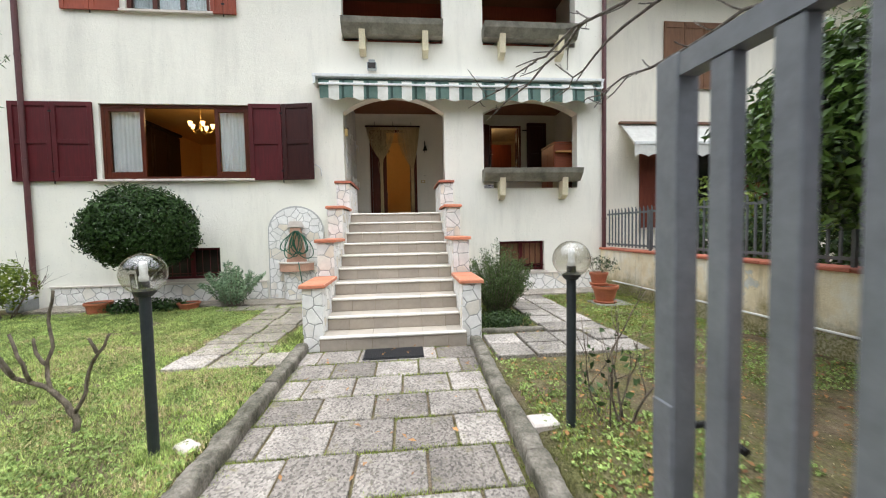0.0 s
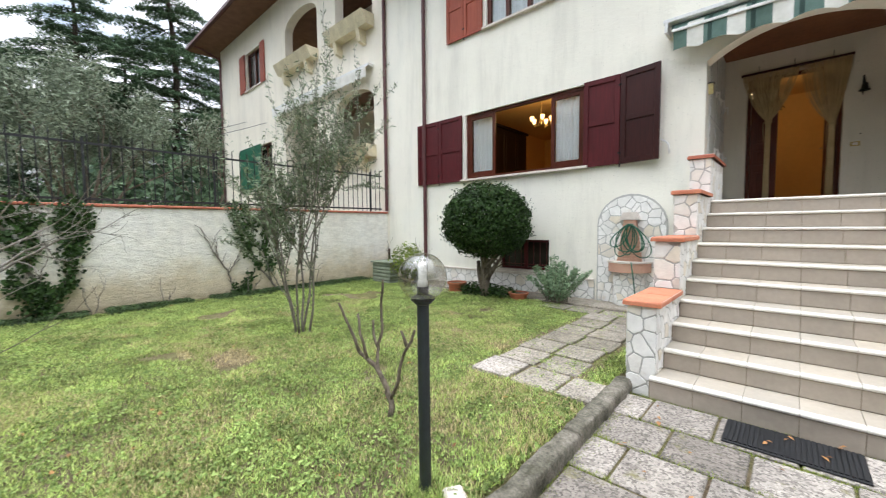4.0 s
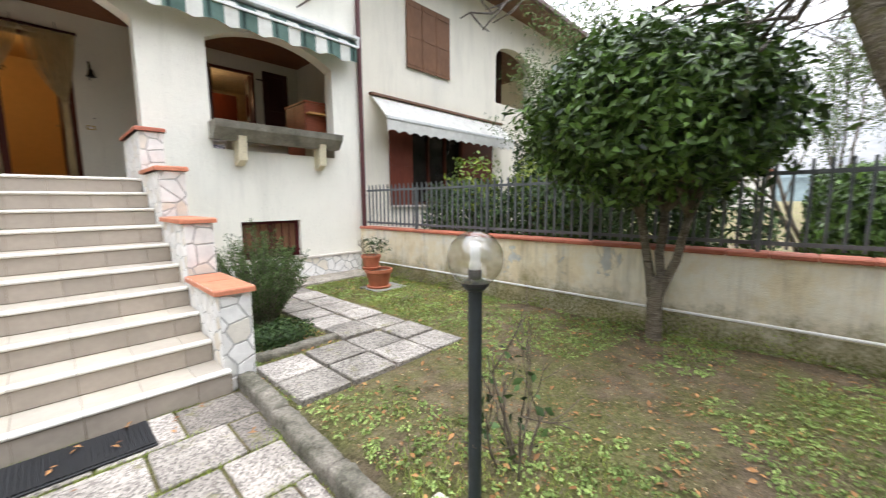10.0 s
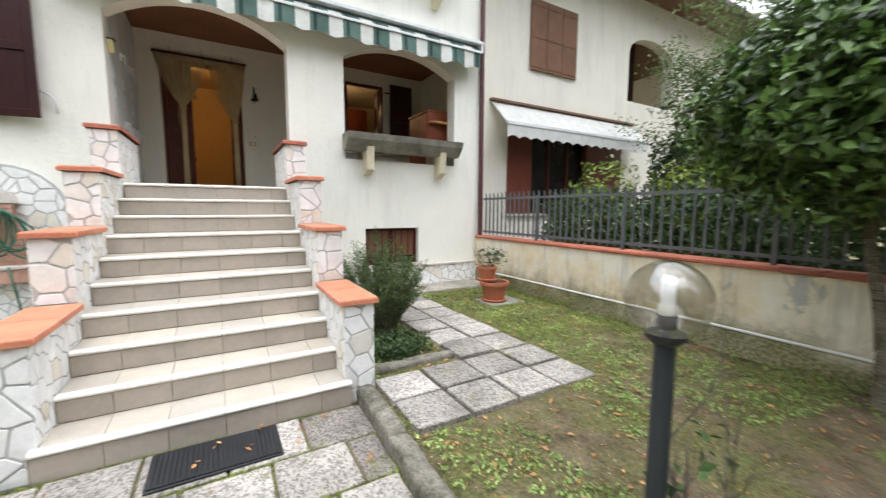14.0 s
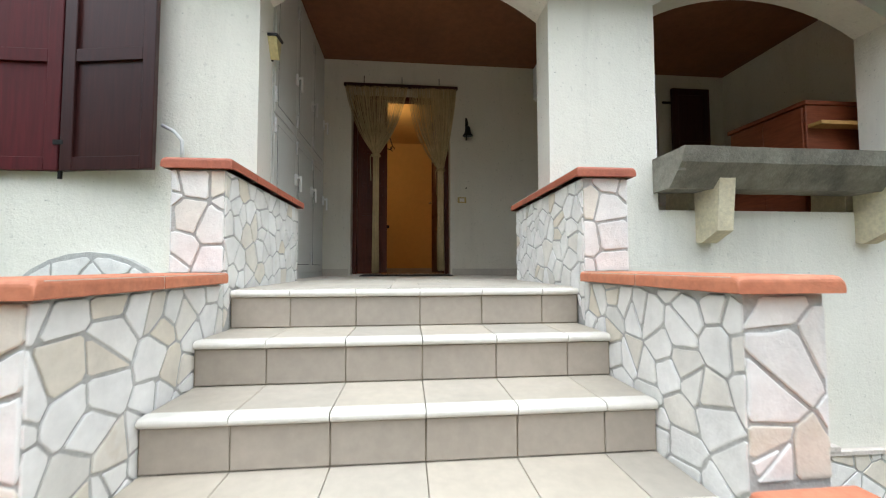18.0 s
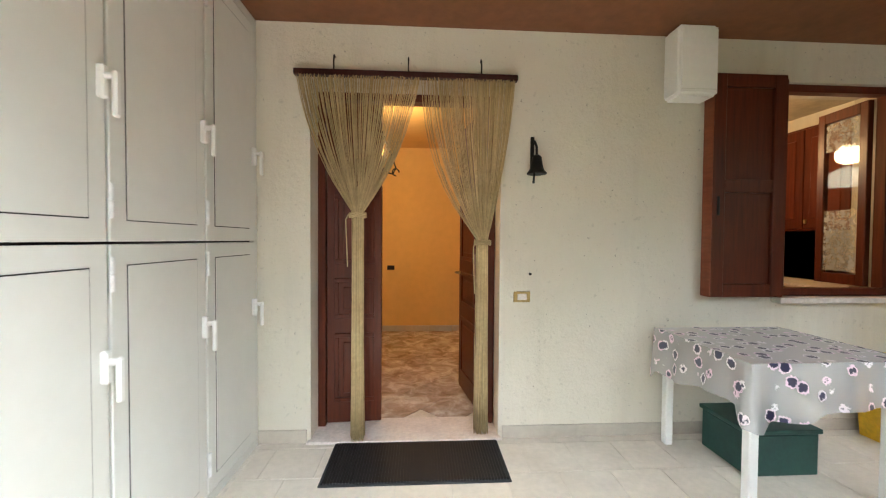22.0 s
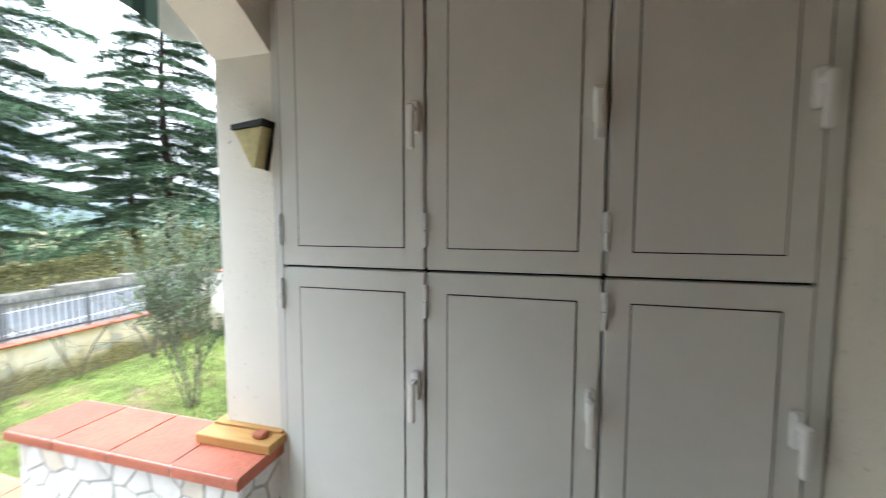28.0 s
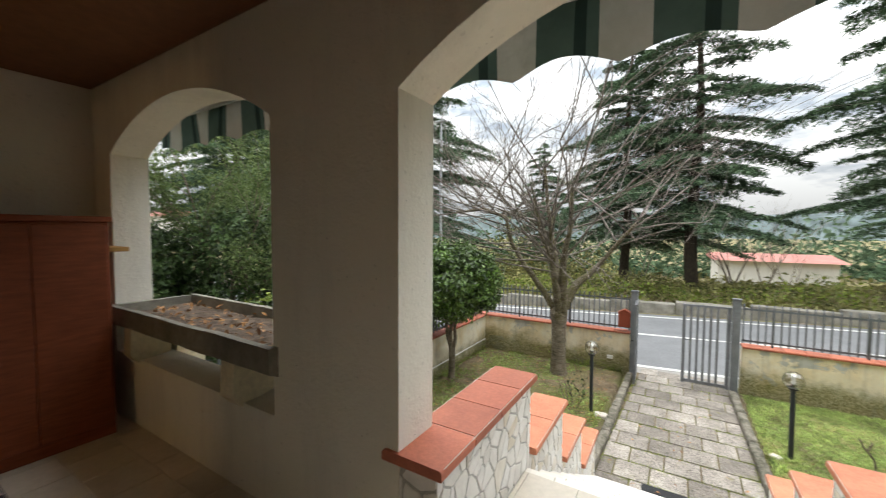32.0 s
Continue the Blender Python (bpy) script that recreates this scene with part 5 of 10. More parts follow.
wide_window()
shutter("window_shutter", "red-brown folding wooden shutter open against the wall", -7.10, -5.66, 2.45, 3.93, FY - 0.06, (SHUTTER_WOOD, SHUTTER_WOOD))
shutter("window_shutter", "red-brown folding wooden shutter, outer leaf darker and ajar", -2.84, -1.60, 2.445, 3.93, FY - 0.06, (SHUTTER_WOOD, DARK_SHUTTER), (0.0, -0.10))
shutter("window_shutter", "orange-red wooden shutter on the upper floor", -6.1, -5.08, 5.62, 7.08, FY - 0.06, (ORANGE_SHUTTER, ORANGE_SHUTTER))
shutter("window_shutter", "orange-red wooden shutter on the upper floor", -3.45, -2.98, 5.62, 7.08, FY - 0.06, (ORANGE_SHUTTER, ORANGE_SHUTTER))


def upper_window():
    w = thing("window_2", "upper floor window with wooden frame and net curtains", "window", (-4.2, FY, 5.65), kind="structure")
    x0, x1, z0, z1 = -5.0, -3.48, 5.65, 7.05
    part("window_sill", boxed(x0 - 0.08, x1 + 0.08, FY - 0.08, FY + 0.1, z0 - 0.045, z0, 0.005), MARBLE_W, w)
    for a, b, c, d in ((x0, x1, z0, z0 + 0.07), (x0, x1, z1 - 0.07, z1)):
        part("window_frame", boxed(a, b, FY + 0.05, FY + 0.12, c, d), FRAME_WOOD, w)
    for a in (x0, x0 + 0.46, x0 + 0.96, x1 - 0.08):
        part("window_frame", boxed(a, a + 0.08, FY + 0.05, FY + 0.12, z0 + 0.07, z1 - 0.07), FRAME_WOOD, w)
    for a, b in ((x0 + 0.08, x0 + 0.46), (x0 + 0.54, x0 + 0.96), (x0 + 1.04, x1 - 0.08)):
        p = part("pane", boxed(a, b, FY + 0.082, FY + 0.088, z0 + 0.07, z1 - 0.07), GLASS, w)
        p.visible_shadow = False
        lace(w, a, b, FY + 0.14, z0 + 0.07, z1 - 0.07)


upper_window()


def basement_window(name, x0, x1, z0, z1, label, boarded=False):
    w = thing(name, label, "window", ((x0 + x1) / 2, FY, z0), kind="structure")
    part("window_sill", boxed(x0 - 0.05, x1 + 0.05, FY - 0.05, FY + 0.1, z0 - 0.05, z0, 0.004), MARBLE_W, w)
    part("pane", boxed(x0, x1, FY + 0.15, FY + 0.17, z0, z1), DARK_GLASS, w)
    for a, b, c, d in ((x0, x1, z1 - 0.05, z1), (x0, x1, z0, z0 + 0.05), (x0, x0 + 0.05, z0 + 0.05, z1 - 0.05), (x1 - 0.05, x1, z0 + 0.05, z1 - 0.05), ((x0 + x1) / 2 - 0.035, (x0 + x1) / 2 + 0.035, z0 + 0.05, z1 - 0.05)):
        part("window_frame", boxed(a, b, FY + 0.10, FY + 0.15, c, d), SHUTTER_WOOD, w)
    n = 8
    for i in range(n):
        x = x0 + (x1 - x0) * (i + 0.5) / n
        bm = bmesh.new()
        rod(bm, (x, FY + 0.05, z0), (x, FY + 0.05, z1), 0.007, n=6)
        part("bar", bm, SHUTTER_WOOD, w)
    for i in range(7) if boarded else ():
        a, b = x0 + 0.05 + (x1 - x0 - 0.1) * i / 7, x0 + 0.05 + (x1 - x0 - 0.1) * (i + 1) / 7
        part("board", boxed(a + 0.003, b - 0.003, FY + 0.12, FY + 0.148, z0 + 0.13, z1 - 0.05, 0.003), PALE_SHUTTER, w, "faded brown board behind the bars")
    part("bar_rail", boxed(x0, x1, FY + 0.043, FY + 0.057, z0 + 0.1, z0 + 0.115), SHUTTER_WOOD, w)


basement_window("window_3", -4.66, -3.51, 0.52, 1.13, "dark basement window behind bars, brown frame")
basement_window("window_4", 2.155, 3.14, 0.49, 1.12, "basement window boarded with faded wood behind rusty bars", True)


def trough(x0, x1, z, label):
    t = thing("concrete_planter", label, "planter", ((x0 + x1) / 2, FY, z), group="concrete planters")
    y0, y1, d = FY - 0.34, FY + 0.31, 0.25
    bm = bmesh.new()
    # a trough with sloping front: outer shell and hollow
    prof = [(y0, z), (y0 + 0.03, z - 0.10), (y0 + 0.16, z - d), (FY + 0.02, z - d), (y1, z - 0.14), (y1, z), (y1 - 0.04, z), (y1 - 0.06, z - 0.13), (y0 + 0.08, z - 0.13), (y0 + 0.045, z)]
    prism(bm, prof, x0, x1, "x")
    for xa in (x0, x1 - 0.05):
        box(bm, xa + 0.001, xa + 0.049, y0 + 0.06, y1 - 0.05, z - 0.15, z - 0.003)
    bmesh.ops.subdivide_edges(bm, edges=[e for e in bm.edges if e.calc_length() > 0.8], cuts=14)
    for v in bm.verts:
        v.co += Vector((0, noise.noise(v.co * 5), noise.noise(v.co * 6 + Vector((3, 1, 0))))) * 0.007
    part("trough", bm, CONCRETE, t)
    soil = bmesh.new()
    nx, ny = 44, 8
    g = [[soil.verts.new((x0 + 0.05 + (x1 - x0 - 0.1) * i / nx, y0 + 0.05 + (y1 - y0 - 0.11) * j / ny, z - 0.075 + 0.03 * noise.noise((i * 0.9, j * 0.9, z)))) for j in range(ny + 1)] for i in range(nx + 1)]
    for i in range(nx):
        for j in range(ny):
            soil.faces.new((g[i][j], g[i + 1][j], g[i + 1][j + 1], g[i][j + 1]))
    part("soil", soil, BED_SOIL, t, "dry soil with dead leaves")
    rs = np.random.default_rng(int(z * 10) + int(x0 * 7) + 40)
    c = np.c_[rs.uniform(x0 + 0.08, x1 - 0.08, 150), rs.uniform(y0 + 0.07, y1 - 0.09, 150), np.full(150, z - 0.055) + rs.uniform(0, 0.02, 150)]
    mesh_part("dead_leaves", leaf_cloud("dead_leaves", c, np.tile((0, 0, 1.0), (150, 1)), 0.05, rs, 0.5, 0.9), LITTER, t)["kind"] = "stuff"
    for x in (x0 + 0.39, x1 - 0.35):
        bm = bmesh.new()
        prism(bm, [(y0 + 0.10, z - 0.16), (FY + 0.005, z - 0.16), (FY + 0.005, z - 0.62), (FY - 0.05, z - 0.63), (y0 + 0.14, z - 0.55)], x - 0.06, x + 0.06, "x")
        part("bracket", bm, BRACKET, t, "cream painted concrete bracket")
        bm = bmesh.new()
        prism(bm, [(FY + 0.05, z - 0.2), (FB + 0.05, z - 0.13), (FB + 0.06, z - 0.34), (FB + 0.01, z - 0.40), (FY + 0.05, z - 0.36)], x - 0.065, x + 0.065, "x")
        part("bracket", bm, BRACKET, t, "cream painted concrete bracket")
    return t


BED_SOIL = plain("dry_planter_soil", (0.19, 0.135, 0.095), (0.055, 0.038, 0.027), 22, 0.95, 60, 0.9)
trough(1.80, 3.875, 2.63, "weathered grey concrete window planter with bare soil")
trough(-0.98, 1.0, 5.52, "mossy concrete balcony planter")
trough(1.83, 3.80, 5.52, "mossy concrete balcony planter")


def awning(name, label, x0, x1, z, y, drop, cloths, stripe, parts_proj=0.0):
    """Rolled-in awning with its scalloped valance; parts_proj: how far it is let out."""
    a = thing(name, label, "awning", ((x0 + x1) / 2, FY, z))
    part("cassette", boxed(x0, x1, y, y + 0.24, z - 0.035, z + 0.02, 0.006), WHITE_METAL, a, "white metal awning cover")
    bm = bmesh.new()
    rod(bm, (x0 + 0.1, y + 0.12, z - 0.1), (x1 - 0.1, y + 0.12, z - 0.1), 0.055, n=12)
    part("roller", bm, cloths[0], a)
    part("front_bar", boxed(x0 + 0.12, x1 - 0.06, y - 0.03, y + 0.015, z - 0.205, z - 0.165, 0.004), WHITE_METAL, a)
    u, i = x0 + 0.14, 0
    while u < x1 - 0.08:
        v = min(u + stripe[i % len(stripe)], x1 - 0.08)
        bm = bmesh.new()
        n = 5
        top, bot = [], []
        for k in range(n + 1):
            x = u + (v - u) * k / n
            sc = 0.055 * abs(math.sin((x - x0) * math.pi / 0.46))
            w = 0.02 * math.sin((x - x0) * 2 * math.pi / 0.92) + 0.008 * math.sin((x - x0) * 13)
            top.append(((x, y - 0.008, z - 0.2), (x, y - 0.008 + w * 0.5, z - 0.3)))
            bot.append((x, y - 0.012 + w, z - drop + sc))
        vs = [[bm.verts.new(p) for p in (t[0], t[1], b)] for t, b in zip(top, bot)]
        for p, q in zip(vs, vs[1:]):
            for j in range(2):
                bm.faces.new((p[j], q[j], q[j + 1], p[j + 1]))
        # cloth from the roller to the bar
        e = [bm.verts.new(p) for p in ((u, y + 0.08, z - 0.07), (v, y + 0.08, z - 0.07), (v, y, z - 0.17), (u, y, z - 0.17))]
        bm.faces.new(e)
        part("valance_strip", bm, cloths[i % len(cloths)], a, smooth=True)
        u = v
        i += 1
    for x in (x0 + 0.35, (x0 + x1) / 2, x1 - 0.35):
        bm = bmesh.new()
        rod(bm, (x, y + 0.14, z - 0.16), (x + 0.9 if x < 3 else x - 0.9, y + 0.09, z - 0.17), 0.02, n=8)
        part("folding_arm", bm, WHITE_METAL, a)
    for x in (x0 + 0.02, x1 - 0.06):
        part("end_plate", boxed(x, x + 0.04, y, FY, z - 0.17, z - 0.035), WHITE_METAL, a)
    return a


awning("awning", "green and white striped awning rolled in over the arches", -1.56, 4.35, 4.44, FY - 0.27, 0.50, (AWNING_G, AWNING_W, AWNING_G, AWNING_D), (0.17, 0.2, 0.05, 0.05))


def floodlight():
    f = thing("floodlight", "small grey floodlight on the wall above the awning", "floodlight", (-0.42, FY, 4.66))
    part("housing", boxed(-0.51, -0.33, FY - 0.16, FY - 0.06, 4.60, 4.74, 0.01), PIPE_GREY, f)
    part("glass_face", boxed(-0.495, -0.345, FY - 0.166, FY - 0.16, 4.615, 4.725), DARK_GLASS, f)
    part("bracket", boxed(-0.44, -0.40, FY - 0.06, FY, 4.63, 4.68), IRON, f)
    part("junction_box", boxed(-0.49, -0.36, FY - 0.06, FY, 4.74, 4.83, 0.006), PIPE_GREY, f)


floodlight()


def downpipe(label, x, z0, z1, y=FY):
    d = thing("downpipe", label, "downpipe", (x, y - 0.06, z0))
    bm = bmesh.new()
    rod(bm, (x, y - 0.06, z0), (x, y - 0.06, z1), 0.045, n=12)
    part("pipe", bm, PIPE_RED, d, smooth=False)
    z = z0 + 0.6
    while z < z1:
        bm = bmesh.new()
        rod(bm, (x, y - 0.06, z), (x, y - 0.06, z + 0.03), 0.053, n=12)
        box(bm, x - 0.012, x + 0.012, y - 0.02, y, z, z + 0.03)
        part("clamp", bm, PIPE_RED, d)
        z += 1.9
    return d


downpipe("red-brown rain downpipe on the cream wall", -6.85, 0.35, 8.2)
downpipe("red-brown rain downpipe at the house end", 4.46, 0.95, 8.2)
downpipe("red-brown rain downpipe at the neighbouring house", -8.36, 1.85, 9.4)


def plinth():
    p = thing("plinth", "low rubble-stone plinth along the foot of the house", "plinth", (0, FY, 0), kind="structure")
    for a, b in ((-6.6, -2.62), (1.1, 4.4)):
        part("bed", boxed(a, b, FY - 0.025, FY - 0.001, -0.05, 0.42), MORTAR, p)
        part("cap", boxed(a, b, FY - 0.05, FY - 0.026 + 0.02, 0.42, 0.455, 0.004), MARBLE_W, p)
        stones_on(p, [(a, 0.0), (b, 0.0), (b, 0.415), (a, 0.415)], 0.16, lambda u, v, d: (u, FY - 0.025 - d, v), rng, 0.007, 0.016)
    for a, b in ((-6.6, -1.25), (1.95, 4.3)):
        bm = bmesh.new()
        box(bm, a, b, FY - 0.62, FY - 0.03, -0.05, 0.085, 0.01)
        alone("pavement_strip", bm, SLAB_OLD, "worn concrete strip along the house wall", "pavement", "structure")


plinth()


def fountain():
    f = thing("wall_fountain", "arched rubble-stone wall fountain with pink basin and terracotta back", "fountain", (-2.02, FY, 0))
    cx, hw, zs, top = -2.02, 0.545, 1.42, 1.93
    arc = [(cx + hw * math.cos(t), zs + (top - zs) * math.sin(t)) for t in (math.pi * i / 14 for i in range(15))]
    out = [(cx - hw, 0.0), (cx + hw, 0.0)] + arc
    bm = bmesh.new()
    prism(bm, out, FY - 0.05, FY - 0.001)
    part("back_panel", bm, MORTAR, f)
    sh = [(cx + (x - cx) * 0.965, 0.01 + (z - 0.01) * 0.985) for x, z in out]
    stones_on(f, sh, 0.14, lambda u, v, d: (u, FY - 0.05 - d, v), rng, 0.007, 0.013, lambda u, v: not (abs(u - cx) < 0.13 and 0.8 < v < 1.55))
    # brick column with a pale cap
    z = 0.80
    n = 0
    while z < 1.47:
        w = 0.185 - 0.008 * n
        part("brick", boxed(cx - w + 0.01, cx + w + 0.01, FY - 0.15, FY - 0.06, z, z + 0.056, 0.003), FOUNTAIN_TC, f)
        z += 0.058
        n += 1
    bm = bmesh.new()
    prism(bm, [(cx - 0.15, 1.50), (cx + 0.17, 1.50), (cx + 0.11, 1.62), (cx - 0.09, 1.62)], FY - 0.16, FY - 0.05)
    part("cap", bm, MARBLE_W, f)
    # half-round basin with a rim, on a stone drum
    def half(r, n=18):
        return [(cx + r * math.cos(math.pi + math.pi * i / n), FY - 0.05 + r * math.sin(math.pi + math.pi * i / n)) for i in range(n + 1)]
    bm = bmesh.new()
    prism(bm, half(0.33), 0.64, 0.79, "z")
    part("basin", bm, FOUNTAIN_TC, f, "pink stone half-round basin")
    bm = bmesh.new()
    prism(bm, half(0.345), 0.79, 0.815, "z")
    part("rim", bm, MARBLE_W, f)
    bm = bmesh.new()
    prism(bm, half(0.25), 0.0, 0.64, "z")
    part("pedestal", bm, MORTAR, f)
    L = math.pi * 0.25
    stones_on(f, [(0, 0.01), (L, 0.01), (L, 0.63), (0, 0.63)], 0.11, lambda u, v, d: (cx + (0.25 + d) * math.cos(math.pi + u / 0.25), FY - 0.05 + (0.25 + d) * math.sin(math.pi + u / 0.25), v), rng, 0.007, 0.014)
    bm = bmesh.new()
    rod(bm, (cx, FY - 0.15, 1.36), (cx, FY - 0.24, 1.36), 0.012)
    rod(bm, (cx, FY - 0.23, 1.36), (cx, FY - 0.23, 1.30), 0.01)
    part("tap", bm, BRASS, f)
    h = thing("garden_hose", "coiled green garden hose hung over the fountain tap", "hose", (cx, FY - 0.24, 1.0))
    hr = random.Random(4)
    for k in range(8):
        w, d, off = hr.uniform(0.12, 0.21), hr.uniform(0.42, 0.62), hr.uniform(-0.16, 0.12)
        turn = hr.uniform(-0.5, 0.5) - off * 2.0
        pts = []
        for i in range(33):
            t = 2 * math.pi * i / 32
            u, v = w * math.sin(t) * (0.6 + 0.4 * (1 - math.cos(t)) / 2), -d * (1 - math.cos(t)) / 2
            pts.append((cx + 0.04 + u * math.cos(turn) - v * math.sin(turn) * -1, FY - 0.19 - 0.014 * k + 0.02 * math.sin(t * 2 + k), 1.41 + 0.008 * (k % 3) + v * math.cos(turn) - u * math.sin(turn) * 0.5))
        bm = bmesh.new()
        pipe(bm, pts, 0.0095, 6)
        part("loop", bm, HOSE, h, smooth=True)
    bm = bmesh.new()
    pipe(bm, [(cx + 0.12, FY - 0.4, 0.82), (cx + 0.16, FY - 0.43, 0.6), (cx + 0.2, FY - 0.42, 0.25), (cx + 0.32, FY - 0.35, 0.12), (cx + 0.42, FY - 0.2, 0.2), (cx + 0.40, FY - 0.1, 0.45)], 0.011, 6)
    part("loose_end", bm, HOSE, h, smooth=True)
    p = thing("riser_pipe", "grey plastic pipe beside the stair wall", "pipe", (-1.36, FY - 0.05, 0))
    bm = bmesh.new()
    rod(bm, (-1.36, FY - 0.05, 0.1), (-1.36, FY - 0.05, 1.72), 0.025, n=10)
    part("tube", bm, PIPE_GREY, p)
    bm = bmesh.new()
    turned(bm, [(0.045, 1.72), (0.05, 1.76), (0.05, 1.82), (0.02, 1.86), (0, 1.86)], -1.36, FY - 0.05, 12)
    part("cap", bm, WHITE_PLASTIC, p)


fountain()


def wall_hook():
    h = thing("wall_hook", "bent white metal stay on the wall beside the shutter", "hook", (-1.5, FY, 2.6))
    bm = bmesh.new()
    pipe(bm, [(-1.62, FY - 0.04, 2.76), (-1.54, FY - 0.05, 2.72), (-1.49, FY - 0.05, 2.66), (-1.48, FY - 0.05, 2.52)], 0.012, 6)
    part("bar", bm, WHITE_METAL, h, smooth=True)


wall_hook()
# ---- porch ----
def cupboards():
    c = thing("wall_cupboard", "grey-painted metal cupboard wall of six panelled doors", "cupboard", (CABX - 0.3, 4.6, FLOOR))
    y0, y1, z0, z1 = FB + 0.005, DY - 0.012, FLOOR, 4.37
    ys = [3.765, 4.335, 4.90, 5.43]
    part("carcass", boxed(CABX - 0.58, CABX - 0.03, y0, y1, z0, z1), GREY_FRAME, c)
    part("face_frame", boxed(CABX - 0.03, CABX, y0, ys[0], z0, z1), GREY_FRAME, c)
    part("face_frame", boxed(CABX - 0.03, CABX, ys[3], y1, z0, z1), GREY_FRAME, c)
    part("face_frame", boxed(CABX - 0.03, CABX, ys[0], ys[3], z0, z0 + 0.05), GREY_FRAME, c)
    part("face_frame", boxed(CABX - 0.03, CABX, ys[0], ys[3], z1 - 0.05, z1), GREY_FRAME, c)
    for a, b in zip(ys, ys[1:]):
        for za, zb, hz in ((z0 + 0.055, 3.011, 2.56), (3.012, z1 - 0.055, 3.47)):
            d = part("door", boxed(CABX - 0.028, CABX + 0.006, a + 0.006, b - 0.006, za + 0.004, zb - 0.004, 0.003), GREY_DOOR, c)
            m = 0.075
            g = 0.004
            for p, q, r, s in ((a + m, b - m, za + m, za + m + g), (a + m, b - m, zb - m - g, zb - m), (a + m, a + m + g, za + m, zb - m), (b - m - g, b - m, za + m, zb - m)):
                part("panel_groove", boxed(CABX + 0.0055, CABX + 0.0075, p, q, r, s), BLACK_GAP, d)
            part("panel", boxed(CABX + 0.0055, CABX + 0.0095, a + m + g, b - m - g, za + m + g, zb - m - g), GREY_DOOR, d)
            part("handle_plate", boxed(CABX + 0.006, CABX + 0.03, b - 0.045, b - 0.018, hz, hz + 0.105, 0.005), WHITE_PLASTIC, d, "white plastic lever handle")
            bm = bmesh.new()
            rod(bm, (CABX + 0.03, b - 0.031, hz + 0.07), (CABX + 0.062, b - 0.031, hz + 0.07), 0.012, n=8)
            box(bm, CABX + 0.052, CABX + 0.07, b - 0.045, b - 0.02, hz - 0.06, hz + 0.085, 0.006)
            part("lever", bm, WHITE_PLASTIC, d)
            for hy in ((zb - 0.16 if za < 2.5 else za + 0.08), (za + 0.1 if za < 2.5 else zb - 0.2)):
                bm = bmesh.new()
                rod(bm, (CABX + 0.014, a + 0.002, hy), (CABX + 0.014, a + 0.002, hy + 0.055), 0.009, n=8)
                rod(bm, (CABX + 0.014, a + 0.002, hy + 0.058), (CABX + 0.014, a + 0.002, hy + 0.115), 0.009, n=8)
                part("hinge", bm, WHITE_METAL, d)
        part("gap", boxed(CABX - 0.029, CABX - 0.026, a, b, 3.0, 3.02), BLACK_GAP, c)


cupboards()


def wall_lamp():
    w = thing("wall_lamp", "wedge-shaped porch lamp with yellowed glass and black top", "wall lamp", (-1.0, 3.68, 3.45))
    x = -1.035
    bm = bmesh.new()
    prism(bm, [(3.615, 3.51), (3.735, 3.52), (3.70, 3.375), (3.687, 3.375)], x + 0.001, x + 0.062, "x")
    part("glass", bm, FROST, w)
    bm = bmesh.new()
    prism(bm, [(3.608, 3.512), (3.738, 3.522), (3.748, 3.545), (3.61, 3.53)], x + 0.001, x + 0.072, "x")
    part("lid", bm, LAMP_BLACK, w)
    bm = bmesh.new()
    prism(bm, [(3.736, 3.522), (3.748, 3.54), (3.71, 3.368), (3.702, 3.372)], x + 0.001, x + 0.014, "x")
    part("edge", bm, LAMP_BLACK, w)


wall_lamp()


def timber():
    t = thing("timber_block", "short pine plank resting on the terracotta coping", "timber", (-1.0, 3.58, 2.315))
    part("plank", boxed(-1.075, -0.93, 3.42, 3.76, 2.316, 2.352, 0.003), PINE, t)
    part("batten", boxed(-1.07, -1.01, 3.43, 3.75, 2.353, 2.362, 0.002), PINE, t)
    alone("terracotta_shard", boxed(-1.0, -0.955, 3.66, 3.71, 2.353, 2.375, 0.006), POT, "small broken piece of terracotta", "shard")


timber()


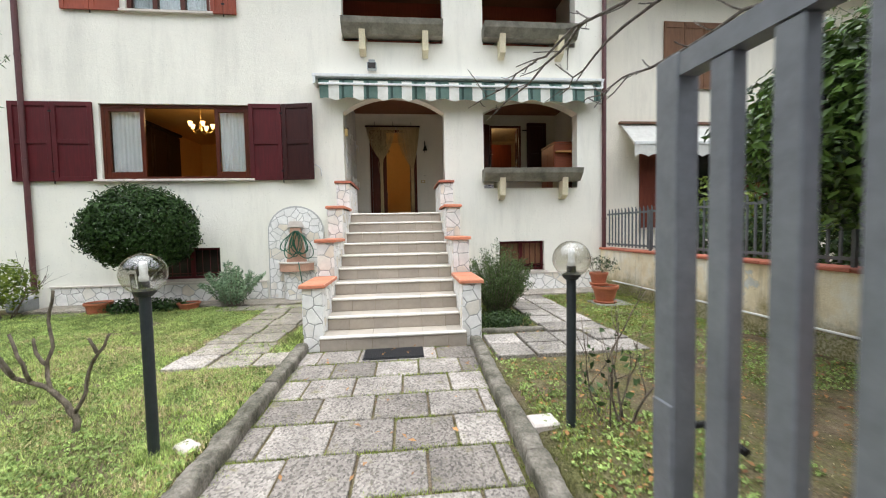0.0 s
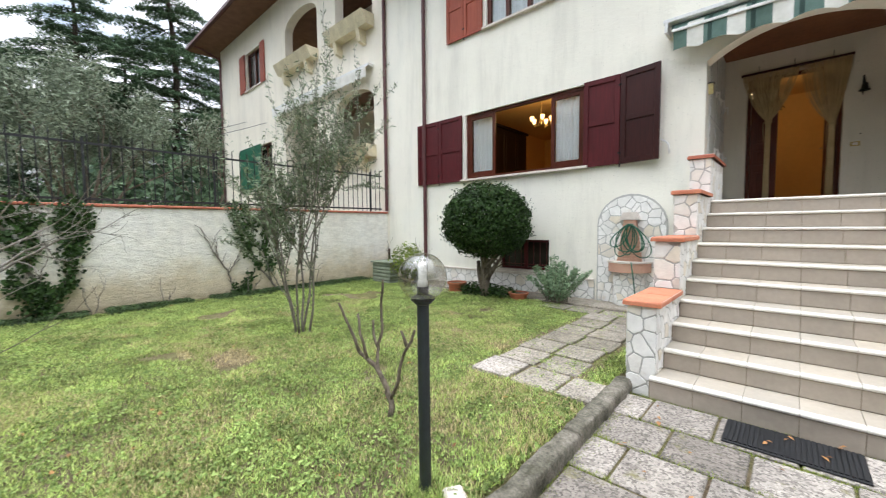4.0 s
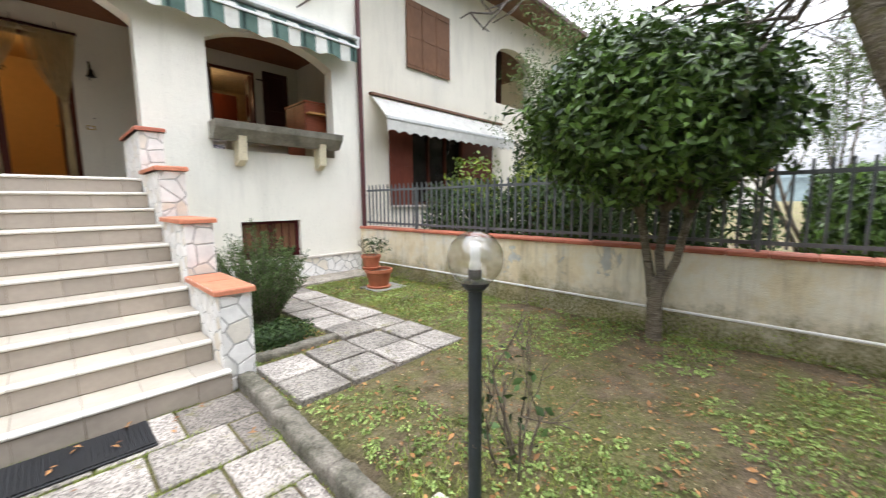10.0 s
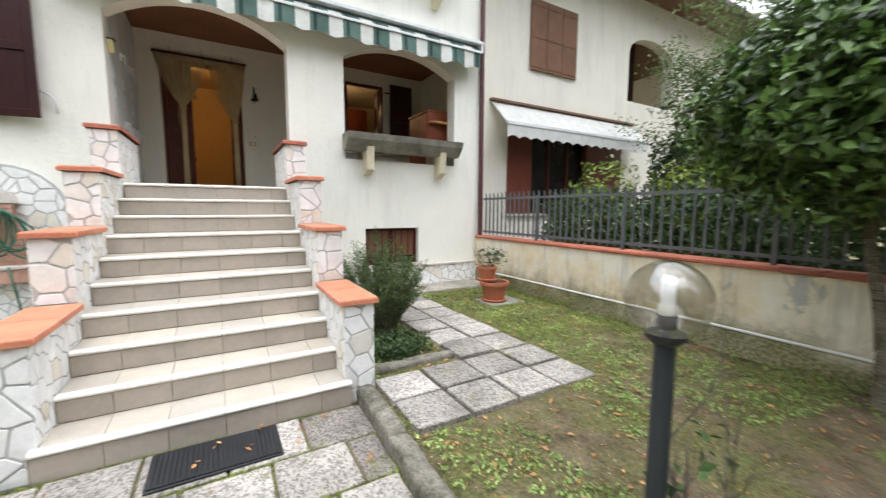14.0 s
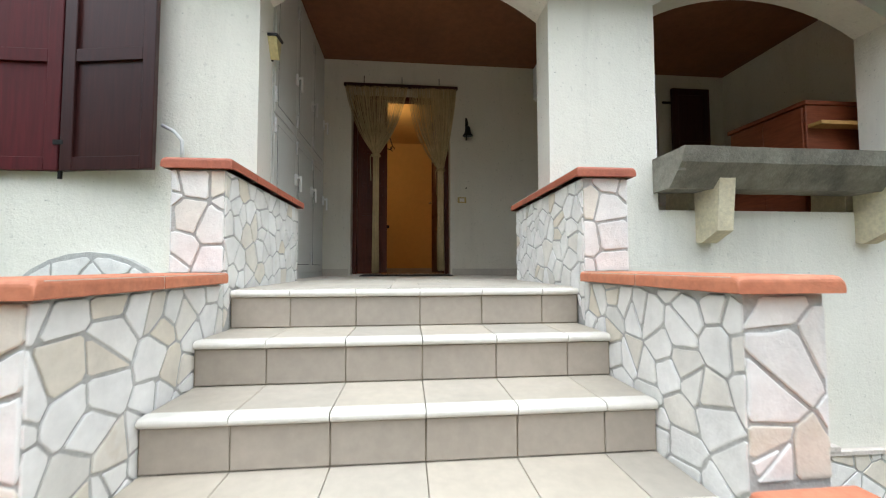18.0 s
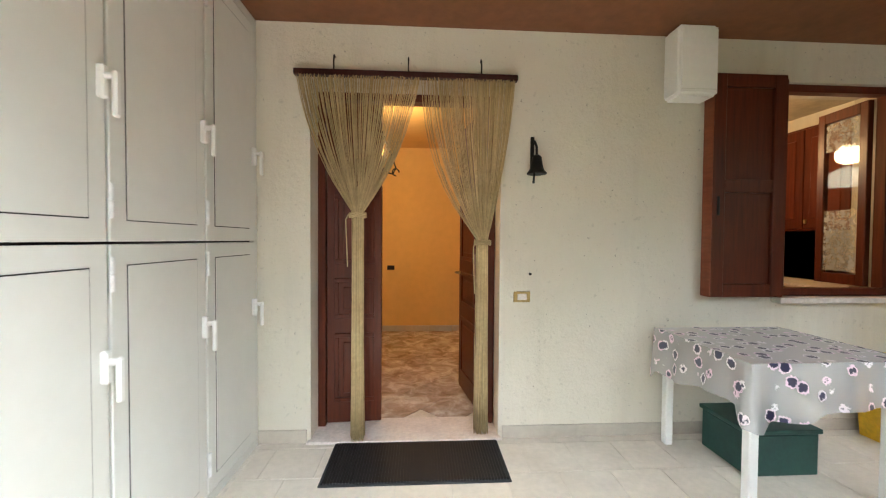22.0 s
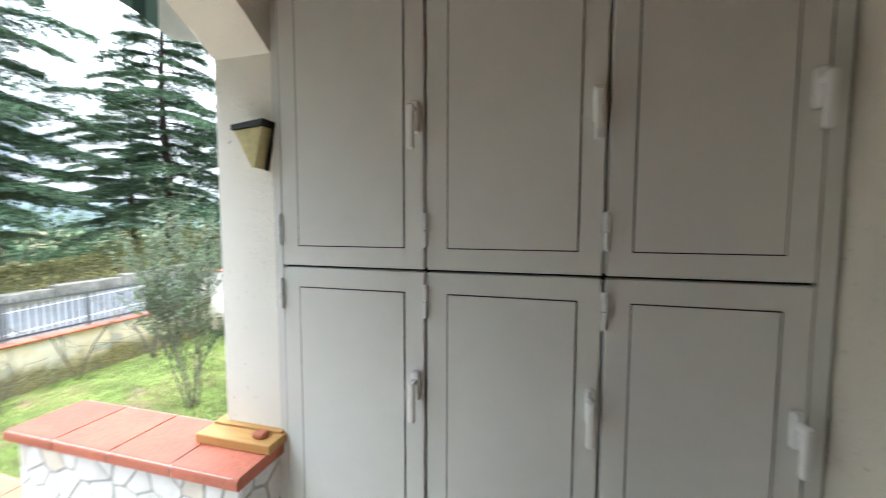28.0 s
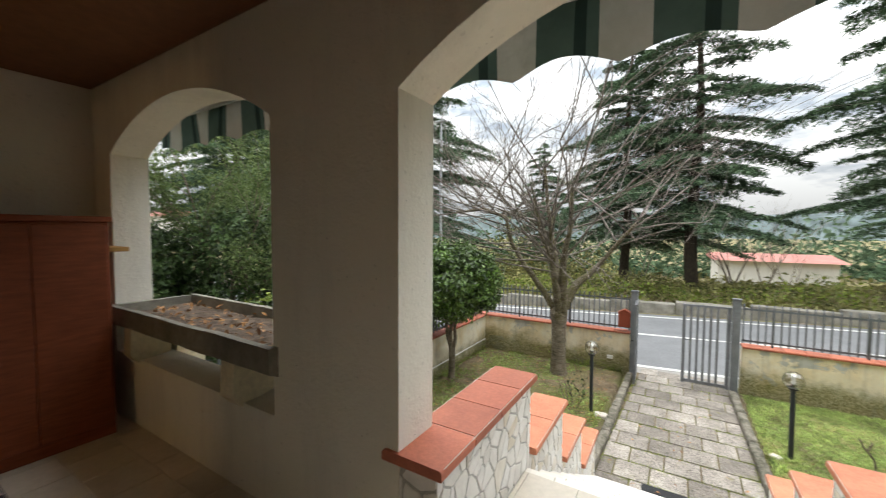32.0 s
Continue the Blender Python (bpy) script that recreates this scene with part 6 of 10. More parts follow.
def entrance():
    d = thing("door_1", "double entrance door of panelled mahogany, both leaves open inward", "door", (-0.07, DY + 0.24, FLOOR), kind="structure")
    x0, x1, top = -0.704, 0.507, 4.019
    for a, b in ((x0, x0 + 0.05), (x1 - 0.05, x1)):
        part("door_frame", boxed(a, b, DY + 0.17, DY + 0.27, FLOOR, top, 0.004), DOOR_WOOD, d)
    part("door_frame", boxed(x0 + 0.05, x1 - 0.05, DY + 0.17, DY + 0.27, top - 0.05, top, 0.004), DOOR_WOOD, d)
    part("threshold", boxed(x0 - 0.02, x1 + 0.02, DY - 0.04, DY + 0.28, FLOOR, FLOOR + 0.018, 0.004), MARBLE_W, d, "worn pale stone threshold")

    def leaf(hx, hy, ang, w, handled=True):
        t = 0.05
        m0 = 0.05 if w < 0.5 else 0.09
        m = pose(hx, hy, 0, 0, 0, ang)
        def lp(name, bm, mat, par, lab=""):
            bmesh.ops.transform(bm, matrix=m, verts=bm.verts)
            return part(name, bm, mat, par, lab)
        lf = lp("leaf", boxed(0, w, -t / 2, t / 2, FLOOR + 0.03, top - 0.06, 0.004), DOOR_WOOD, d)
        for za, zb in ((1.9, 2.38), (2.48, 2.76), (2.86, 3.34), (3.43, 3.87)):
            for s in (-1, 1):
                y0, y1 = (t / 2, t / 2 + 0.012) if s > 0 else (-t / 2 - 0.012, -t / 2)
                for p, q, r, u in ((m0, w - m0, za, za + 0.03), (m0, w - m0, zb - 0.03, zb), (m0, m0 + 0.03, za + 0.03, zb - 0.03), (w - m0 - 0.03, w - m0, za + 0.03, zb - 0.03)):
                    lp("panel_moulding", boxed(p, q, y0, y1, r, u, 0.004), DOOR_WOOD, lf)
                lp("raised_panel", boxed(m0 + 0.06, w - m0 - 0.06, y0 * 0.92 if s > 0 else y0, y1 if s > 0 else y1 * 0.92, za + 0.06, zb - 0.06, 0.008), DOOR_WOOD, lf)
        if not handled:
            return lf
        bm = bmesh.new()
        rod(bm, (w - 0.06, -0.03, 2.75), (w - 0.06, -0.08, 2.75), 0.009)
        rod(bm, (w - 0.06, -0.075, 2.75), (w - 0.17, -0.075, 2.75), 0.008)
        rod(bm, (w - 0.06, 0.03, 2.75), (w - 0.06, 0.08, 2.75), 0.009)
        rod(bm, (w - 0.06, 0.075, 2.75), (w - 0.17, 0.075, 2.75), 0.008)
        lp("handle", bm, BRASS, lf)
        return lf

    leaf(-0.65, DY + 0.22, 3, 0.37, False)
    leaf(0.457, DY + 0.24, 99, 0.64)


entrance()


def cord_curtain(x0, x1, zt, gather, zg, zb, seed, label, thin=1.0, swag=1.0):
    """A cord curtain tied back: fans from the rail to a knot, then hangs."""
    r = random.Random(seed)
    y = DY - 0.045
    c = thing("cord_curtain", label, "curtain", (gather, y, zb), group="door curtains")
    n = 145
    for i in range(n):
        u = (i + r.uniform(-0.4, 0.4)) / (n - 1)
        xa = x0 + (x1 - x0) * max(0, min(1, u)) ** thin
        layer = r.uniform(-0.028, 0.022)
        xg = gather + (u - 0.5) * 0.06 + r.uniform(-0.01, 0.01)
        sag = r.uniform(0.0, 0.06)
        pts = []
        for k in range(9):
            s = k / 8
            e = s ** (0.85 + 0.5 * abs(u - 0.5))
            full = e * 0.55 + 0.45 * s * s
            hang = s ** 2.1
            k2 = swag * max(0.0, min(1.0, (gather - xa) / 0.4))
            x = xa + (xg - xa) * (full * (1 - k2) + hang * k2)
            z = zt + (zg - zt) * s - sag * math.sin(math.pi * s) * (1 if abs(xa - gather) > 0.2 else 0.2)
            pts.append((x, y + layer * (1 - 0.45 * s), z))
        xe = gather + (u - 0.5) * 0.075 + r.uniform(-0.012, 0.012)
        ze = zb + r.uniform(0.0, 0.05)
        for k in range(1, 4):
            s = k / 3
            pts.append((xg + (xe - xg) * s + r.uniform(-0.003, 0.003), y + layer * 0.6, zg + (ze - zg) * s))
        w = 0.0027
        verts, faces = [], []
        for x, yy, z in pts:
            verts += [(x - w, yy, z), (x, yy - w, z), (x + w, yy, z), (x, yy + w, z)]
        for k in range(len(pts) - 1):
            a, b = 4 * k, 4 * k + 4
            for j in range(4):
                q = (j + 1) % 4
                faces.append((a + j, a + q, b + q, b + j))
        faces.append(tuple(range(4 * len(pts) - 4, 4 * len(pts))))
        mesh_part("cord", sheet(verts, faces, "cord"), CORD, c, smooth=True)
    bm = bmesh.new()
    for dz in (0, 0.012, 0.022):
        pts = [(gather + 0.052 * math.cos(t), y - 0.005 + 0.04 * math.sin(t), zg - 0.01 - dz + 0.004 * math.sin(3 * t)) for t in (2 * math.pi * i / 20 for i in range(21))]
        pipe(bm, pts, 0.005, 5)
    part("tie", bm, CORD, c, "cord tied in a loop")
    bm = bmesh.new()
    pipe(bm, [(gather - 0.045, y - 0.04, zg - 0.01), (gather - 0.065, y - 0.055, zg - 0.05), (gather - 0.06, y - 0.05, zg - 0.2), (gather - 0.055, y - 0.05, zg - 0.34)], 0.004, 5)
    part("tie_end", bm, CORD, c)


rail = thing("curtain_rail", "dark wooden curtain rail above the entrance door", "curtain rail", (-0.09, DY - 0.05, 4.05))
part("rail", boxed(-0.79, 0.60, DY - 0.065, DY - 0.02, 4.035, 4.072, 0.004), DARK_SHUTTER, rail)
for hx in (-0.55, -0.09, 0.37):
    bm = bmesh.new()
    pipe(bm, [(hx, DY - 0.001, 4.17), (hx, DY - 0.03, 4.17), (hx, DY - 0.045, 4.13), (hx, DY - 0.04, 4.072)], 0.005, 6)
    part("hook", bm, IRON, rail)
cord_curtain(-0.775, -0.02, 4.036, -0.40, 3.20, 1.755, 3, "beige cord curtain tied back at the door jamb", 1.0, 0.0)
cord_curtain(-0.01, 0.585, 4.036, 0.385, 3.035, 1.78, 5, "beige cord curtain gathered with a knotted tie", 0.72, 0.85)


def bell():
    b = thing("wall_bell", "small black iron door bell on the wall", "bell", (0.72, DY, 3.5))
    part("bracket", boxed(0.70, 0.725, DY - 0.012, DY - 0.001, 3.50, 3.70, 0.003), IRON, b)
    bm = bmesh.new()
    pipe(bm, [(0.712, DY - 0.01, 3.64), (0.715, DY - 0.05, 3.66), (0.718, DY - 0.08, 3.62), (0.72, DY - 0.08, 3.57)], 0.008, 6)
    part("arm", bm, IRON, b)
    bm = bmesh.new()
    turned(bm, [(0.012, 3.57), (0.03, 3.555), (0.036, 3.51), (0.045, 3.475), (0.062, 3.455), (0.062, 3.447), (0.0, 3.46)], 0.72, DY - 0.08, 16)
    part("bell_cup", bm, IRON, b, smooth=True)
    bm = bmesh.new()
    rod(bm, (0.705, DY - 0.08, 3.46), (0.70, DY - 0.08, 3.39), 0.007)
    part("clapper", bm, IRON, b)


bell()


def switch():
    s = thing("light_switch", "brass-framed bell push plate beside the door", "switch", (0.655, DY, 2.655))
    part("plate", boxed(0.60, 0.71, DY - 0.01, DY - 0.001, 2.625, 2.695, 0.003), BRASS, s)
    part("push", boxed(0.625, 0.685, DY - 0.014, DY - 0.01, 2.64, 2.68), MARBLE_W, s)
    n = thing("nail", "small black nail in the porch wall", "nail", (0.708, DY, 2.81))
    bm = bmesh.new()
    rod(bm, (0.708, DY, 2.81), (0.708, DY - 0.015, 2.81), 0.009)
    part("head", bm, IRON, n)


switch()


def gas_box():
    g = thing("meter_box", "white painted box below the porch ceiling", "meter box", (1.71, DY - 0.08, 3.94))
    bm = bmesh.new()
    box(bm, 1.58, 1.845, DY - 0.165, DY - 0.001, 3.94, 4.378)
    bmesh.ops.bevel(bm, geom=[e for e in bm.edges], offset=0.02, segments=3, affect="EDGES")
    part("case", bm, WHITE_PLASTIC, g)
    part("lid_seam", boxed(1.60, 1.825, DY - 0.168, DY - 0.165, 3.975, 3.979), GREY_FRAME, g)
    c = thing("porch_camera", "small black camera under the porch ceiling", "camera", (0.95, 4.0, 4.3))
    bm = bmesh.new()
    turned(bm, [(0.05, 4.379), (0.05, 4.355), (0.02, 4.345), (0.02, 4.31)], 0.93, 3.95, 14)
    part("foot", bm, LAMP_BLACK, c)
    bm = bmesh.new()
    rod(bm, (0.93, 4.0, 4.29), (0.93, 3.84, 4.25), 0.035, n=12)
    part("body", bm, LAMP_BLACK, c)


gas_box()


def doormat(name, x0, x1, y0, y1, z, label, nx):
    m = thing(name, label, "doormat", ((x0 + x1) / 2, (y0 + y1) / 2, z), group="doormats")
    bm = boxed(x0, x1, y0, y1, z, z + 0.012, 0.003)
    part("base", bm, RUBBER, m)
    bm = bmesh.new()
    for i in range(nx):
        a = x0 + 0.01 + (x1 - x0 - 0.02) * (i + 0.15) / nx
        b = x0 + 0.01 + (x1 - x0 - 0.02) * (i + 0.85) / nx
        box(bm, a, b, y0 + 0.012, y1 - 0.012, z + 0.012, z + 0.02)
    o = part("ribs", bm, RUBBER, m)
    o["kind"] = "stuff"


doormat("doormat", -0.54, 0.49, 5.02, 5.44, FLOOR, "dark ribbed rubber mat before the entrance door", 60)
doormat("doormat", -0.335, 0.33, -0.395, -0.045, 0.008, "black rubber scraper mat at the stair foot", 26)


def cloth_mat(name, ground, cover):
    k = Nodes(name)
    v = k.n.new("ShaderNodeTexVoronoi")
    v.inputs["Scale"].default_value = 12.0
    v.inputs["Randomness"].default_value = 0.8
    k.l.new(k.pos, v.inputs["Vector"])
    d = k.maths("ADD", v.outputs["Distance"], k.maths("MULTIPLY", k.noise(70, 1, 0.5), 0.26))
    tint = k.ramp(v.outputs["Color"], [(0.35, (0.80, 0.62, 0.74)), (0.6, (0.86, 0.82, 0.86))])
    heart = k.ramp(d, [(0.40, 1.0), (0.43, 0.0)])
    petal = k.ramp(d, [(0.50, 1.0), (0.53, 0.0)])
    col = k.blend(petal, ground, tint)
    col = k.blend(heart, col, (0.018, 0.018, 0.06))
    m = k.done(col, 0.3, None)
    k.bsdf.inputs["Coat Weight"].default_value = 0.3
    tr = k.n.new("ShaderNodeBsdfTransparent")
    mx = k.n.new("ShaderNodeMixShader")
    k.l.new(k.maths("ADD", k.maths("MULTIPLY", petal, 0.95 - cover), cover), mx.inputs["Fac"])
    k.l.new(tr.outputs["BSDF"], mx.inputs[1])
    k.l.new(k.bsdf.outputs["BSDF"], mx.inputs[2])
    k.l.new(mx.outputs["Shader"], k.n["Material Output"].inputs["Surface"])
    return m


# same oilcloth twice: greyed for the shaded skirt, whitened for the lit top
OILCLOTH = cloth_mat("flowered_oilcloth_shaded_skirt", (0.62, 0.62, 0.63), 0.45)
OILCLOTH_TOP = cloth_mat("flowered_oilcloth_lit_top", (0.90, 0.88, 0.86), 0.65)


def table():
    t = thing("garden_table", "white plastic porch table with square legs", "table", (1.95, 5.08, FLOOR))
    x0, x1, y0, y1, top = 1.53, 2.37, 4.70, 5.43, 2.462
    part("tabletop", boxed(x0 + 0.015, x1 - 0.015, y0 + 0.015, y1 - 0.015, top - 0.03, top - 0.002, 0.005), WHITE_PLASTIC, t)
    for x in (x0 + 0.03, x1 - 0.085):
        for y in (y0 + 0.03, y1 - 0.085):
            part("leg", boxed(x, x + 0.05, y, y + 0.05, FLOOR, top - 0.03, 0.006), WHITE_PLASTIC, t)
    c = thing("tablecloth", "clear oilcloth with dark blue and pink daisies", "tablecloth", (1.95, 5.08, top))
    bm = bmesh.new()
    box(bm, x0, x1, y0, y1, top, top + 0.001)
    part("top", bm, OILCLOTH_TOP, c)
    per = [(x0 - 0.004, y1), (x0 - 0.004, y0 - 0.004), (x1 + 0.004, y0 - 0.004), (x1 + 0.004, y1)]
    bm = bmesh.new()
    prev = None
    L = 0
    for (ax, ay), (bx, by) in zip(per, per[1:]):
        n = 18
        for i in range(n + 1):
            s = i / n
            x, y = ax + (bx - ax) * s, ay + (by - ay) * s
            corner = min(s, 1 - s) < 0.06
            l = math.hypot(bx - ax, by - ay)
            wave = 0.02 * math.sin(L * 22) + 0.025
            drop = 0.24 + 0.03 * math.sin(L * 7) + (0.06 if corner else 0)
            nx, ny = (by - ay) / l, (ax - bx) / l
            cur = [bm.verts.new((x, y, top + 0.003)), bm.verts.new((x + nx * wave * 0.5, y + ny * wave * 0.5, top - drop * 0.5)), bm.verts.new((x + nx * wave, y + ny * wave, top - drop))]
            if prev:
                for j in range(2):
                    bm.faces.new((prev[j], cur[j], cur[j + 1], prev[j + 1]))
            prev = cur
            L += 0.05
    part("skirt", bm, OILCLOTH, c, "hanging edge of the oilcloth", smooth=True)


table()


def bins():
    b = thing("storage_box", "yellow plastic storage box with lid", "storage box", (3.35, 5.2, FLOOR))
    bm = bmesh.new()
    prism(bm, [(2.98, FLOOR), (3.76, FLOOR), (3.82, FLOOR + 0.50), (2.92, FLOOR + 0.50)], 4.92, 5.42)
    part("body", bm, YELLOW_PLASTIC, b)
    part("lid", boxed(2.90, 3.84, 4.90, 5.44, FLOOR + 0.50, FLOOR + 0.56, 0.015), YELLOW_PLASTIC, b)
    c = thing("crate", "dark green plastic crate under the table", "crate", (2.05, 5.15, FLOOR))
    part("body", boxed(1.80, 2.22, 5.0, 5.35, FLOOR, FLOOR + 0.24, 0.01), GREEN_PLASTIC, c)
    part("rim", boxed(1.79, 2.23, 4.99, 5.36, FLOOR + 0.24, FLOOR + 0.265, 0.004), GREEN_PLASTIC, c)


bins()


def kitchen_window():
    x0, x1, z0, z1 = 2.44, 3.28, 2.66, 4.11
    w = thing("window_5", "kitchen window with wooden frame, inner sash open", "window", (2.85, DY, z0), kind="structure")
    part("window_sill", boxed(x0 - 0.06, x1 + 0.16, DY - 0.07, DY + 0.1, z0 - 0.04, z0, 0.005), MARBLE_W, w)
    for a, b, c, d in ((x0, x1, z0, z0 + 0.05), (x0, x1, z1 - 0.05, z1), (x0, x0 + 0.05, z0 + 0.05, z1 - 0.05), (x1 - 0.05, x1, z0 + 0.05, z1 - 0.05)):
        part("window_frame", boxed(a, b, DY + 0.03, DY + 0.10, c, d, 0.003), FRAME_WOOD, w)
    # open inner sash at the right, folded into the room
    m = pose(x1 - 0.055, DY + 0.125, 0, 0, 0, 82)
    def sp(name, bm, mat, par, lab=""):
        bmesh.ops.transform(bm, matrix=m, verts=bm.verts)
        return part(name, bm, mat, par, lab)
    s = sp("sash", boxed(0, 0.06, -0.02, 0.02, z0 + 0.05, z1 - 0.05, 0.003), FRAME_WOOD, w)
    sp("stile", boxed(0.34, 0.40, -0.02, 0.02, z0 + 0.05, z1 - 0.05, 0.003), FRAME_WOOD, s)
    sp("rail", boxed(0.06, 0.34, -0.02, 0.02, z0 + 0.05, z0 + 0.13, 0.003), FRAME_WOOD, s)
    sp("rail", boxed(0.06, 0.34, -0.02, 0.02, z1 - 0.13, z1 - 0.05, 0.003), FRAME_WOOD, s)
    p = sp("pane", boxed(0.06, 0.34, -0.003, 0.003, z0 + 0.13, z1 - 0.13), GLASS, s)
    p.visible_shadow = False
    sp("lace_curtain", boxed(0.07, 0.33, 0.012, 0.014, z1 - 0.36, z1 - 0.14), SHEER, s)
    sp("lace_curtain", boxed(0.07, 0.33, 0.012, 0.014, z0 + 0.15, z0 + 0.62), SHEER, s)
    # shutters on the porch side
    sl = thing("window_shutter", "varnished red-brown kitchen shutter folded open", "shutter", (2.2, DY - 0.06, 2.64), group="kitchen shutters")
    shutter_leaf(sl, 1.92, 2.42, 2.67, 4.11, DY - 0.052, FRAME_WOOD)
    shutter_leaf(sl, 1.865, 2.36, 2.67, 4.11, DY - 0.104, FRAME_WOOD)
    # strip in a lighter wood paints the light on the leaf's edge
    part("hinge_edge", boxed(1.858, 1.8645, DY - 0.104, DY - 0.02, 2.67, 4.11, 0.002), CABINET_WOOD, sl, "leaf edge coloured orange-brown as if lit")
    bm = bmesh.new()
    rod(bm, (1.90, DY - 0.11, 3.2), (1.90, DY - 0.11, 3.32), 0.008)
    part("latch", bm, IRON, sl)
    sr = thing("window_shutter", "dark varnished kitchen shutter swung open", "shutter", (3.65, DY - 0.06, 2.66), group="kitchen shutters")
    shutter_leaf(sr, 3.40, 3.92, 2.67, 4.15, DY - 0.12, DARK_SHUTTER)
    for z in (2.85, 3.95):
        part("hinge_arm", boxed(3.28, 3.41, DY - 0.10, DY - 0.085, z, z + 0.025), IRON, sr)
    # kitchen inside
    k = thing("kitchen_cabinet", "brown wooden kitchen wall cabinet with panelled doors", "kitchen cabinet", (4.0, 6.7, 3.1))
    part("body", boxed(3.92, 4.24, 5.85, 7.6, 3.15, 4.2), DOOR_WOOD, k)
    for i in range(4):
        a = 5.86 + 0.435 * i
        dd = part("door", boxed(3.90, 3.92, a, a + 0.425, 3.17, 4.18, 0.004), FRAME_WOOD, k)
        part("panel", boxed(3.888, 3.90, a + 0.07, a + 0.355, 3.27, 4.08, 0.006), DOOR_WOOD, dd)
        part("knob", boxed(3.875, 3.90, a + 0.38, a + 0.40, 3.22, 3.26, 0.004), BRASS, dd)
    u = thing("kitchen_base_unit", "wooden kitchen base unit with pale worktop", "kitchen unit", (3.9, 6.7, FLOOR))
    part("body", boxed(3.66, 4.24, 5.85, 7.6, FLOOR, FLOOR + 0.86), DOOR_WOOD, u)
    part("worktop", boxed(3.63, 4.24, 5.83, 7.6, FLOOR + 0.86, FLOOR + 0.9, 0.004), MARBLE_W, u)
    alone("kitchen_backsplash", boxed(4.22, 4.25, 5.85, 7.6, FLOOR + 0.9, 3.15), MARBLE_W, "pale tiled kitchen backsplash", "wall tiles", "structure")
    alone("kitchen_dresser", boxed(2.2, 3.5, 7.2, 7.6, FLOOR, 4.0, 0.01), DOOR_WOOD, "tall brown wooden kitchen dresser", "dresser")
    l = thing("pendant_lamp", "white glass pendant lamp over the kitchen table", "lamp", (2.55, 6.8, 3.5))
    bm = bmesh.new()
    turned(bm, [(0.02, 3.78), (0.1, 3.75), (0.24, 3.62), (0.25, 3.6), (0.1, 3.64), (0.0, 3.66)], 2.55, 6.8, 20)
    part("shade", bm, glow_mat("lit_kitchen_shade", (1.0, 0.85, 0.6), 0.6), l, smooth=True)
    bm = bmesh.new()
    rod(bm, (2.55, 6.8, 3.78), (2.55, 6.8, 4.42), 0.006, n=6)
    part("cord", bm, IRON, l)


kitchen_window()


def chest():
    c = thing("chest_of_drawers", "red-brown wooden cabinet standing on the porch", "cabinet", (3.85, 4.3, FLOOR))
    part("body", boxed(3.54, 4.20, 3.86, 4.66, FLOOR, 3.28, 0.006), CABINET_WOOD, c)
    part("top", boxed(3.52, 4.21, 3.845, 4.68, 3.28, 3.32, 0.005), CABINET_WOOD, c)
    for y0, y1 in ((3.88, 4.258), (4.262, 4.64)):
        part("door", boxed(3.522, 3.54, y0, y1, 1.82, 3.26, 0.004), CABINET_WOOD, c)
    s = thing("wall_shelf", "small pine shelf on the porch cabinet", "shelf", (3.8, 3.8, 3.08))
    part("board", boxed(3.55, 4.05, 3.742, 3.858, 3.065, 3.098, 0.003), PINE, s)


chest()


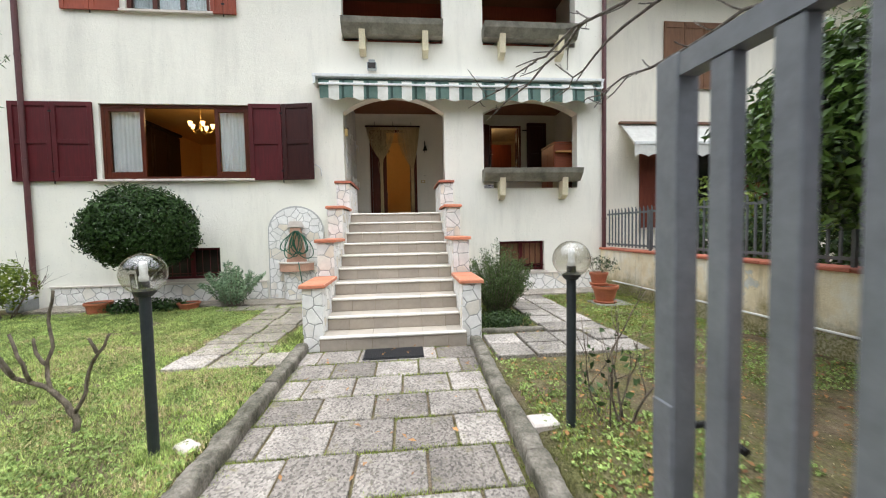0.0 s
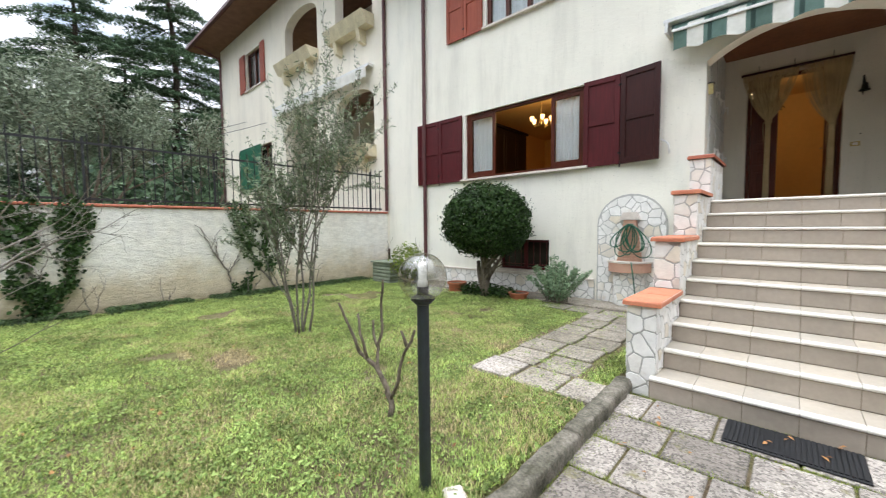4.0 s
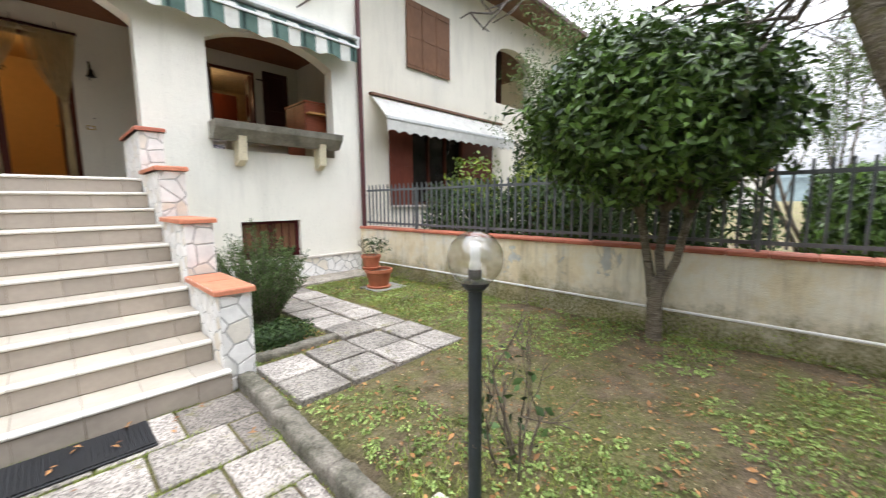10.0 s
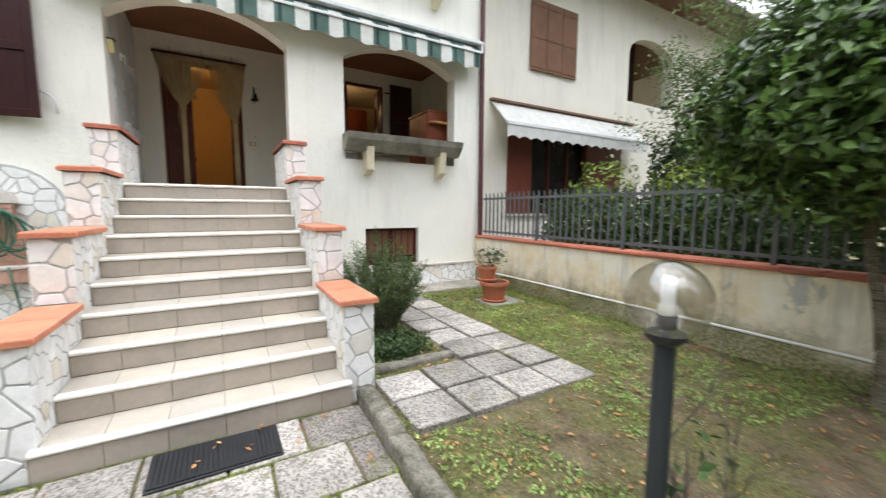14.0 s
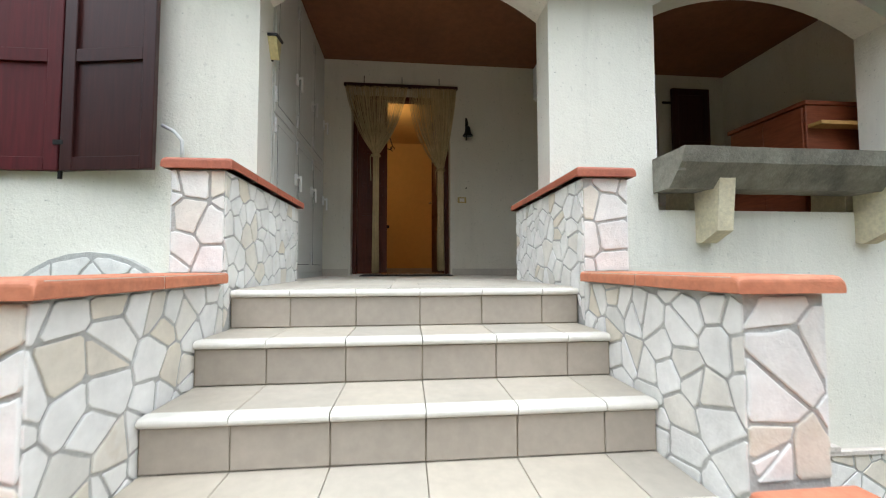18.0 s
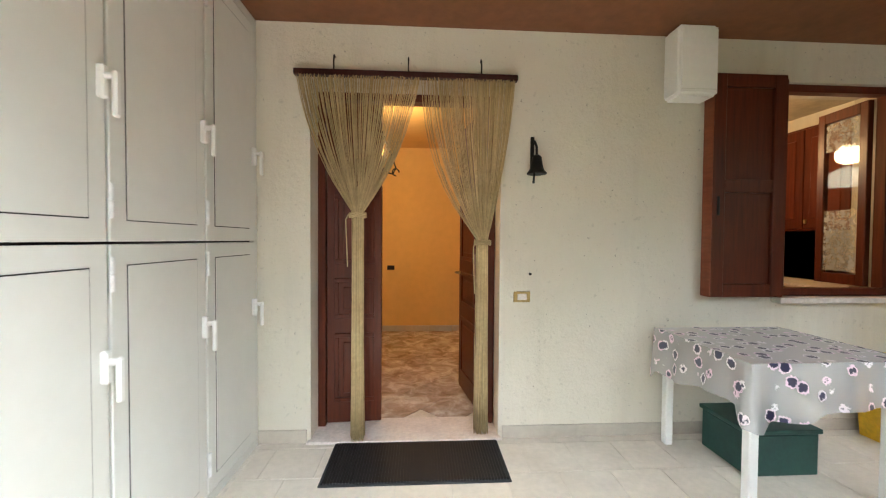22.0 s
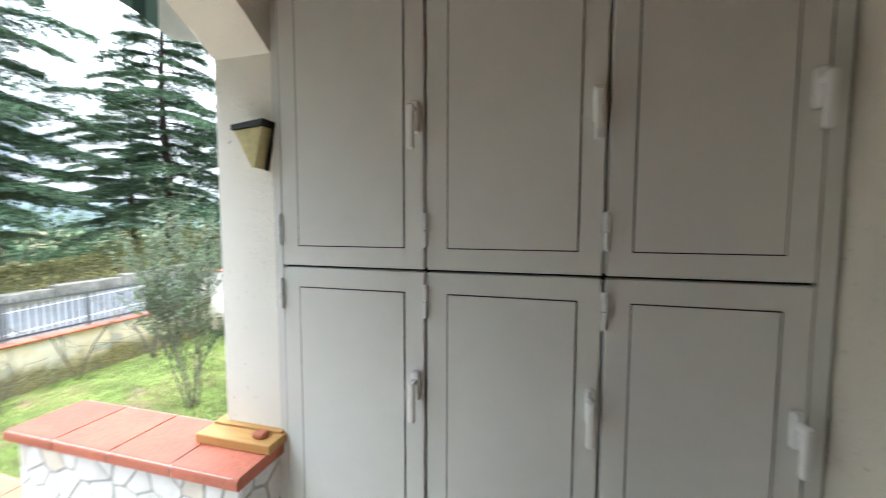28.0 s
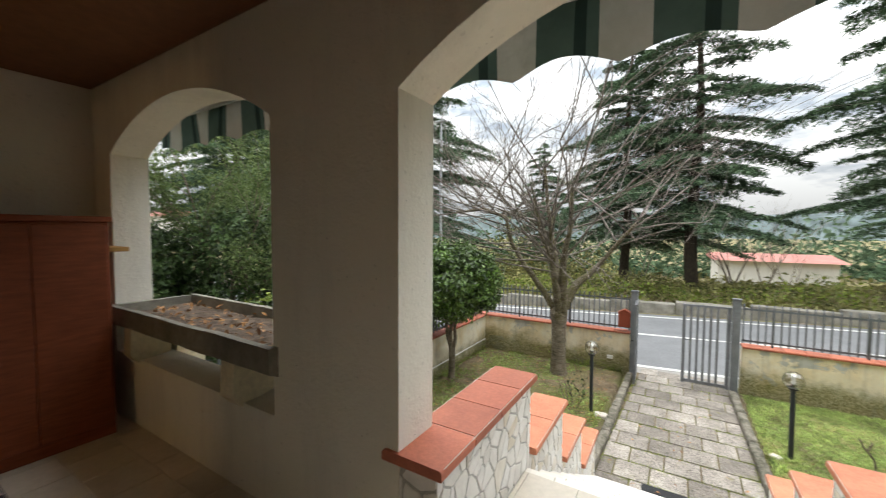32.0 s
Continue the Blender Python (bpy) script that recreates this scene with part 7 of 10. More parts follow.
def rooms():
    w = thing("wardrobe", "tall dark wooden wardrobe against the room wall", "wardrobe", (-6.3, 5.7, FLOOR))
    part("body", boxed(-6.58, -6.02, 4.45, 6.9, FLOOR, 4.1, 0.006), DARK_WOOD, w)
    part("cornice", boxed(-6.59, -5.96, 4.40, 6.95, 4.1, 4.17, 0.01), DARK_WOOD, w)
    for i in range(4):
        a = 4.47 + 0.605 * i
        d = part("door", boxed(-6.02, -5.995, a + 0.004, a + 0.597, FLOOR + 0.1, 4.06, 0.004), DARK_WOOD, w)
        part("panel", boxed(-5.995, -5.985, a + 0.1, a + 0.5, FLOOR + 0.3, 3.9, 0.006), DARK_WOOD, d)
    c = thing("chandelier", "brass chandelier with five lit glass cups", "chandelier", (-4.35, 4.7, 3.75))
    bm = bmesh.new()
    turned(bm, [(0.01, 4.42), (0.05, 4.40), (0.01, 4.36), (0.008, 3.95), (0.03, 3.90), (0.045, 3.84), (0.02, 3.76), (0.03, 3.72), (0.0, 3.69)], -4.35, 4.7, 14)
    part("stem", bm, BRASS, c, smooth=True)
    for k in range(5):
        a = 2 * math.pi * k / 5 + 0.3
        ux, uy = math.cos(a), math.sin(a)
        bm = bmesh.new()
        pipe(bm, [(-4.35 + ux * q, 4.7 + uy * q, z) for q, z in ((0.03, 3.78), (0.1, 3.70), (0.17, 3.69), (0.22, 3.73), (0.225, 3.78))], 0.008, 6)
        arm = part("arm", bm, BRASS, c)
        bm = bmesh.new()
        turned(bm, [(0.012, 3.78), (0.03, 3.80), (0.042, 3.85), (0.05, 3.885), (0.0, 3.86)], -4.35 + ux * 0.225, 4.7 + uy * 0.225, 10)
        part("glass_cup", bm, FLAME, arm, "lit amber glass cup", smooth=True)
    # hall
    l = thing("hall_lantern", "wrought-iron hall lantern with a lit amber glass chimney", "lamp", (-0.41, 6.69, 3.6))
    bm = bmesh.new()
    turned(bm, [(0.0, 4.32), (0.05, 4.31), (0.02, 4.24), (0.006, 4.22), (0.006, 4.1)], -0.41, 6.69, 10)
    part("rose", bm, IRON, l)
    for k in range(3):
        a = 2 * math.pi * k / 3 + 0.4
        ux, uy = math.cos(a), math.sin(a)
        bm = bmesh.new()
        pipe(bm, [(-0.41 + ux * q, 6.69 + uy * q, z) for q, z in ((0.01, 4.1), (0.06, 3.98), (0.13, 3.83), (0.17, 3.72), (0.14, 3.66), (0.08, 3.67), (0.05, 3.71))], 0.008, 6)
        part("scroll", bm, IRON, l)
        bm = bmesh.new()
        pipe(bm, [(-0.41 + ux * 0.17 + 0.035 * math.cos(t) * ux, 6.69 + uy * 0.17 + 0.035 * math.cos(t) * uy, 3.68 + 0.035 * math.sin(t)) for t in (0.6 * i for i in range(9))], 0.007, 5)
        part("curl", bm, IRON, l)
    bm = bmesh.new()
    turned(bm, [(0.03, 3.72), (0.05, 3.76), (0.055, 3.80), (0.04, 3.84), (0.05, 3.88), (0.045, 3.88), (0.0, 3.78)], -0.41, 6.69, 14)
    part("chimney", bm, LANTERN_GLASS, l, "lit amber glass chimney", smooth=True)
    bm = bmesh.new()
    turned(bm, [(0.0, 3.64), (0.03, 3.66), (0.06, 3.70), (0.03, 3.72)], -0.41, 6.69, 14)
    part("cup", bm, IRON, l)
    d = thing("door_2", "dark wooden frame of the inner hall doorway", "doorway", (-1.07, 8.45, FLOOR), kind="structure")
    for a, b in ((-1.50, -1.41), (-0.65, -0.55)):
        part("door_frame", boxed(a, b, 8.43, 8.62, FLOOR, 3.77, 0.004), DOOR_WOOD, d)
    part("door_frame", boxed(-1.41, -0.65, 8.43, 8.62, 3.69, 3.77, 0.004), DOOR_WOOD, d)
    alone("light_switch", boxed(-0.48, -0.38, 8.435, 8.45, 2.60, 2.66, 0.003), DARK_WOOD, "dark switch plate on the hall wall", "switch")
    sk = thing("baseboard", "cream stone skirting tiles along the hall walls", "baseboard", (0.4, 8.43, FLOOR), kind="structure")
    for a in range(6):
        part("skirting_tile", boxed(-0.545 + 0.333 * a, -0.215 + 0.333 * a, 8.436, 8.449, FLOOR, FLOOR + 0.08, 0.003), TILE, sk)
    st = thing("inner_stair", "pale inner stair seen through the hall doorway", "stairs", (-0.9, 10.4, FLOOR))
    for k in range(8):
        part("step", boxed(-1.75, -0.95, 9.4 + 0.25 * k, 9.68 + 0.25 * k, FLOOR, FLOOR + 0.18 * (k + 1), 0.006), MARBLE_W, st)
    r = thing("stair_railing", "black wrought-iron railing of the inner stair", "railing", (-0.9, 10.2, FLOOR))
    for k in range(7):
        y = 9.45 + 0.25 * k
        bm = bmesh.new()
        rod(bm, (-0.93, y, FLOOR + 0.18 * k), (-0.93, y, FLOOR + 0.9 + 0.18 * k), 0.01, n=6)
        pipe(bm, [(-0.93, y + 0.05 * math.cos(t), FLOOR + 0.5 + 0.18 * k + 0.09 * math.sin(t)) for t in (0.5 * i for i in range(13))], 0.008, 5)
        part("baluster", bm, IRON, r)
    bm = bmesh.new()
    pipe(bm, [(-0.93, 9.4, FLOOR + 0.88), (-0.93, 11.1, FLOOR + 2.1)], 0.02, 8)
    part("handrail", bm, DARK_WOOD, r)


rooms()


def hall_tile_mat():
    k = Nodes("marbled_hall_tile")
    n = k.noise(6.5, 6, 0.62, distort=0.8)
    col = k.ramp(n, [(0.34, (0.29, 0.225, 0.175)), (0.5, (0.46, 0.40, 0.345)), (0.66, (0.70, 0.67, 0.64))])
    col = k.blend(1.0, col, k.ramp(k.random(), [(0.0, 0.88), (1.0, 1.05)]), "MULTIPLY")
    return k.done(col, 0.22, None)


HALL_TILE = hall_tile_mat()
hf = thing("floor_hall", "marbled hall floor tiles laid on the diagonal", "floor", (0, 7, FLOOR), kind="structure")
bm0 = bmesh.new()
box(bm0, -0.163, 0.163, -0.163, 0.163, -0.006, 0.0, 0.002)
tile_me = bpy.data.meshes.new("floor_tile")
bm0.to_mesh(tile_me)
bm0.free()
tile_me.materials.append(HALL_TILE)
for i in range(-12, 13):
    for j in range(-12, 13):
        x, y = (i + j) * 0.233, 7.1 + (i - j) * 0.233
        if -1.6 < x < 1.3 and 5.78 < y < 8.7:
            o = new("floor_tile", tile_me)
            o.parent = hf
            o.location = (x, y - 7, 0)
            o.rotation_euler = (0, 0, radians(45))
# ---- garden things ----
def globe_lamp(x, y, lean, label, sink=0.05):
    g = thing("garden_lamp", label, "garden lamp", (0, 0, 0), group="garden lamps")
    bm = bmesh.new()
    turned(bm, [(0.031, 0.0), (0.031, 1.072), (0.04, 1.076), (0.05, 1.086), (0.054, 1.096), (0.054, 1.103), (0.04, 1.105)], 0, 0, 18)
    part("post", bm, LAMP_POST, g, smooth=False)
    bm = bmesh.new()
    turned(bm, [(0.06, 1.095), (0.062, 1.11), (0.04, 1.12), (0.03, 1.125), (0.03, 1.165), (0.0, 1.165)], 0, 0, 16)
    part("socket", bm, LAMP_BLACK, g)
    bm = bmesh.new()
    turned(bm, [(0.024, 1.165), (0.026, 1.17), (0.026, 1.195), (0.021, 1.20), (0.021, 1.275), (0.016, 1.285), (0.0, 1.288)], 0, 0, 14)
    part("bulb_tube", bm, BULB_WHITE, g, "white energy-saving bulb", smooth=True)
    bm = bmesh.new()
    prof = [(0.058, 1.098)]
    for i in range(1, 24):
        t = -math.pi / 2 + math.pi * (i + 2.2) / 26.2
        prof.append((0.122 * math.cos(t), 1.212 + 0.122 * math.sin(t)))
    prof.append((0.0, 1.334))
    turned(bm, prof, 0, 0, 36)
    gl = part("globe", bm, GLOBE, g, "clear smoky glass globe", smooth=True)
    gl.visible_shadow = False
    g.matrix_basis = pose(x, y, -sink, lean[0], lean[1], 0)
    return g


globe_lamp(-1.414, -2.03, (0.6, 0.4), "dark metal garden lamp with a clear glass globe")
globe_lamp(1.243, -2.05, (-0.5, 0.5), "dark metal garden lamp with a clear glass globe", 0.035)
for x, y, s in ((-1.25, -1.98, 0.14), (1.07, -1.98, 0.2)):
    bm = bmesh.new()
    box(bm, x - s / 2, x + s / 2, y - s * 0.4, y + s * 0.4, 0.0, 0.07, 0.015)
    bmesh.ops.rotate(bm, cent=(x, y, 0), matrix=Matrix.Rotation(x * 3, 3, "Z"), verts=bm.verts)
    alone("stone_slab", bm, MARBLE_W, "pale broken stone lying in the grass", "stone")


def grow(segs, p, d, length, r, depth, rr, spread, shrink, bend=0.25, up=0.1, kids=(2, 3), steps=4):
    """A forking branch as a list of (points, r0, r1)."""
    pts = [p.copy()]
    v = d.normalized()
    for _ in range(steps):
        v = (v + Vector((rr.gauss(0, bend), rr.gauss(0, bend), rr.gauss(0, bend) + up))).normalized()
        pts.append(pts[-1] + v * (length / steps))
    r1 = r * shrink
    segs.append((pts, r, max(r1, 0.0022), depth))
    if depth <= 0:
        return
    for k in range(rr.randint(*kids)):
        i = rr.randint(max(1, steps // 2), steps)
        q = (v + Vector((rr.gauss(0, spread), rr.gauss(0, spread), rr.gauss(0, spread * 0.6) + up))).normalized()
        grow(segs, pts[i], q, length * rr.uniform(0.55, 0.85), max(r1 * rr.uniform(0.7, 1.0), 0.0024), depth - 1, rr, spread, shrink, bend, up, kids, steps)


def limbs_mesh(segs, n_of=lambda r: 10 if r > 0.04 else 6 if r > 0.012 else 4):
    bm = bmesh.new()
    for pts, r0, r1, _ in segs:
        pipe(bm, pts, r0, n_of(r0), r1)
    return bm


def bare_shrub(name, label, x, y, stems, seed, height, r=0.014, material=TWIG):
    rr = random.Random(seed)
    s = thing(name, label, "shrub", (x, y, 0))
    trunk, twigs = [], []
    for dx, dy, h in stems:
        segs = []
        grow(segs, Vector((x + dx * 0.06, y + dy * 0.06, -0.02)), Vector((dx, dy, 1.1)), height * h * 0.62, r, 2, rr, 0.55, 0.62, 0.16, 0.08, (1, 2))
        trunk += segs[:1]
        twigs += segs[1:]
    part("stem", limbs_mesh(trunk), material, s, smooth=True)
    if twigs:
        part("twig", limbs_mesh(twigs), material, s, smooth=True)["kind"] = "stuff"
    return s, trunk + twigs


def rose_shrub():
    s = thing("rose_shrub", "pruned bare rose shrub with thick knotted canes", "shrub", (-2.17, -1.66, 0))
    canes = [[(-2.17, -1.66, -0.02), (-2.15, -1.64, 0.10), (-2.21, -1.63, 0.22), (-2.33, -1.64, 0.36), (-2.50, -1.66, 0.44), (-2.62, -1.64, 0.55), (-2.70, -1.68, 0.72)],
             [(-2.30, -1.64, 0.33), (-2.36, -1.6, 0.48), (-2.32, -1.58, 0.62), (-2.36, -1.56, 0.80), (-2.28, -1.6, 1.02)],
             [(-2.50, -1.66, 0.44), (-2.58, -1.7, 0.64), (-2.66, -1.74, 0.82)],
             [(-2.17, -1.64, 0.16), (-2.10, -1.62, 0.30), (-2.09, -1.6, 0.45), (-1.98, -1.6, 0.62), (-1.94, -1.6, 0.70)],
             [(-2.02, -1.6, 0.57), (-2.06, -1.62, 0.68)],
             [(-2.42, -1.65, 0.41), (-2.44, -1.7, 0.60), (-2.52, -1.66, 0.74)],
             [(-2.36, -1.6, 0.5), (-2.44, -1.58, 0.58), (-2.47, -1.55, 0.68)]]
    for i, c in enumerate(canes):
        bm = bmesh.new()
        pts = []
        for a, b in zip(c, c[1:]):
            a, b = Vector(a), Vector(b)
            for k in range(3):
                q = a.lerp(b, k / 3)
                pts.append(q + Vector((noise.noise(q * 30), noise.noise(q * 31), 0)) * 0.01)
        pts.append(Vector(c[-1]))
        pipe(bm, pts, 0.025 if i == 0 else 0.013, 8, 0.009)
        part("cane", bm, TWIG, s, smooth=True)


rose_shrub()
bare_shrub("bare_shrub", "thin bare shrub with a few upright stems", 1.62, -2.05, ((-0.25, 0.1, 0.9), (0.2, 0.2, 1.0), (0.35, -0.2, 0.7)), 4, 0.85, 0.010)
bare_shrub("bare_shrub", "bare leafless shrub by the front wall", -3.68, -3.78, ((-0.35, 0, 0.8), (0.1, 0.15, 1.0), (0.3, -0.1, 0.9)), 6, 1.0, 0.011)
bare_shrub("bare_shrub", "bare leafless shrub by the front wall", -3.2, -4.05, ((-0.3, 0.2, 0.7), (0.2, 0.1, 1.0), (0.4, 0.3, 0.6)), 9, 0.9, 0.010)
bare_shrub("bare_shrub", "tall bare climber stem by the wall corner", -5.0, -4.15, ((-0.1, 0.05, 1.5), (0.25, 0.1, 1.0)), 12, 1.7, 0.017)


def fig_tree():
    rr = random.Random(31)
    t = thing("small_bare_tree", "small bare tree with pale tangled twigs in the wall corner", "tree", (-6.4, -4.0, 0))
    segs = []
    p = Vector((-6.4, -4.0, -0.02))
    grow(segs, p, Vector((-0.15, 0.1, 1)), 1.15, 0.032, 4, rr, 0.85, 0.6, 0.16, 0.03, (2, 3))
    grow(segs, p + Vector((0.05, 0.05, 0)), Vector((0.25, 0.2, 1)), 1.1, 0.026, 4, rr, 0.85, 0.6, 0.16, 0.03, (2, 3))
    part("trunk", limbs_mesh([s for s in segs if s[3] >= 3]), GREY_TWIG, t, smooth=True)
    part("twig", limbs_mesh([s for s in segs if s[3] < 3]), GREY_TWIG, t, smooth=True)


fig_tree()


def shell_points(n, c, rad, rs, inner=0.82, lump=0.12, freq=2.2):
    """Points in the outer shell of a lumpy rounded body, and the ways out of it."""
    d = rs.normal(0, 1, (n, 3))
    d /= np.linalg.norm(d, axis=1)[:, None]
    k = np.array([1 + lump * noise.noise(Vector(v) * freq + Vector(c)) for v in d])
    s = rs.uniform(inner, 1.0, n) ** 0.6 * k
    return np.array(c) + d * np.array(rad) * s[:, None], d


def clipped_ball():
    t = thing("round_bush", "evergreen bush clipped to a dense ball on a short stem", "bush", (-4.45, 2.6, 0.08))
    rr = random.Random(5)
    segs = []
    for a in range(4):
        grow(segs, Vector((-4.45 + 0.03 * a, 2.6, 0.04)), Vector((math.cos(a * 1.6) * 0.5, math.sin(a * 1.6) * 0.4, 1.0)), 0.75, 0.055, 2, rr, 0.6, 0.65, 0.12, 0.1)
    part("stem", limbs_mesh(segs), TWIG, t, smooth=True)
    rs = np.random.default_rng(2)
    c, rad = (-4.34, 2.56, 1.50), (0.83, 0.79, 0.71)
    p, d = shell_points(25000, c, rad, rs, 0.6, 0.12, 3.2)
    p = p + d * rs.exponential(0.022, len(p))[:, None]
    flat = p[:, 2] < 0.90
    p[flat, 2] = 0.90 + rs.uniform(-0.08, 0.14, flat.sum())
    keep = (np.abs(p[:, 2] - 1.3) < 10) & (p[:, 1] < FY - 0.04)
    mesh_part("crown", leaf_cloud("crown", p[keep], d[keep], 0.06, rs, 0.5), BOX_LEAF, t)["kind"] = "stuff"


clipped_ball()


def leafy(name, label, category, c, rad, n, size, material, seed, aspect=0.35, inner=0.3, lump=0.3, stems=5, bark=TWIG, upward=0.0, base=None, r=0.012):
    t = thing(name, label, category, (c[0], c[1], 0.02))
    rr = random.Random(seed)
    rs = np.random.default_rng(seed)
    segs = []
    b = base or (c[0], c[1], 0.0)
    for k in range(stems):
        a = 2 * math.pi * k / stems + rr.uniform(-0.4, 0.4)
        grow(segs, Vector((b[0] + 0.05 * math.cos(a), b[1] + 0.05 * math.sin(a), b[2] - 0.02)), Vector((math.cos(a) * rad[0] * 0.8, math.sin(a) * rad[1] * 0.8, rad[2] * 1.6)), (c[2] - b[2] + rad[2] * 0.4) * 0.8, r, 2, rr, 0.5, 0.6, 0.12, 0.1)
    part("stem", limbs_mesh(segs), bark, t, smooth=True)
    p, d = shell_points(n, c, rad, rs, inner, lump, 2.6)
    if upward:
        d = d * (1 - upward) + np.array((0, 0, 1.0)) * upward * 0.2
    mesh_part("leaves", leaf_cloud("leaves", p, d, size, rs, aspect), material, t)["kind"] = "stuff"
    return t


def spiky(name, label, c, rad, n, length, width, material, seed, top=1.0):
    """A shrub of many upright shoots, each with narrow leaves along it."""
    t = thing(name, label, "shrub", (c[0], c[1], 0.02))
    rs = np.random.default_rng(seed)
    rr = random.Random(seed)
    cen, way = [], []
    bm = bmesh.new()
    for k in range(n):
        a, q = rr.uniform(0, 2 * math.pi), math.sqrt(rr.random())
        x0, y0 = c[0] + 0.35 * q * rad[0] * math.cos(a), c[1] + 0.35 * q * rad[1] * math.sin(a)
        h = rad[2] * 2 * rr.uniform(0.55, 1.0) * (1.0 - 0.35 * q)
        pts = []
        for i in range(7):
            s = i / 6
            pts.append(Vector((x0 + math.cos(a) * q * rad[0] * 0.75 * s ** 1.3 + rr.uniform(-0.015, 0.015), y0 + math.sin(a) * q * rad[1] * 0.75 * s ** 1.3 + rr.uniform(-0.015, 0.015), c[2] - rad[2] + h * s)))
        pipe(bm, pts, 0.006, 4, 0.002)
        for i in range(1, 7):
            for _ in range(top_count(i, top)):
                s = rr.uniform(-0.5, 0.5)
                o = pts[i] + (pts[i] - pts[i - 1]) * s
                b = rr.uniform(0, 2 * math.pi)
                cen.append(o + Vector((math.cos(b), math.sin(b), 0.5)) * length * 0.4)
                way.append((math.cos(b + 1.57), math.sin(b + 1.57), 0.3))
    part("stem", bm, TWIG, t)
    mesh_part("leaves", leaf_cloud("leaves", np.array([tuple(v) for v in cen]), np.array(way), length, rs, width, 0.8, 0.1), material, t)["kind"] = "stuff"


def top_count(i, k):
    return int(round((3 + 4 * i) * k))


spiky("sage_shrub", "grey-green sage shrub by the house wall", (-3.05, 2.85, 0.50), (0.5, 0.42, 0.42), 46, 0.085, 0.26, SAGE, 21, 0.6)
spiky("rosemary_bush", "dense dark rosemary bush beside the stair", (1.62, 1.45, 0.63), (0.46, 0.6, 0.60), 210, 0.05, 0.16, ROSEMARY, 22, 0.9)
leafy("rose_shrub", "thin rose shrub with a few green leaves", "shrub", (1.5, -2.08, 0.42), (0.22, 0.2, 0.3), 46, 0.06, HEDGE_LEAF, 44, 0.6, 0.5, 0.3, 3, r=0.007)
leafy("low_plants", "low green weeds in the rosemary bed", "plants", (1.5, 0.72, 0.10), (0.42, 0.32, 0.14), 3200, 0.036, HEDGE_LEAF, 23, 0.6, 0.1, 0.3, 3)
leafy("low_plants", "low green plants below the clipped bush", "plants", (-4.5, 2.75, 0.14), (0.75, 0.35, 0.14), 1500, 0.06, BOX_LEAF, 24, 0.6, 0.1, 0.3, 3)
leafy("small_bush", "loose light-green bush at the wall corner", "bush", (-6.55, 2.55, 0.62), (0.42, 0.4, 0.42), 1300, 0.07, YELLOW_LEAF, 25, 0.5, 0.3, 0.4, 5)


def olive_sapling():
    t = thing("olive_tree", "slender young olive tree with thin silvery foliage", "tree", (-4.75, -1.0, 0.0))
    rr = random.Random(77)
    rs = np.random.default_rng(77)
    segs = []
    for dx, dy, h in ((-0.18, 0.14, 1.4), (0.03, 0.0, 1.7), (0.18, -0.15, 1.45), (-0.08, -0.2, 1.25), (0.24, 0.2, 1.05), (-0.2, -0.06, 1.0)):
        grow(segs, Vector((-4.75 + dx * 0.3, -1.0 + dy * 0.3, -0.02)), Vector((dx, dy, 1.0)), h, 0.017, 3, rr, 0.5, 0.6, 0.08, 0.09, (3, 4), 6)
    part("trunk", limbs_mesh([s for s in segs if s[3] == 3]), GREY_TWIG, t, smooth=True)
    part("branch", limbs_mesh([s for s in segs if s[3] < 3]), GREY_TWIG, t, smooth=True)
    cen, way = [], []
    for pts, r0, r1, dep in segs:
        for a, b in zip(pts, pts[1:]):
            if b.z < 0.35:
                continue
            for _ in range(6 if dep < 3 else 4):
                o = a.lerp(b, rr.random())
                w = Vector((rr.gauss(0, 1), rr.gauss(0, 1), rr.gauss(0.3, 0.7))).normalized()
                cen.append(tuple(o + w * 0.03))
                way.append(tuple(w.orthogonal()))
    mesh_part("leaves", leaf_cloud("leaves", np.array(cen), np.array(way), 0.066, rs, 0.22, 0.6, 0.05), OLIVE, t)["kind"] = "stuff"


olive_sapling()


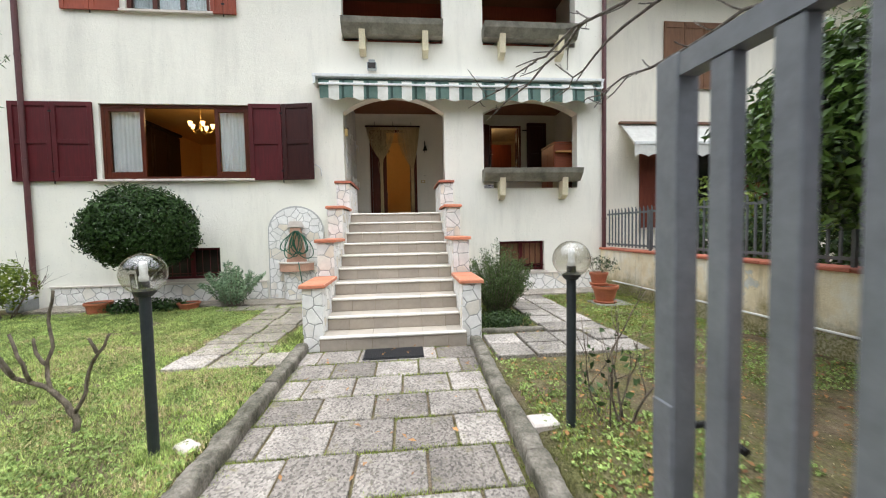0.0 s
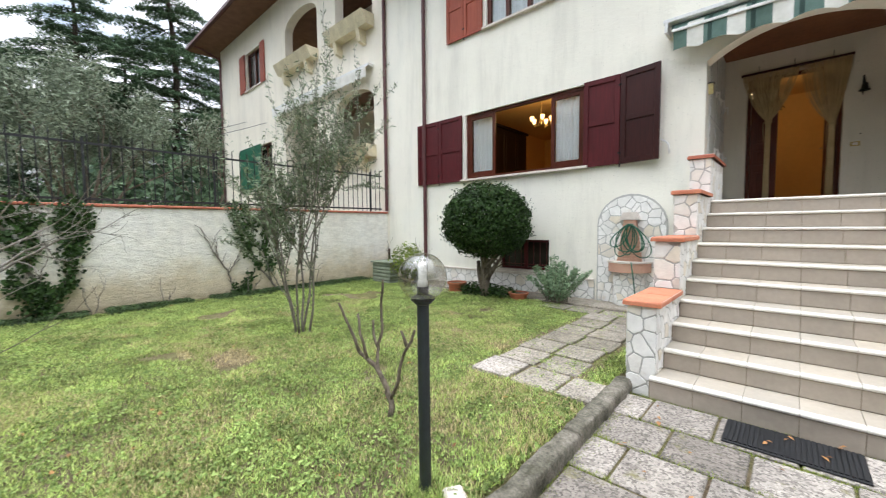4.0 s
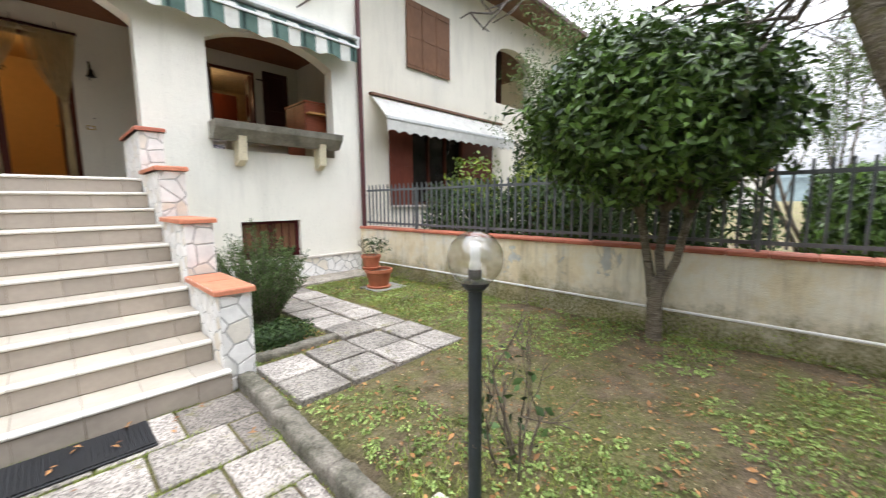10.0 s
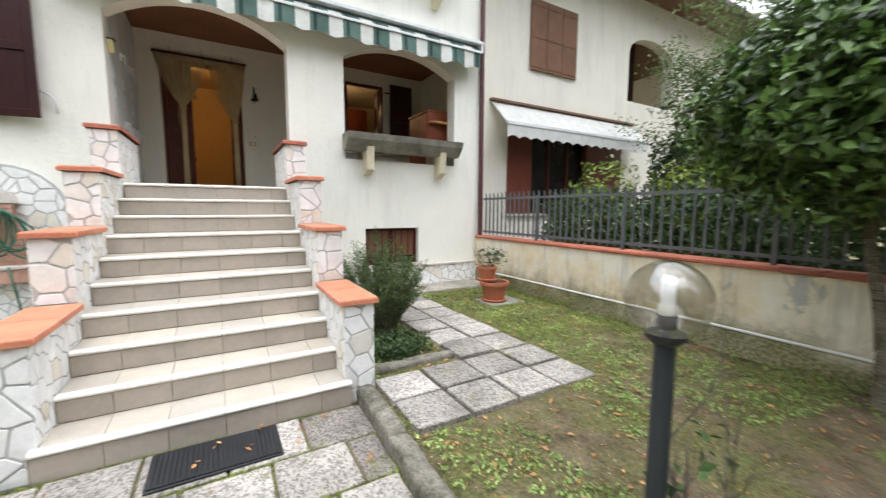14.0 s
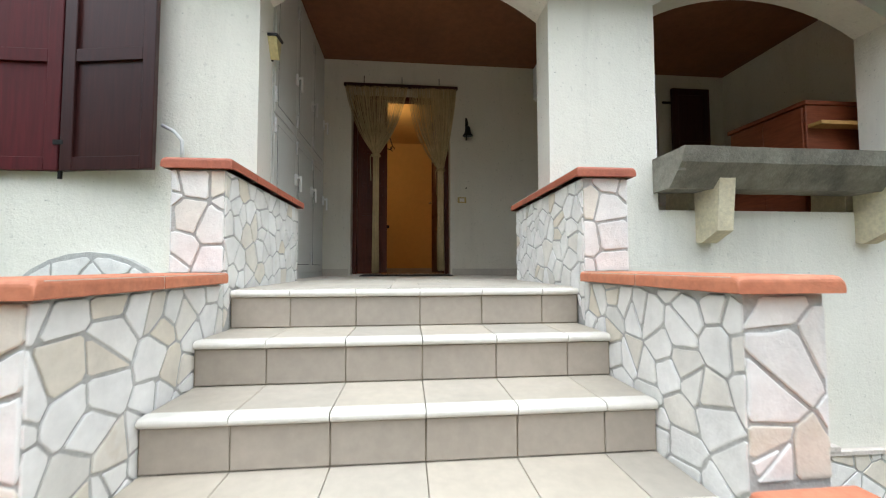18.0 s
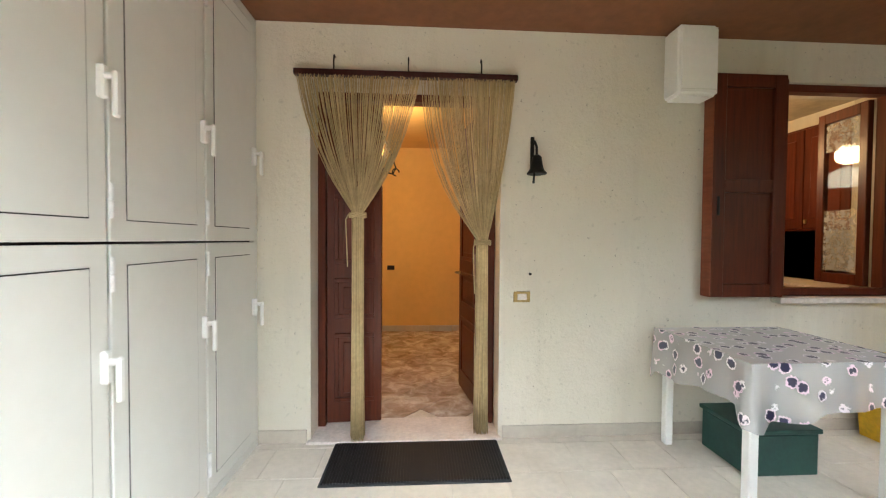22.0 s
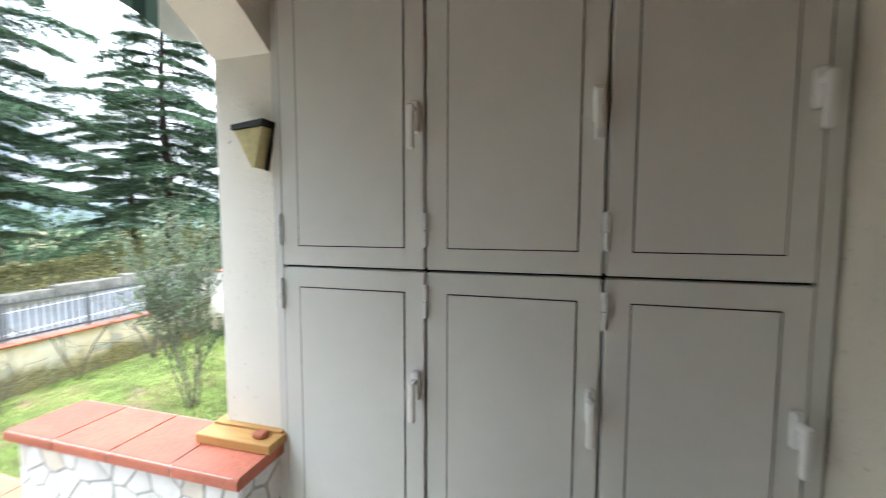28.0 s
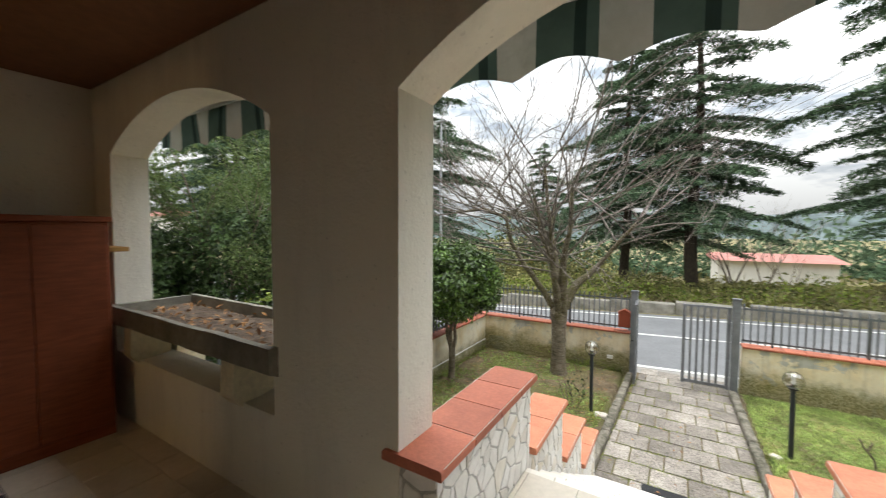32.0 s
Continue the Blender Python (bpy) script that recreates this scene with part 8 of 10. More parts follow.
def camellia():
    t = thing("camellia_tree", "round glossy evergreen tree on a slim forking trunk", "tree", (4.1, -2.1, 0.0))
    rr = random.Random(8)
    rs = np.random.default_rng(8)
    segs = []
    segs.append(([Vector((4.09, -2.03, -0.03)), Vector((4.10, -2.04, 0.05)), Vector((4.08, -2.03, 0.4)), Vector((4.09, -2.05, 0.68))], 0.082, 0.066, 5))
    for b, d in (((4.08, -2.03, 0.46), (-0.06, 0.2, 1)), ((4.09, -2.06, 0.46), (0.04, -0.26, 1)), ((4.09, -2.05, 0.5), (0.2, 0.04, 1))):
        pts = [Vector(b) + Vector(d) * 0.2 * i + Vector((rr.gauss(0, 0.012), rr.gauss(0, 0.012), 0)) for i in range(5)]
        segs.append((pts, 0.046, 0.036, 5))
        for k in range(4):
            grow(segs, pts[-1], Vector((rr.gauss(0, 0.55), rr.gauss(0, 0.6), 0.9)), 0.75, 0.032, 3, rr, 0.6, 0.62, 0.14, 0.12, (2, 3))
    part("trunk", limbs_mesh([s for s in segs if s[3] == 5]), CHERRY_BARK, t, smooth=True)
    part("branch", limbs_mesh([s for s in segs if s[3] < 5]), TWIG, t, smooth=True)
    p, d = shell_points(19000, (3.98, -1.90, 2.17), (0.96, 1.1, 0.8), rs, 0.42, 0.22, 3.0)
    p = p + d * rs.exponential(0.03, len(p))[:, None]
    cut = (p[:, 2] > 1.32) & ~((p[:, 2] < 1.6) & (rs.random(len(p)) < 0.55))
    d = d * 0.6 + np.array((0, 0, 0.5))
    mesh_part("crown", leaf_cloud("crown", p[cut], d[cut], 0.102, rs, 0.44, 0.9), CAMELLIA, t)["kind"] = "stuff"


camellia()


def cherry():
    t = thing("cherry_tree", "bare old cherry tree with ringed grey bark and pruned limbs", "tree", (2.2, -3.57, 0.0))
    rr = random.Random(15)
    bm = bmesh.new()
    n = 20
    rings = []
    for i in range(26):
        s = i / 25
        z = -0.05 + 1.62 * s
        r = 0.156 + 0.075 * math.exp(-s * 11) + 0.15 * max(0, s - 0.72)
        if s > 0.9:
            r *= math.sqrt(max(0.05, 1 - ((s - 0.9) / 0.1) ** 2))
        ring = []
        for k in range(n):
            a = 2 * math.pi * k / n
            q = r * (1 + 0.05 * math.sin(3 * a + 1 + 2 * s) + 0.03 * noise.noise((math.cos(a) * 2, math.sin(a) * 2, z * 9)))
            ring.append(bm.verts.new((2.2 + 0.03 * s + q * math.cos(a), -3.57 + q * math.sin(a), z)))
        rings.append(ring)
    for a, b in zip(rings, rings[1:]):
        for k in range(n):
            bm.faces.new((a[k], a[(k + 1) % n], b[(k + 1) % n], b[k]))
    bm.faces.new(rings[-1])
    part("trunk", bm, CHERRY_BARK, t, smooth=True)
    # main limbs from the fork
    mains = [([(2.2, -3.50, 1.36), (2.2, -3.41, 1.56), (2.2, -3.32, 1.75), (2.2, -3.24, 1.95), (2.22, -3.18, 2.12), (2.24, -3.15, 2.27), (2.26, -3.19, 2.39), (2.32, -3.10, 2.7), (2.5, -2.95, 3.2), (2.55, -2.7, 3.9)], 0.085, 0.028),
             ([(2.18, -3.55, 1.36), (2.14, -3.46, 1.72), (2.12, -3.39, 1.97), (2.1, -3.34, 2.2), (2.1, -3.31, 2.4), (2.05, -3.25, 2.75), (1.9, -3.1, 3.3), (1.85, -2.95, 4.1)], 0.125, 0.035),
             ([(2.25, -3.61, 1.36), (2.28, -3.62, 1.78), (2.32, -3.6, 2.0), (2.36, -3.54, 2.35), (2.38, -3.51, 2.64), (2.4, -3.48, 3.1), (2.5, -3.5, 3.8), (2.55, -3.4, 4.6)], 0.105, 0.03),
             ([(2.27, -3.68, 1.36), (2.36, -3.88, 1.9), (2.4, -3.98, 2.19), (2.45, -4.05, 2.46), (2.5, -4.14, 2.75), (2.6, -4.2, 3.15), (2.6, -4.4, 3.9)], 0.11, 0.035),
             ([(2.2, -3.64, 1.38), (2.12, -3.76, 1.64), (2.05, -3.88, 1.83), (1.97, -3.99, 1.99), (1.88, -4.08, 2.1), (1.74, -4.18, 2.2), (1.5, -4.3, 2.5), (1.15, -4.3, 2.95), (0.8, -4.3, 3.4)], 0.125, 0.03),
             ([(2.32, -3.55, 1.45), (2.57, -3.57, 1.85), (3.04, -3.57, 2.43), (3.37, -3.57, 2.94), (3.5, -3.57, 3.53), (4.1, -3.57, 3.75), (4.6, -3.6, 3.7)], 0.075, 0.03)]
    limbs, twigs = [], []
    for pts, r0, r1 in mains:
        fine = []
        pts = [Vector(p) for p in pts]
        for a, b in zip(pts, pts[1:]):
            for k in range(3):
                q = a.lerp(b, k / 3)
                fine.append(q + Vector((noise.noise(q * 6), noise.noise(q * 6 + Vector((5, 0, 0))), 0)) * 0.02)
        fine.append(pts[-1])
        limbs.append((fine, r0, r1, 9))
        hub = Vector((2.25, -3.6, 2.5))
        for k in range(17):
            i = rr.randint(len(fine) // 2, len(fine) - 1)
            out = (fine[i] - hub).normalized()
            side = Vector((rr.gauss(0, 1.0), rr.gauss(0, 0.8), rr.gauss(0.1, 0.4)))
            new_twigs = []
            grow(new_twigs, fine[i], out * 0.8 + side, rr.uniform(1.3, 2.6), 0.021, 3, rr, 0.5, 0.62, 0.08, 0.02, (2, 3), 4)
            # none hang low, over the path or towards the house
            twigs += [g for g in new_twigs if min(p.z for p in g[0]) > 2.35 and all(0.72 * max(0.0, p.y + 3.8) < p.z - 1.45 and (p.x > 1.45 or p.z > 2.85) for p in g[0])]
    # thin branches that reach out over the path
    for pts in ([(2.28, -2.95, 2.75), (1.8, -2.65, 2.74), (1.22, -2.37, 2.57), (1.05, -2.12, 2.46), (1.02, -1.87, 2.5), (0.86, -1.68, 2.41), (0.67, -1.5, 2.33)],
                [(2.26, -3.0, 2.6), (1.95, -2.6, 2.5), (1.72, -2.27, 2.37), (1.63, -2.07, 2.38), (1.56, -1.9, 2.33), (1.47, -1.77, 2.30)],
                [(1.8, -2.65, 2.74), (1.45, -2.3, 2.56), (1.33, -2.05, 2.42), (1.25, -1.87, 2.31)],
                [(1.22, -2.37, 2.57), (1.2, -2.0, 2.55), (1.0, -1.6, 2.4), (0.85, -1.35, 2.28)]):
        fine = []
        pts = [Vector(p) for p in pts]
        for a, b in zip(pts, pts[1:]):
            for k in range(3):
                fine.append(a.lerp(b, k / 3) + Vector((rr.gauss(0, 0.008), rr.gauss(0, 0.008), rr.gauss(0, 0.012))))
        fine.append(pts[-1])
        twigs.append((fine, 0.011, 0.0035, 0))
        for k in range(len(fine) - 1):
            if rr.random() < 0.75:
                out = (fine[k + 1] - fine[k]).normalized() + Vector((rr.gauss(0, 0.7), rr.gauss(0, 0.7), rr.gauss(0.1, 0.6)))
                grow(twigs, fine[k], out, rr.uniform(0.04, 0.24), 0.0045, 1, rr, 0.5, 0.7, 0.15, 0.03, (0, 1), 3)
    for s in limbs:
        part("limb", limbs_mesh([s]), CHERRY_LIMB, t, smooth=True)
    o2 = part("twig", limbs_mesh(twigs), CHERRY_TWIG, t, "fine bare twigs", smooth=True)
    o2["kind"] = "stuff"
    # sawn limbs painted green: a stub with a rolled bark lip round its cut
    bm = bmesh.new()
    pipe(bm, [(2.26, -3.58, 1.66), (2.2, -3.57, 1.86), (2.17, -3.56, 2.05), (2.17, -3.56, 2.17), (2.2, -3.56, 2.24)], 0.085, 14, 0.07)
    stub = part("sawn_stub", bm, CHERRY_LIMB, t, smooth=True)
    def cut(c, d, rx, rz):
        c, d = Vector(c), Vector(d).normalized()
        u = Vector((0, 0, 1)).cross(d).normalized()
        w = d.cross(u)
        bm = bmesh.new()
        rim = [c + u * rx * math.cos(q) + w * rz * math.sin(q) for q in (2 * math.pi * i / 22 for i in range(22))]
        lo = [bm.verts.new(p - d * 0.04) for p in rim]
        hi = [bm.verts.new(p + d * (0.012 + 0.006 * noise.noise(p * 14))) for p in rim]
        mid = bm.verts.new(c + d * 0.004)
        for i in range(22):
            j = (i + 1) % 22
            bm.faces.new((lo[i], lo[j], hi[j], hi[i]))
            bm.faces.new((hi[i], hi[j], mid))
        part("painted_cut", bm, PATINA, stub, "cut painted green")
        bm = bmesh.new()
        pipe(bm, [c + u * (rx + 0.012) * math.cos(q) + w * (rz + 0.012) * math.sin(q) + d * 0.004 for q in (2 * math.pi * i / 24 for i in range(25))], 0.022, 7)
        part("bark_lip", bm, CHERRY_BARK, stub, smooth=True)
    cut((2.10, -3.555, 2.115), (-0.95, 0.12, 0.28), 0.066, 0.095)
    cut((2.06, -3.80, 1.665), (-0.92, -0.25, -0.15), 0.06, 0.07)


cherry()


def pots():
    alone("stone_slab", boxed(3.42, 4.02, 1.62, 2.12, 0.0, 0.06, 0.01), PAVEMENT, "flat concrete slab under the pots", "slab")
    def pot(name, x, y, z, r0, r1, h, label):
        p = thing(name, label, "plant pot", (x, y, z), group="terracotta pots")
        bm = bmesh.new()
        turned(bm, [(r0, z), (r1 * 0.93, z + h * 0.8), (r1, z + h * 0.8), (r1 * 1.04, z + h * 0.86), (r1 * 1.04, z + h), (r1 * 0.9, z + h), (r1 * 0.86, z + h * 0.85), (0, z + h * 0.85)], x, y, 24)
        part("pot", bm, POT, p)
        bm = bmesh.new()
        turned(bm, [(r0 * 1.3, z), (r0 * 1.4, z + 0.03), (r0 * 1.3, z + 0.035)], x, y, 24)
        part("saucer", bm, POT, p)
        bm = bmesh.new()
        turned(bm, [(0, z + h * 0.87), (r1 * 0.86, z + h * 0.87), (r1 * 0.8, z + h * 0.88), (0, z + h * 0.9)], x, y, 20)
        part("soil", bm, BED_SOIL, p)
        return p
    pot("plant_pot", 3.64, 1.88, 0.06, 0.14, 0.215, 0.30, "large terracotta pot standing on a slab")
    pot("plant_pot", 3.58, 1.99, 0.36, 0.11, 0.155, 0.22, "smaller terracotta pot stacked on a larger one")
    leafy("potted_plant", "thin green plant with a few long stems", "plant", (3.68, 1.99, 0.72), (0.30, 0.24, 0.17), 170, 0.055, HEDGE_LEAF, 41, 0.45, 0.1, 0.4, 8, base=(3.58, 1.99, 0.55), r=0.004)
    pot("plant_pot", -3.75, 2.75, 0.02, 0.13, 0.18, 0.16, "low terracotta pot by the house wall")
    pot("plant_pot", -5.25, 2.75, 0.02, 0.15, 0.2, 0.22, "terracotta bowl by the house wall")
    b = thing("stone_basin", "weathered grey-green ribbed concrete basin", "basin", (-7.45, 2.75, 0.02))
    for k in range(6):
        z = 0.02 + 0.085 * k
        part("ring", boxed(-7.80 + 0.012 * (k % 2), -7.10 - 0.012 * (k % 2), 2.45, 3.05, z, z + 0.08, 0.018), GREEN_CONCRETE, b)
    part("rim", boxed(-7.83, -7.07, 2.42, 3.08, 0.53, 0.57, 0.012), GREEN_CONCRETE, b)
    alone("roof_tile_stack", boxed(-7.0, -6.7, 3.0, 3.35, 0.05, 0.3, 0.03), PIPE_GREY, "dark grey object leaning in the corner", "clutter")


pots()


def ivy(label, arms, seed, n, bare=0.0):
    """Ivy trained along stems on the white wall; arms: lines of (y, z) with the stem's thickness."""
    t = thing("climbing_ivy", label, "climber", (LX + 0.03, arms[0][0][0][0], 0.02))
    rr = random.Random(seed)
    rs = np.random.default_rng(seed)
    cen, way = [], []
    for pts, r, leafy_from in arms:
        fine = []
        for (ya, za), (yb, zb) in zip(pts, pts[1:]):
            for k in range(5):
                q = k / 5
                fine.append(Vector((LX + 0.02 + rr.uniform(0, 0.02), ya + (yb - ya) * q + rr.gauss(0, 0.012), za + (zb - za) * q + rr.gauss(0, 0.01))))
        fine.append(Vector((LX + 0.03, *pts[-1])))
        segs = [(fine, r, r * 0.45, 3)]
        for k in range(2, len(fine), 2):
            d = (fine[k] - fine[k - 1]).normalized()
            side = rr.choice((-1, 1))
            grow(segs, fine[k], Vector((0.0, d.y + side * rr.uniform(0.5, 1.1), d.z * 0.7 + 0.3)), rr.uniform(0.10, 0.26), 0.007, 1, rr, 0.4, 0.6, 0.1, 0.05, (0, 2), 3)
        for pp, *_ in segs:
            for p in pp:
                p.x = LX + 0.025 + 0.025 * abs(noise.noise(p * 5))
        part("stem", limbs_mesh(segs), GREY_TWIG, t, smooth=True)
        for pp, r0, r1, dep in segs:
            for p in pp:
                if p.z < leafy_from or rr.random() < bare:
                    continue
                for _ in range(n if dep == 3 else n // 2):
                    cen.append((LX + rr.uniform(0.03, 0.11), p.y + rr.gauss(0, 0.045), p.z + rr.gauss(0, 0.05)))
                    way.append((1, rr.gauss(0, 0.35), rr.gauss(0.2, 0.35)))
    mesh_part("leaves", leaf_cloud("leaves", np.array(cen), np.array(way), 0.062, rs, 0.8, 0.7), BOX_LEAF, t)["kind"] = "stuff"


ivy("dark ivy climbing the white garden wall in spreading arms", [
    ([(-3.24, 0.0), (-3.28, 0.30), (-3.33, 0.6), (-3.50, 1.12), (-3.62, 1.5), (-3.68, 1.72)], 0.035, 0.1),
    ([(-3.37, 0.85), (-3.34, 1.2), (-3.36, 1.45), (-3.42, 1.66)], 0.016, 0.1),
    ([(-3.20, 0.0), (-3.12, 0.34), (-2.98, 0.62), (-2.89, 1.03), (-2.93, 1.4), (-2.99, 1.72)], 0.032, 0.1),
    ([(-2.91, 0.95), (-2.77, 1.25), (-2.71, 1.5), (-2.74, 1.72)], 0.018, 0.1),
    ([(-2.93, 1.2), (-2.84, 1.45), (-2.86, 1.72)], 0.014, 0.1),
    ([(-3.26, 0.26), (-3.42, 0.46), (-3.56, 0.6)], 0.012, 0.1)], 51, 11, 0.15)
ivy("ivy thinning to bare stems against the white wall", [
    ([(0.30, 0.0), (0.14, 0.3), (-0.02, 0.52), (-0.27, 0.99), (-0.45, 1.42), (-0.53, 1.72)], 0.026, 0.55),
    ([(0.18, 0.3), (0.07, 0.7), (0.05, 1.0), (0.10, 1.42), (0.2, 1.74)], 0.022, 0.35),
    ([(0.10, 1.35), (0.28, 1.6), (0.42, 1.75)], 0.012, 0.3),
    ([(-0.27, 0.99), (-0.2, 1.3), (-0.22, 1.6)], 0.012, 0.5)], 52, 12, 0.30)
ivy("bare forked climber stems with a few leaves at the foot", [
    ([(-0.58, 0.0), (-0.60, 0.2), (-0.67, 0.55), (-0.91, 0.93), (-1.13, 1.42)], 0.022, 9.0),
    ([(-0.81, 0.79), (-0.88, 1.0), (-0.87, 1.28)], 0.012, 9.0),
    ([(-0.66, 0.5), (-0.52, 0.75), (-0.42, 1.0)], 0.012, 9.0),
    ([(-0.58, 0.0), (-0.48, 0.1), (-0.40, 0.16)], 0.012, 0.02)], 53, 12, 0.3)
for y, h, s in ((-2.72, 0.85, 62), (-1.75, 0.7, 61), (1.2, 0.6, 63), (-0.35, 0.6, 64)):
    bare_shrub("bare_shrub", "dry bare stem against the white wall", LX + 0.12, y, ((0.1, -0.12, 1.0), (0.05, 0.2, 0.7)), s, h, 0.012, GREY_TWIG)

bm = bmesh.new()
rod(bm, (RX - 0.045, -4.3, 0.30), (RX - 0.045, 2.9, 0.285), 0.014, n=8)
alone("cable_conduit", bm, WHITE_PLASTIC, "white conduit pipe along the garden wall foot", "pipe")
o = thing("letter_box", "red metal letter box on the street fence", "letter box", (0.98, GY - 0.05, 1.1))
part("case", boxed(0.86, 1.11, GY - 0.10, GY + 0.05, 1.07, 1.40, 0.008), ORANGE_SHUTTER, o)
bm = bmesh.new()
prism(bm, [(0.85, 1.40), (1.12, 1.40), (0.985, 1.47)], GY - 0.11, GY + 0.06)
part("roof", bm, ORANGE_SHUTTER, o)
o = thing("wall_socket", "white outdoor socket on the garden wall", "socket", (1.26, GY, 0.34))
part("case", boxed(1.20, 1.32, GY, GY + 0.04, 0.30, 0.38, 0.006), WHITE_PLASTIC, o)


# ---- lawn ----
def tuft_mesh(name, pts, height, rs, blades=3, width=0.005):
    n = len(pts) * blades
    c = np.repeat(pts, blades, 0) + np.c_[rs.normal(0, 0.014, (n, 2)), np.zeros(n)]
    a = rs.uniform(0, 2 * np.pi, n)
    lean = rs.uniform(0.3, 1.6, n)
    h = height * rs.uniform(0.5, 1.3, n)
    ux, uy = np.cos(a), np.sin(a)
    w = width * rs.uniform(0.6, 1.4, n)
    p0 = c + np.c_[-uy * w, ux * w, -np.full(n, 0.01)]
    p1 = c + np.c_[uy * w, -ux * w, -np.full(n, 0.01)]
    p2 = c + np.c_[ux * h * lean, uy * h * lean, h]
    v = np.stack([p0, p1, p2], 1).reshape(-1, 3)
    me = bpy.data.meshes.new(name)
    me.vertices.add(len(v))
    me.vertices.foreach_set("co", v.astype(np.float32).ravel())
    me.loops.add(3 * n)
    me.loops.foreach_set("vertex_index", np.arange(3 * n, dtype=np.int32))
    me.polygons.add(n)
    me.polygons.foreach_set("loop_start", np.arange(0, 3 * n, 3, dtype=np.int32))
    me.polygons.foreach_set("loop_total", np.full(n, 3, dtype=np.int32))
    me.update(calc_edges=True)
    return me


def lawn_points(n, x0, x1, y0, y1, rs, cover):
    x, y = rs.uniform(x0, x1, n), rs.uniform(y0, y1, n)
    k = np.array([noise.noise((a * 0.7, b * 0.7, 3)) + 0.5 * noise.noise((a * 2.3, b * 2.3, 7)) for a, b in zip(x, y)])
    keep = k > cover
    x, y, k = x[keep], y[keep], k[keep]
    # keep clear of slabs and beds
    ok = ~((x > 1.07) & (x < 2.83) & (y > -0.68) & (y < 0.2)) & ~((x > 1.93) & (x < 2.83) & (y > 0.1) & (y < 2.8))
    thin = (x < -1.35) & (x > -2.36) & (y > -0.52) & (y < 2.9)
    ok &= ~(thin & (rs.random(len(x)) < 0.8))
    ok &= y < 2.83
    x, y = x[ok], y[ok]
    z = np.array([ground_z(a, b) + 0.03 * noise.noise((a * 0.9, b * 0.9, 0)) + 0.02 for a, b in zip(x, y)])
    return np.c_[x, y, z]


def rosettes(centres, rs, leaves=9, spread=0.022):
    """Leaves set in small rings round each centre, tilted outwards: their places and the ways they face."""
    n = len(centres)
    k = rs.integers(leaves // 2, leaves + 4, n)
    c = np.repeat(centres, k, 0)
    size = np.repeat(rs.uniform(0.5, 1.5, n), k)
    a = rs.uniform(0, 2 * np.pi, len(c))
    r = spread * size * np.sqrt(rs.uniform(0.05, 1.0, len(c)))
    p = c + np.c_[r * np.cos(a), r * np.sin(a), 0.006 + 0.022 * rs.random(len(c)) * size]
    return p, np.c_[0.55 * np.cos(a), 0.55 * np.sin(a), np.ones(len(c))]


